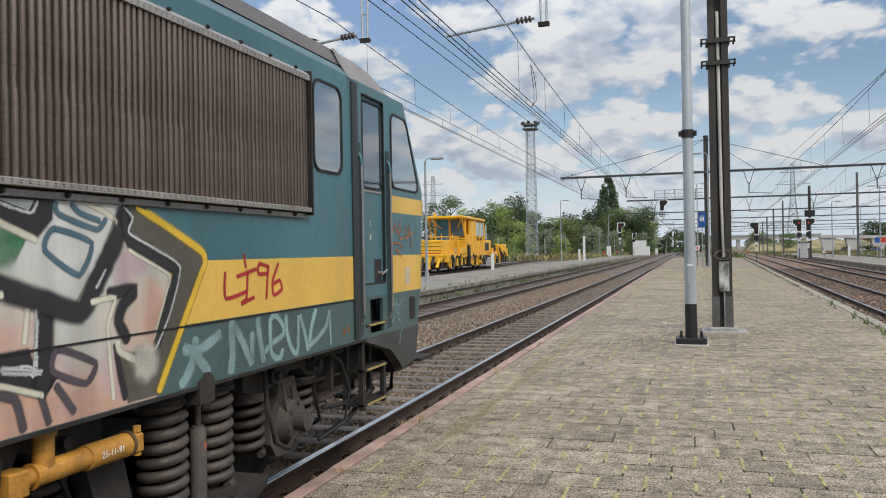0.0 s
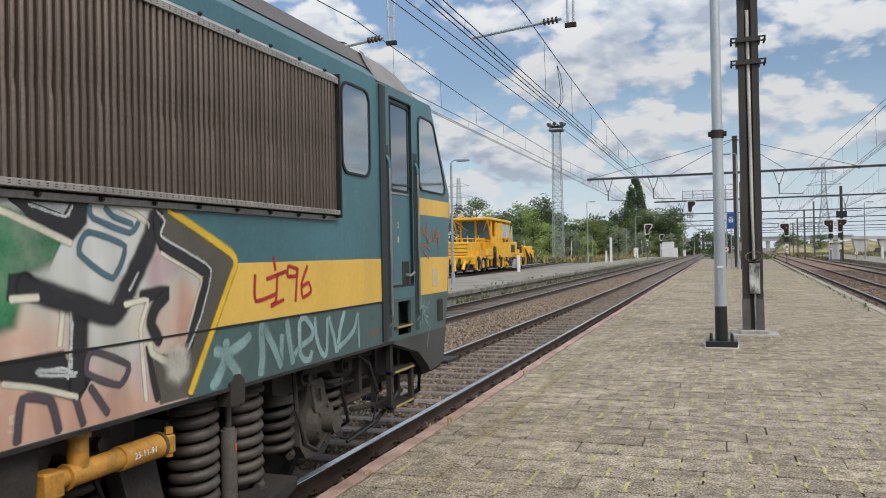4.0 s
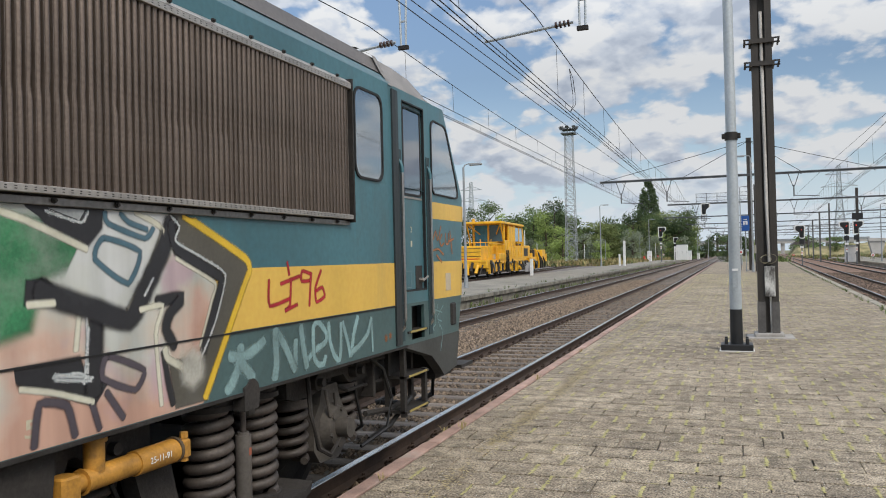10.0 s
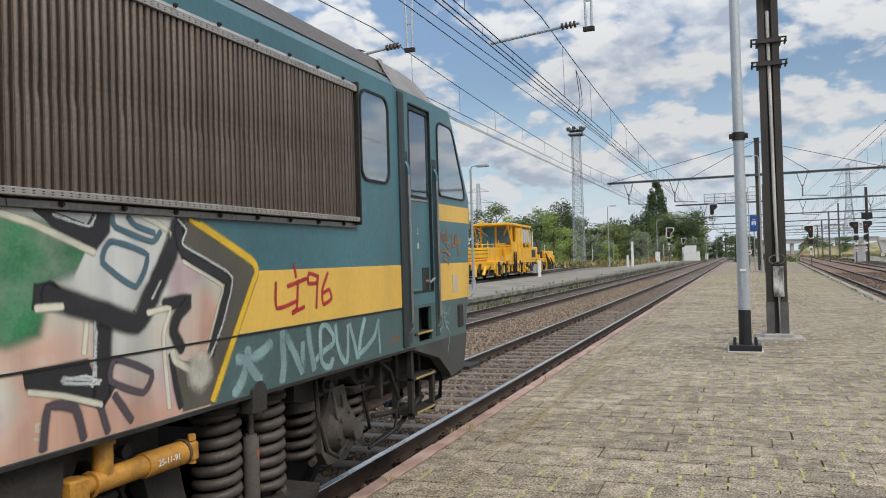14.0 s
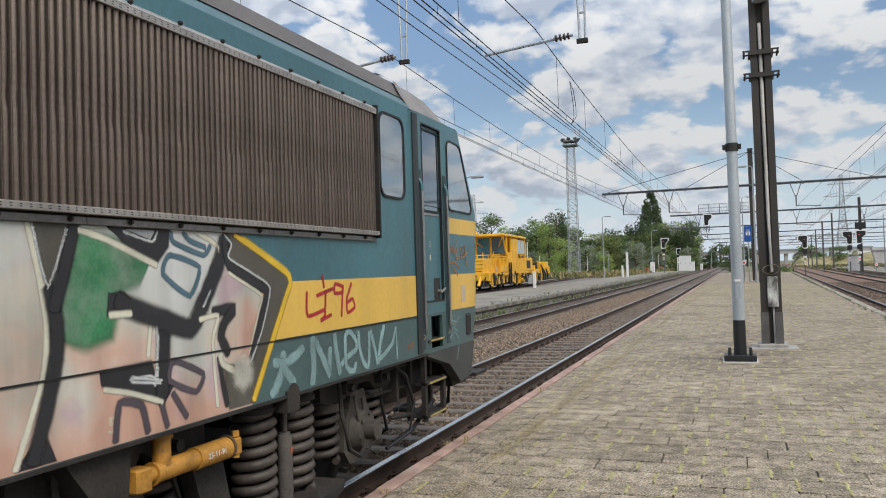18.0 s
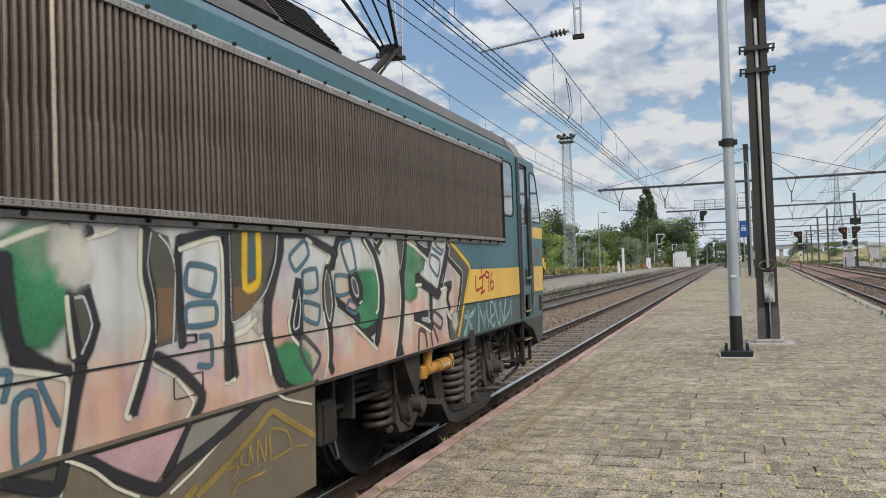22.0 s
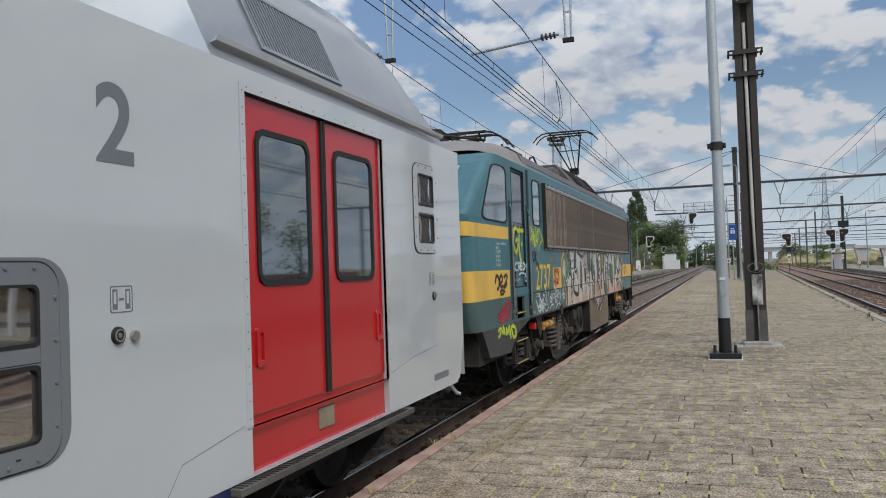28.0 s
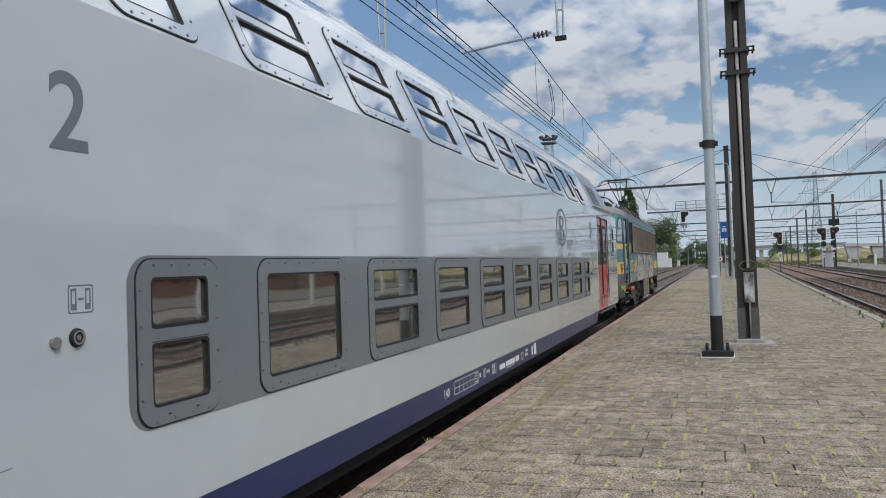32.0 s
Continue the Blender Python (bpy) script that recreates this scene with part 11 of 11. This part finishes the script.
    part("plough", prism(B(), [(9.0, 0.1), (12.0, 0.1), (11.6, 0.9), (9.4, 0.9)], lambda a, c: (1.15, a, c), lambda a, c: (1.45, a, c)), mat("bare_steel", (0.35, 0.35, 0.35), 0.5, 0.5, 0.2, 3, 20, 0.1), t, "bare steel plough blade")
    for k in range(22):
        y, z = -6.1 + 0.98 * k + mr.uniform(-0.2, 0.2), mr.uniform(0.45, 1.2)
        if k % 3 == 0:
            part("hose_reel", rod(B(), (1.18, y, z), (1.36, y, z), mr.uniform(0.12, 0.24), n=14), MACHINE_DARK if k % 2 else MACHINE, t, smooth=True)
        elif k % 3 == 1:
            part("valve_block", box(B(), 1.15, mr.uniform(1.3, 1.42), y - 0.16, y + mr.uniform(0.1, 0.3), z - 0.15, z + 0.12, None, 0.03), MACHINE_DARK, t)
        else:
            part("bent_pipe", tube(B(), [(1.2, y - 0.4, 1.2), (1.38, y - 0.2, 1.0), (1.38, y + 0.2, z - 0.1), (1.25, y + 0.45, z - 0.2)], 0.055, 6), MACHINE if k % 2 else LAMP_GREY, t, smooth=True)
    for k in range(5):
        part("cab_grab_rail", tube(B(), [(1.40, 0.4 + 1.45 * k, 1.40), (1.44, 0.4 + 1.45 * k, 1.6), (1.44, 0.4 + 1.45 * k, 2.5), (1.34, 0.4 + 1.45 * k, 2.7)], 0.03, 6), MACHINE, t, smooth=True)
    b = B()
    for k in range(26):
        y = -5.8 + 0.95 * k
        tube(b, [(1.1, y, 1.1), (1.25, y + 0.1, 0.75), (1.2, y + 0.5, 0.6), (1.1, y + 0.8, 0.9)], 0.04, 5)
    tagged(part("hoses", b, MACHINE_DARK, t, weld=False), kind="stuff")


track_machine()

# ---- concrete ramp, truss and overbridge in the far distance ----
PALE = mat("pale_concrete", (0.48, 0.46, 0.43), 0.9, 0, 0.12, 0.5, 8, 0.1, dirt=((0.30, 0.28, 0.26), 0.15, 0.55, 0.5))
t = thing("concrete_ramp", "pale concrete footbridge ramp beyond the yard", "bridge", pose(0, 232, -0.6))
part("deck", prism(B(), [(33, 4.7), (64, 3.6), (64, 2.9), (33, 3.9)], lambda a, c: (a, -1.5, c), lambda a, c: (a, 1.5, c)), PALE, t)
for k in range(5):
    x = 34 + 6 * k
    part("pier", prism(B(), [(x, 0), (x + 2.0, 0), (x + 3.0, 4.2 - 0.036 * (x - 34) * 1.03), (x - 1.0, 4.3 - 0.036 * (x - 34) * 1.03)], lambda a, c: (a, -1.2, c), lambda a, c: (a, 1.2, c)), PALE, t)
t = thing("truss_bridge", "light steel truss footbridge over the yard", "bridge", pose(0, 230, 0))
for z in (6.2, 7.5):
    part("chord", box(B(), 15, 31, -0.1, 0.1, z - 0.12, z + 0.12), LAMP_GREY, t)
for k in range(16):
    part("diagonal", rod(B(), (15 + k, 0, 6.2 if k % 2 else 7.5), (16 + k, 0, 7.5 if k % 2 else 6.2), 0.08, n=5), LAMP_GREY, t)
t = thing("road_overbridge", "low grey road bridge crossing the tracks far away", "bridge", pose(0, 420, -0.6))
part("deck", box(B(), -30, 60, -4, 4, 5.2, 6.6), PALE, t)
part("parapet", box(B(), -30, 60, -4.2, -4.0, 6.5, 7.4), LAMP_GREY, t)
for k in range(9):
    part("pier", box(B(), -28 + 10 * k, -26.5 + 10 * k, -3, 3, 0, 5.2), PALE, t)
for x, w, h, c in ((52, 8, 4.2, (0.30, 0.12, 0.08)), (64, 10, 5.0, (0.40, 0.37, 0.33)), (80, 12, 5.5, (0.28, 0.13, 0.10)), (20, 7, 3.4, (0.45, 0.43, 0.40)), (100, 16, 6.5, (0.36, 0.34, 0.31))):
    t = thing("yard_building", "low building beyond the yard", "building", pose(x, 262, -0.6))
    part("wall", box(B(), -w / 2, w / 2, -4, 4, 0, h), mat("yard_wall_%d" % int(x), c, 0.9, 0, 0.15, 0.6, 8, 0.1), t)
    part("roof", prism(B(), [(-w / 2 - 0.3, h), (w / 2 + 0.3, h), (w / 2 - 1, h + 1.1), (-w / 2 + 1, h + 1.1)], lambda a, c2: (a, -4.3, c2), lambda a, c2: (a, 4.3, c2)), ROOF_GREY, t)
    for k in range(int(w / 2)):
        wn = part("window", box(B(), -w / 2 + 0.5 + 2 * k, -w / 2 + 1.5 + 2 * k, -4.06, -4.0, 1.2, 2.5), GLASS, t)
        part("sill", box(B(), -w / 2 + 0.4 + 2 * k, -w / 2 + 1.6 + 2 * k, -4.14, -4.0, 1.1, 1.2), PALE, wn)
for k, (x, c) in enumerate(((41, (0.5, 0.5, 0.5)), (44.5, (0.03, 0.06, 0.2)), (48, (0.35, 0.03, 0.03)), (51.5, (0.5, 0.5, 0.5)), (37.5, (0.05, 0.05, 0.05)))):
    t = thing("parked_car", "small parked car below the concrete ramp", "car", pose(x, 222, -0.6))
    m = mat("car_paint_%d" % k, c, 0.3, 0, 0.05, 1, 5, 0, coat=0.5)
    part("body", box(B(), -1.1, 1.1, -0.8, 0.8, 0.3, 0.85, None, 0.12), m, t)
    part("cabin", prism(B(), [(-0.9, 0.85), (0.8, 0.85), (0.5, 1.4), (-0.6, 1.4)], lambda a, c2: (a * 1.1, -0.7, c2), lambda a, c2: (a * 1.1, 0.7, c2)), GLASS, t)
    for wx in (-0.75, 0.75):
        for s in (-0.8, 0.66):
            part("wheel", rod(B(), (wx, s, 0.3), (wx, s + 0.14, 0.3), 0.3, n=12), RUBBER, t)

# grassy bank behind the yard
b = B()
br = random.Random(21)
for k in range(48):
    x = 15 + 2.2 * k
    top = [2.7 + 0.5 * math.sin(0.21 * q) + 0.25 * math.sin(0.83 * q + 1) for q in (x, x + 2.2)]
    if k == 0:
        top[0] = -0.5
    rows = [[(q, 239.5, -0.62), (q, 243, 0.45 * h), (q, 247, 0.9 * h), (q, 251, h), (q, 257.5, h)] for q, h in zip((x, x + 2.2), top)]
    put(b, [Vector(p) for r in rows for p in r], [(j, j + 5, j + 6, j + 1) for j in range(4)])
tagged(part("grass_bank", b, mat("bank_grass", (0.30, 0.25, 0.13), 0.95, 0, 0.35, 0.5, 6, 0.5, tint=(0.19, 0.19, 0.08))), "dry grassy bank behind the yard", "bank", kind="structure")
# trees and shrubs of the right and centre distance
tr = random.Random(9)
for x, y, h, w, l in ((47, 238, 8.5, 9, 0), (52, 240, 8, 9, 1), (58, 250, 8, 10, 0), (20, 250, 6.5, 10, 1), (27, 245, 5.5, 8, 1), (70, 260, 9, 12, 1), (82, 262, 8, 12, 0), (-2, 300, 8, 10, 1), (4, 330, 8, 10, 0), (8, 260, 4.5, 8, 2), (-6, 330, 10, 11, 0), (10, 320, 7, 10, 1)):
    tree(x, y, h, w, LEAF[l], "round-headed tree beyond the yard", 0.05, 2400)
for x, y, h, w, l in ((-23, 196, 8.0, 7, 3), (-18, 202, 7, 6, 3), (-31, 190, 6.5, 6, 3), (-29, 185, 5, 6, 2), (-38, 186, 9, 7, 2), (-14, 210, 5, 6, 1), (-10.4, 222, 4.4, 6, 1), (-8, 262, 6, 7, 0)):
    tree(x, y, h, w, LEAF[l], "silvery willow shrub in front of the woodland", 0.03, 3000, "shrub")
tree(-0.9, 119.4, 2.4, 2.5, LEAF[0], "dark bush at the end of the platform", 0.05, 1500, "shrub")
tree(4.5, 150, 2.6, 5, LEAF[1], "low bush beside the far tracks", 0.05, 1200, "shrub")

# ---- weeds and dry grass ----
WEED = mat("weed_green", (0.14, 0.19, 0.055), 0.8, 0, 0.3, 6, 30, 0, rnd=0.35)
STRAW = mat("dry_grass", (0.30, 0.24, 0.10), 0.85, 0, 0.3, 6, 30, 0, rnd=0.3)


def weeds(label, spots, m, hmin, hmax, blades):
    b = B()
    rr = random.Random(len(spots) * 7 + blades)
    for x, y, z in spots:
        k = rr.uniform(0.5, 1.2)
        for _ in range(blades):
            a, h = rr.uniform(0, 6.28), rr.uniform(hmin, hmax) * k
            d = Vector((math.cos(a), math.sin(a), 0))
            p = Vector((x, y, z)) + d * rr.uniform(0, 0.12 * h + 0.02)
            w = Vector((-d.y, d.x, 0)) * h * 0.05
            q = p + d * h * rr.uniform(0.1, 0.5) + Vector((0, 0, h * 0.7))
            e = q + d * h * rr.uniform(0.05, 0.4) + Vector((0, 0, h * rr.uniform(0.0, 0.3)))
            put(b, [p - w, p + w, q + w, e, q - w], [(0, 1, 2, 4), (4, 2, 3)])
    return tagged(part("weeds", b, m, weld=False), label, "weeds", kind="stuff")


wr = random.Random(3)
weeds("green weeds along the joint of the far platform edge", [(edge_right(y) - 0.33 + wr.uniform(-0.05, 0.08), y, 0) for y in [14 + 84 * wr.random() ** 1.3 for _ in range(130)]], WEED, 0.04, 0.15, 8)
weeds("green weeds at the foot of the far platform wall", [(edge_right(y) + 0.1 + wr.uniform(0, 0.4), y, -0.45) for y in [16 + 90 * wr.random() for _ in range(110)]], WEED, 0.12, 0.34, 8)
weeds("weeds at the foot of the platform across the tracks", [(-9.5 + wr.uniform(-0.1, 0.25), y, -0.45) for y in [26 + 120 * wr.random() for _ in range(240)]], WEED, 0.08, 0.32, 8)
weeds("weeds growing on the edge of the platform across the tracks", [(-9.9 + wr.uniform(-0.15, 0.1), y, 0.0) for y in [26 + 120 * wr.random() for _ in range(120)]], WEED, 0.05, 0.2, 8)
weeds("small dry weed at the coping", [(-2.27, 6.55, 0), (-2.28, 6.62, 0), (-2.41, 6.5, -0.05), (-2.27, 9.4, 0), (-2.26, 12.2, 0), (-2.28, 4.9, 0)], STRAW, 0.03, 0.09, 12)
weeds("dry straw-coloured grass beside the sidings", [(wr.uniform(-60, -14), wr.uniform(110, 212), -0.45) for _ in range(2600)], STRAW, 0.5, 1.2, 7)
weeds("green grass beside the sidings", [(wr.uniform(-60, -14), wr.uniform(110, 212), -0.45) for _ in range(1700)], WEED, 0.4, 1.1, 7)
weeds("dry grass in the far yard", [(wr.uniform(14, 60), wr.uniform(118, 240), -0.62) for _ in range(1900)], STRAW, 0.4, 0.9, 6)
weeds("green weeds in the far yard", [(wr.uniform(14, 55), wr.uniform(118, 240), -0.62) for _ in range(1500)], WEED, 0.4, 0.9, 6)
weeds("rank green weeds between the far tracks", [(wr.gauss(5.4, 0.8), wr.gauss(128, 9), -0.62) for _ in range(160)], WEED, 0.5, 1.5, 9)


# ---- the town side of the line, behind the far platform ----
BRICK = mat("red_brick_wall", (0.27, 0.10, 0.07), 0.9, 0, 0.25, 1.5, 14, 0.3, dirt=((0.14, 0.08, 0.06), 0.5, 0.55, 0.5))
SLATE = mat("dark_roof_tile", (0.075, 0.06, 0.055), 0.85, 0, 0.3, 2, 12, 0.2)
hr = random.Random(11)
for k in range(9):
    y, h, d = -34 + 15 * k, hr.uniform(5.5, 7.0), hr.uniform(8, 11)
    t = thing("brick_house", "red brick terraced house with a dark tiled roof", "house", pose(62 + hr.uniform(-2, 2), y, -0.6), group="houses along the line")
    part("wall", box(B(), 0, d, 0, 13.5, 0, h), BRICK, t)
    part("roof", prism(B(), [(-0.4, h), (d + 0.4, h), (d / 2, h + 3.4)], lambda a, c: (a, -0.2, c), lambda a, c: (a, 13.7, c)), SLATE, t)
    part("chimney", box(B(), d / 2 - 0.4, d / 2 + 0.4, 2, 3, h + 2.0, h + 4.2), BRICK, t)
    for i in range(3):
        for z in (0.9, 3.6):
            w = part("window", box(B(), -0.05, 0.05, 1.2 + 4.2 * i, 2.8 + 4.2 * i, z, z + 1.5), GLASS, t)
            part("window_sill", box(B(), -0.16, 0.0, 1.1 + 4.2 * i, 2.9 + 4.2 * i, z - 0.12, z), PALE, w)
b = B()
box(b, 52, 52.3, -60, 120, -0.6, 1.6)
tagged(part("garden_wall", b, BRICK), "long red brick garden wall along the railway", "wall", kind="structure")
for k in range(10):
    tree(47 + hr.uniform(-3, 3), -40 + 15 * k + hr.uniform(-4, 4), hr.uniform(7, 13), hr.uniform(7, 10), LEAF[hr.choice((0, 1, 1, 4))], "leafy tree along the garden wall", 0.06, 1100)
for k in range(8):
    bollard(12.0 + 0.035 * (-20 + 9 * k), -20 + 9 * k, 2.6, 0.09, "white_post", "white painted post on the opposite platform")
# ---- paving tiles, laid in half bond ----
tile_mes = []
for k in range(6):
    w, d = TILE - random.uniform(0.004, 0.008), TILE - random.uniform(0.013, 0.019)
    m = B()
    put(m, tile_verts(0, 0, w, d, 0.0, 0.0, 0.0), TILE_F)
    m = finish(m)
    m.materials.append(PAVER)
    tile_mes.append(m)
rest = B()
laid = 0
row = 0
y = 3.0
while y < PLAT_END - 0.3:
    x = EDGE_X + 0.13 + (TILE / 2 if row % 2 == 0 else TILE)
    if y < 52:
        if row % 2:
            put(rest, tile_verts(EDGE_X + 0.126 + TILE / 4, y, TILE / 2 - 0.004, TILE - 0.015, random.uniform(-0.001, 0.0015), 0, 0), TILE_F)
        while x < edge_right(y) - 0.22 - TILE / 2:
            tz, ta, tb = random.uniform(-0.0015, 0.002), random.uniform(-0.005, 0.005), random.uniform(-0.004, 0.004)
            gx, gy = random.uniform(-0.004, 0.004), random.uniform(-0.002, 0.002)
            if laid < 300 and 4.5 < y and x > -2.1 and x < 1.6 and y - 4.5 < 9:
                t = part("tile", random.choice(tile_mes), None, platform)
                t.location, t.rotation_euler = (x + gx, y + gy, tz), (tb, -ta, random.uniform(-0.006, 0.006))
                laid += 1
            else:
                put(rest, tile_verts(x + gx, y + gy, TILE - random.uniform(0.004, 0.008), TILE - random.uniform(0.013, 0.019), tz, ta, tb), TILE_F)
            x += TILE
        w = edge_right(y) - 0.21 - (x - TILE / 2)
        if w > 0.03:
            put(rest, tile_verts(x - TILE / 2 + w / 2, y, w - 0.008, TILE - 0.015, 0, 0, 0), TILE_F)
    else:
        # farther off each course is one strip
        put(rest, tile_verts((EDGE_X + edge_right(y)) / 2 - 0.1, y, edge_right(y) - EDGE_X - 0.6, TILE - GAP, 0, 0, 0), TILE_F)
    y += TILE
    row += 1
tagged(part("tiles", rest, PAVER, platform, weld=False), kind="stuff")

# moss tufts swelling out of the joints, and pale grit
moss = B()
grit = B()
ms = random.Random(77)


def tuft(x, y, s, h):
    a = ms.uniform(0, 3)
    pts = []
    for k in range(5):
        r = s * ms.uniform(0.6, 1.25)
        pts.append((x + r * math.cos(a + 1.257 * k), y + r * math.sin(a + 1.257 * k), 0.0032))
    put(moss, pts + [(x, y, h)], [(0, 1, 5), (1, 2, 5), (2, 3, 5), (3, 4, 5), (4, 0, 5)])


r = 4
while 3.0 + TILE * r < 56:
    yr = 3.0 + TILE * r
    x = EDGE_X + 0.13 + (TILE if r % 2 == 0 else TILE / 2)
    grow = 1 + yr / 45 + max(0.0, yr - 14) / 22
    while x < edge_right(yr) - 0.5:
        rich = 0.80 + 0.30 * math.sin(x * 1.3 + 1.7 * math.sin(yr * 0.33)) + 0.22 * math.sin(yr * 0.7 - x * 0.6)
        if ms.random() < rich:
            # upright joint between two tiles: a ragged strip of moss along most of it
            y0, y1 = (ms.uniform(-0.56, -0.25), ms.uniform(0.25, 0.56)) if ms.random() < 0.7 else sorted((ms.uniform(-0.5, 0.5), ms.uniform(-0.5, 0.5)))
            n_t = int((20 if yr < 16 else 9) * (y1 - y0 + 0.25))
            for k in range(n_t):
                tuft(x + ms.gauss(0, 0.0045), yr + TILE * (y0 + (y1 - y0) * (k + ms.random()) / n_t), ms.uniform(0.007, 0.0155) * grow, ms.uniform(0.005, 0.009))
        if ms.random() < 0.30 * rich:
            w = ms.uniform(0.05, 0.2)
            for k in range(6):
                tuft(x + w * ms.random(), yr + TILE * 0.5 + ms.gauss(0, 0.002), ms.uniform(0.004, 0.009) * grow, 0.0055)
        x += TILE
    r += 1
for _ in range(6000):
    x, y = random.uniform(-2.1, 3.0), 4.4 + 18 * random.random() ** 1.4
    s = random.uniform(0.0015, 0.0055)
    put(grit, [(x + s, y, 0.003), (x, y + s, 0.003), (x - s, y, 0.003), (x, y - s, 0.003), (x, y, 0.003 + s)], [(0, 1, 4), (1, 2, 4), (2, 3, 4), (3, 0, 4)])
tagged(part("joint_moss", moss, mat("joint_moss", (0.40, 0.36, 0.165), 0.95, 0, 0.16, 9, 90, 0.3, tint=(0.33, 0.30, 0.125), rnd=0.14), platform, "yellow-green moss in the joints", weld=False), kind="stuff")
tagged(part("grit", grit, mat("pale_grit", (0.55, 0.53, 0.48), 0.9, 0, 0.2, 9, 60, 0), platform, "pale specks of grit", weld=False), kind="stuff")

# worn yellow line along the platform, flaked to patches
flakes = B()
for _ in range(17000):
    y = 4.0 + 40 * random.random() ** 1.6
    keep = math.sin(y * 2.1) + math.sin(y * 0.73 + 1.0) + math.sin(y * 5.3)
    if keep + random.gauss(0, 1.2) < -0.35:
        continue
    x = -1.84 + random.gauss(0, 0.05)
    s = random.uniform(0.003, 0.013)
    pts = [(x + s * random.uniform(0.5, 1.1) * math.cos(1.05 * k), y + 1.4 * s * random.uniform(0.5, 1.1) * math.sin(1.05 * k)) for k in range(6)]
    sheet(flakes, pts, lambda a, c, d: (a, c, d), 0.0033)
tagged(part("line_marking", flakes, mat("worn_yellow_line", (0.43, 0.345, 0.185), 0.9, 0, 0.2, 5, 60, 0.1), platform, "worn yellow safety line", weld=False), kind="stuff")

# ---- motion of the train ----
RUN = [(0, 0), (14.5, 0), (15.3, 0.012), (16, 0.06), (16.5, 0.106), (17, 0.16), (17.5, 0.253), (18, 0.41), (18.5, 0.607), (19, 0.875), (19.5, 1.19), (20, 1.59), (20.5, 2.08),
       (21, 2.62), (21.5, 3.22), (22, 3.90), (22.5, 4.66), (23, 5.48), (23.5, 6.40), (24, 7.40), (24.5, 8.44), (25, 9.53), (25.5, 10.73),
       (26.5, 13.43), (27.5, 16.35), (28, 17.945), (28.5, 19.55), (29, 21.23), (29.5, 22.97), (30, 24.76), (30.5, 26.61), (31, 28.53), (31.5, 30.54), (32, 32.64)]


def run_at(t):
    for (a, p), (b_, q) in zip(RUN, RUN[1:]):
        if a <= t <= b_:
            return p + (q - p) * (t - a) / (b_ - a)
    return RUN[-1][1]


def motions():
    for v, y0 in ((loco, LOCO_Y), (coach, COACH_Y)):
        walk(v, [(t, pose(TRACK_X, y0 + s, RAIL_Z)) for t, s in RUN])
    turn_times = [0, 14.5, 17, 19, 20, 20.6, 21.2] + [21.6 + 0.3 * k for k in range(13)] + [25.4 + 0.2 * k for k in range(34)]
    for w, c, r in wheelsets:
        walk(w, [(t, pose(*c, -math.degrees(run_at(t) / r))) for t in turn_times])


motions()
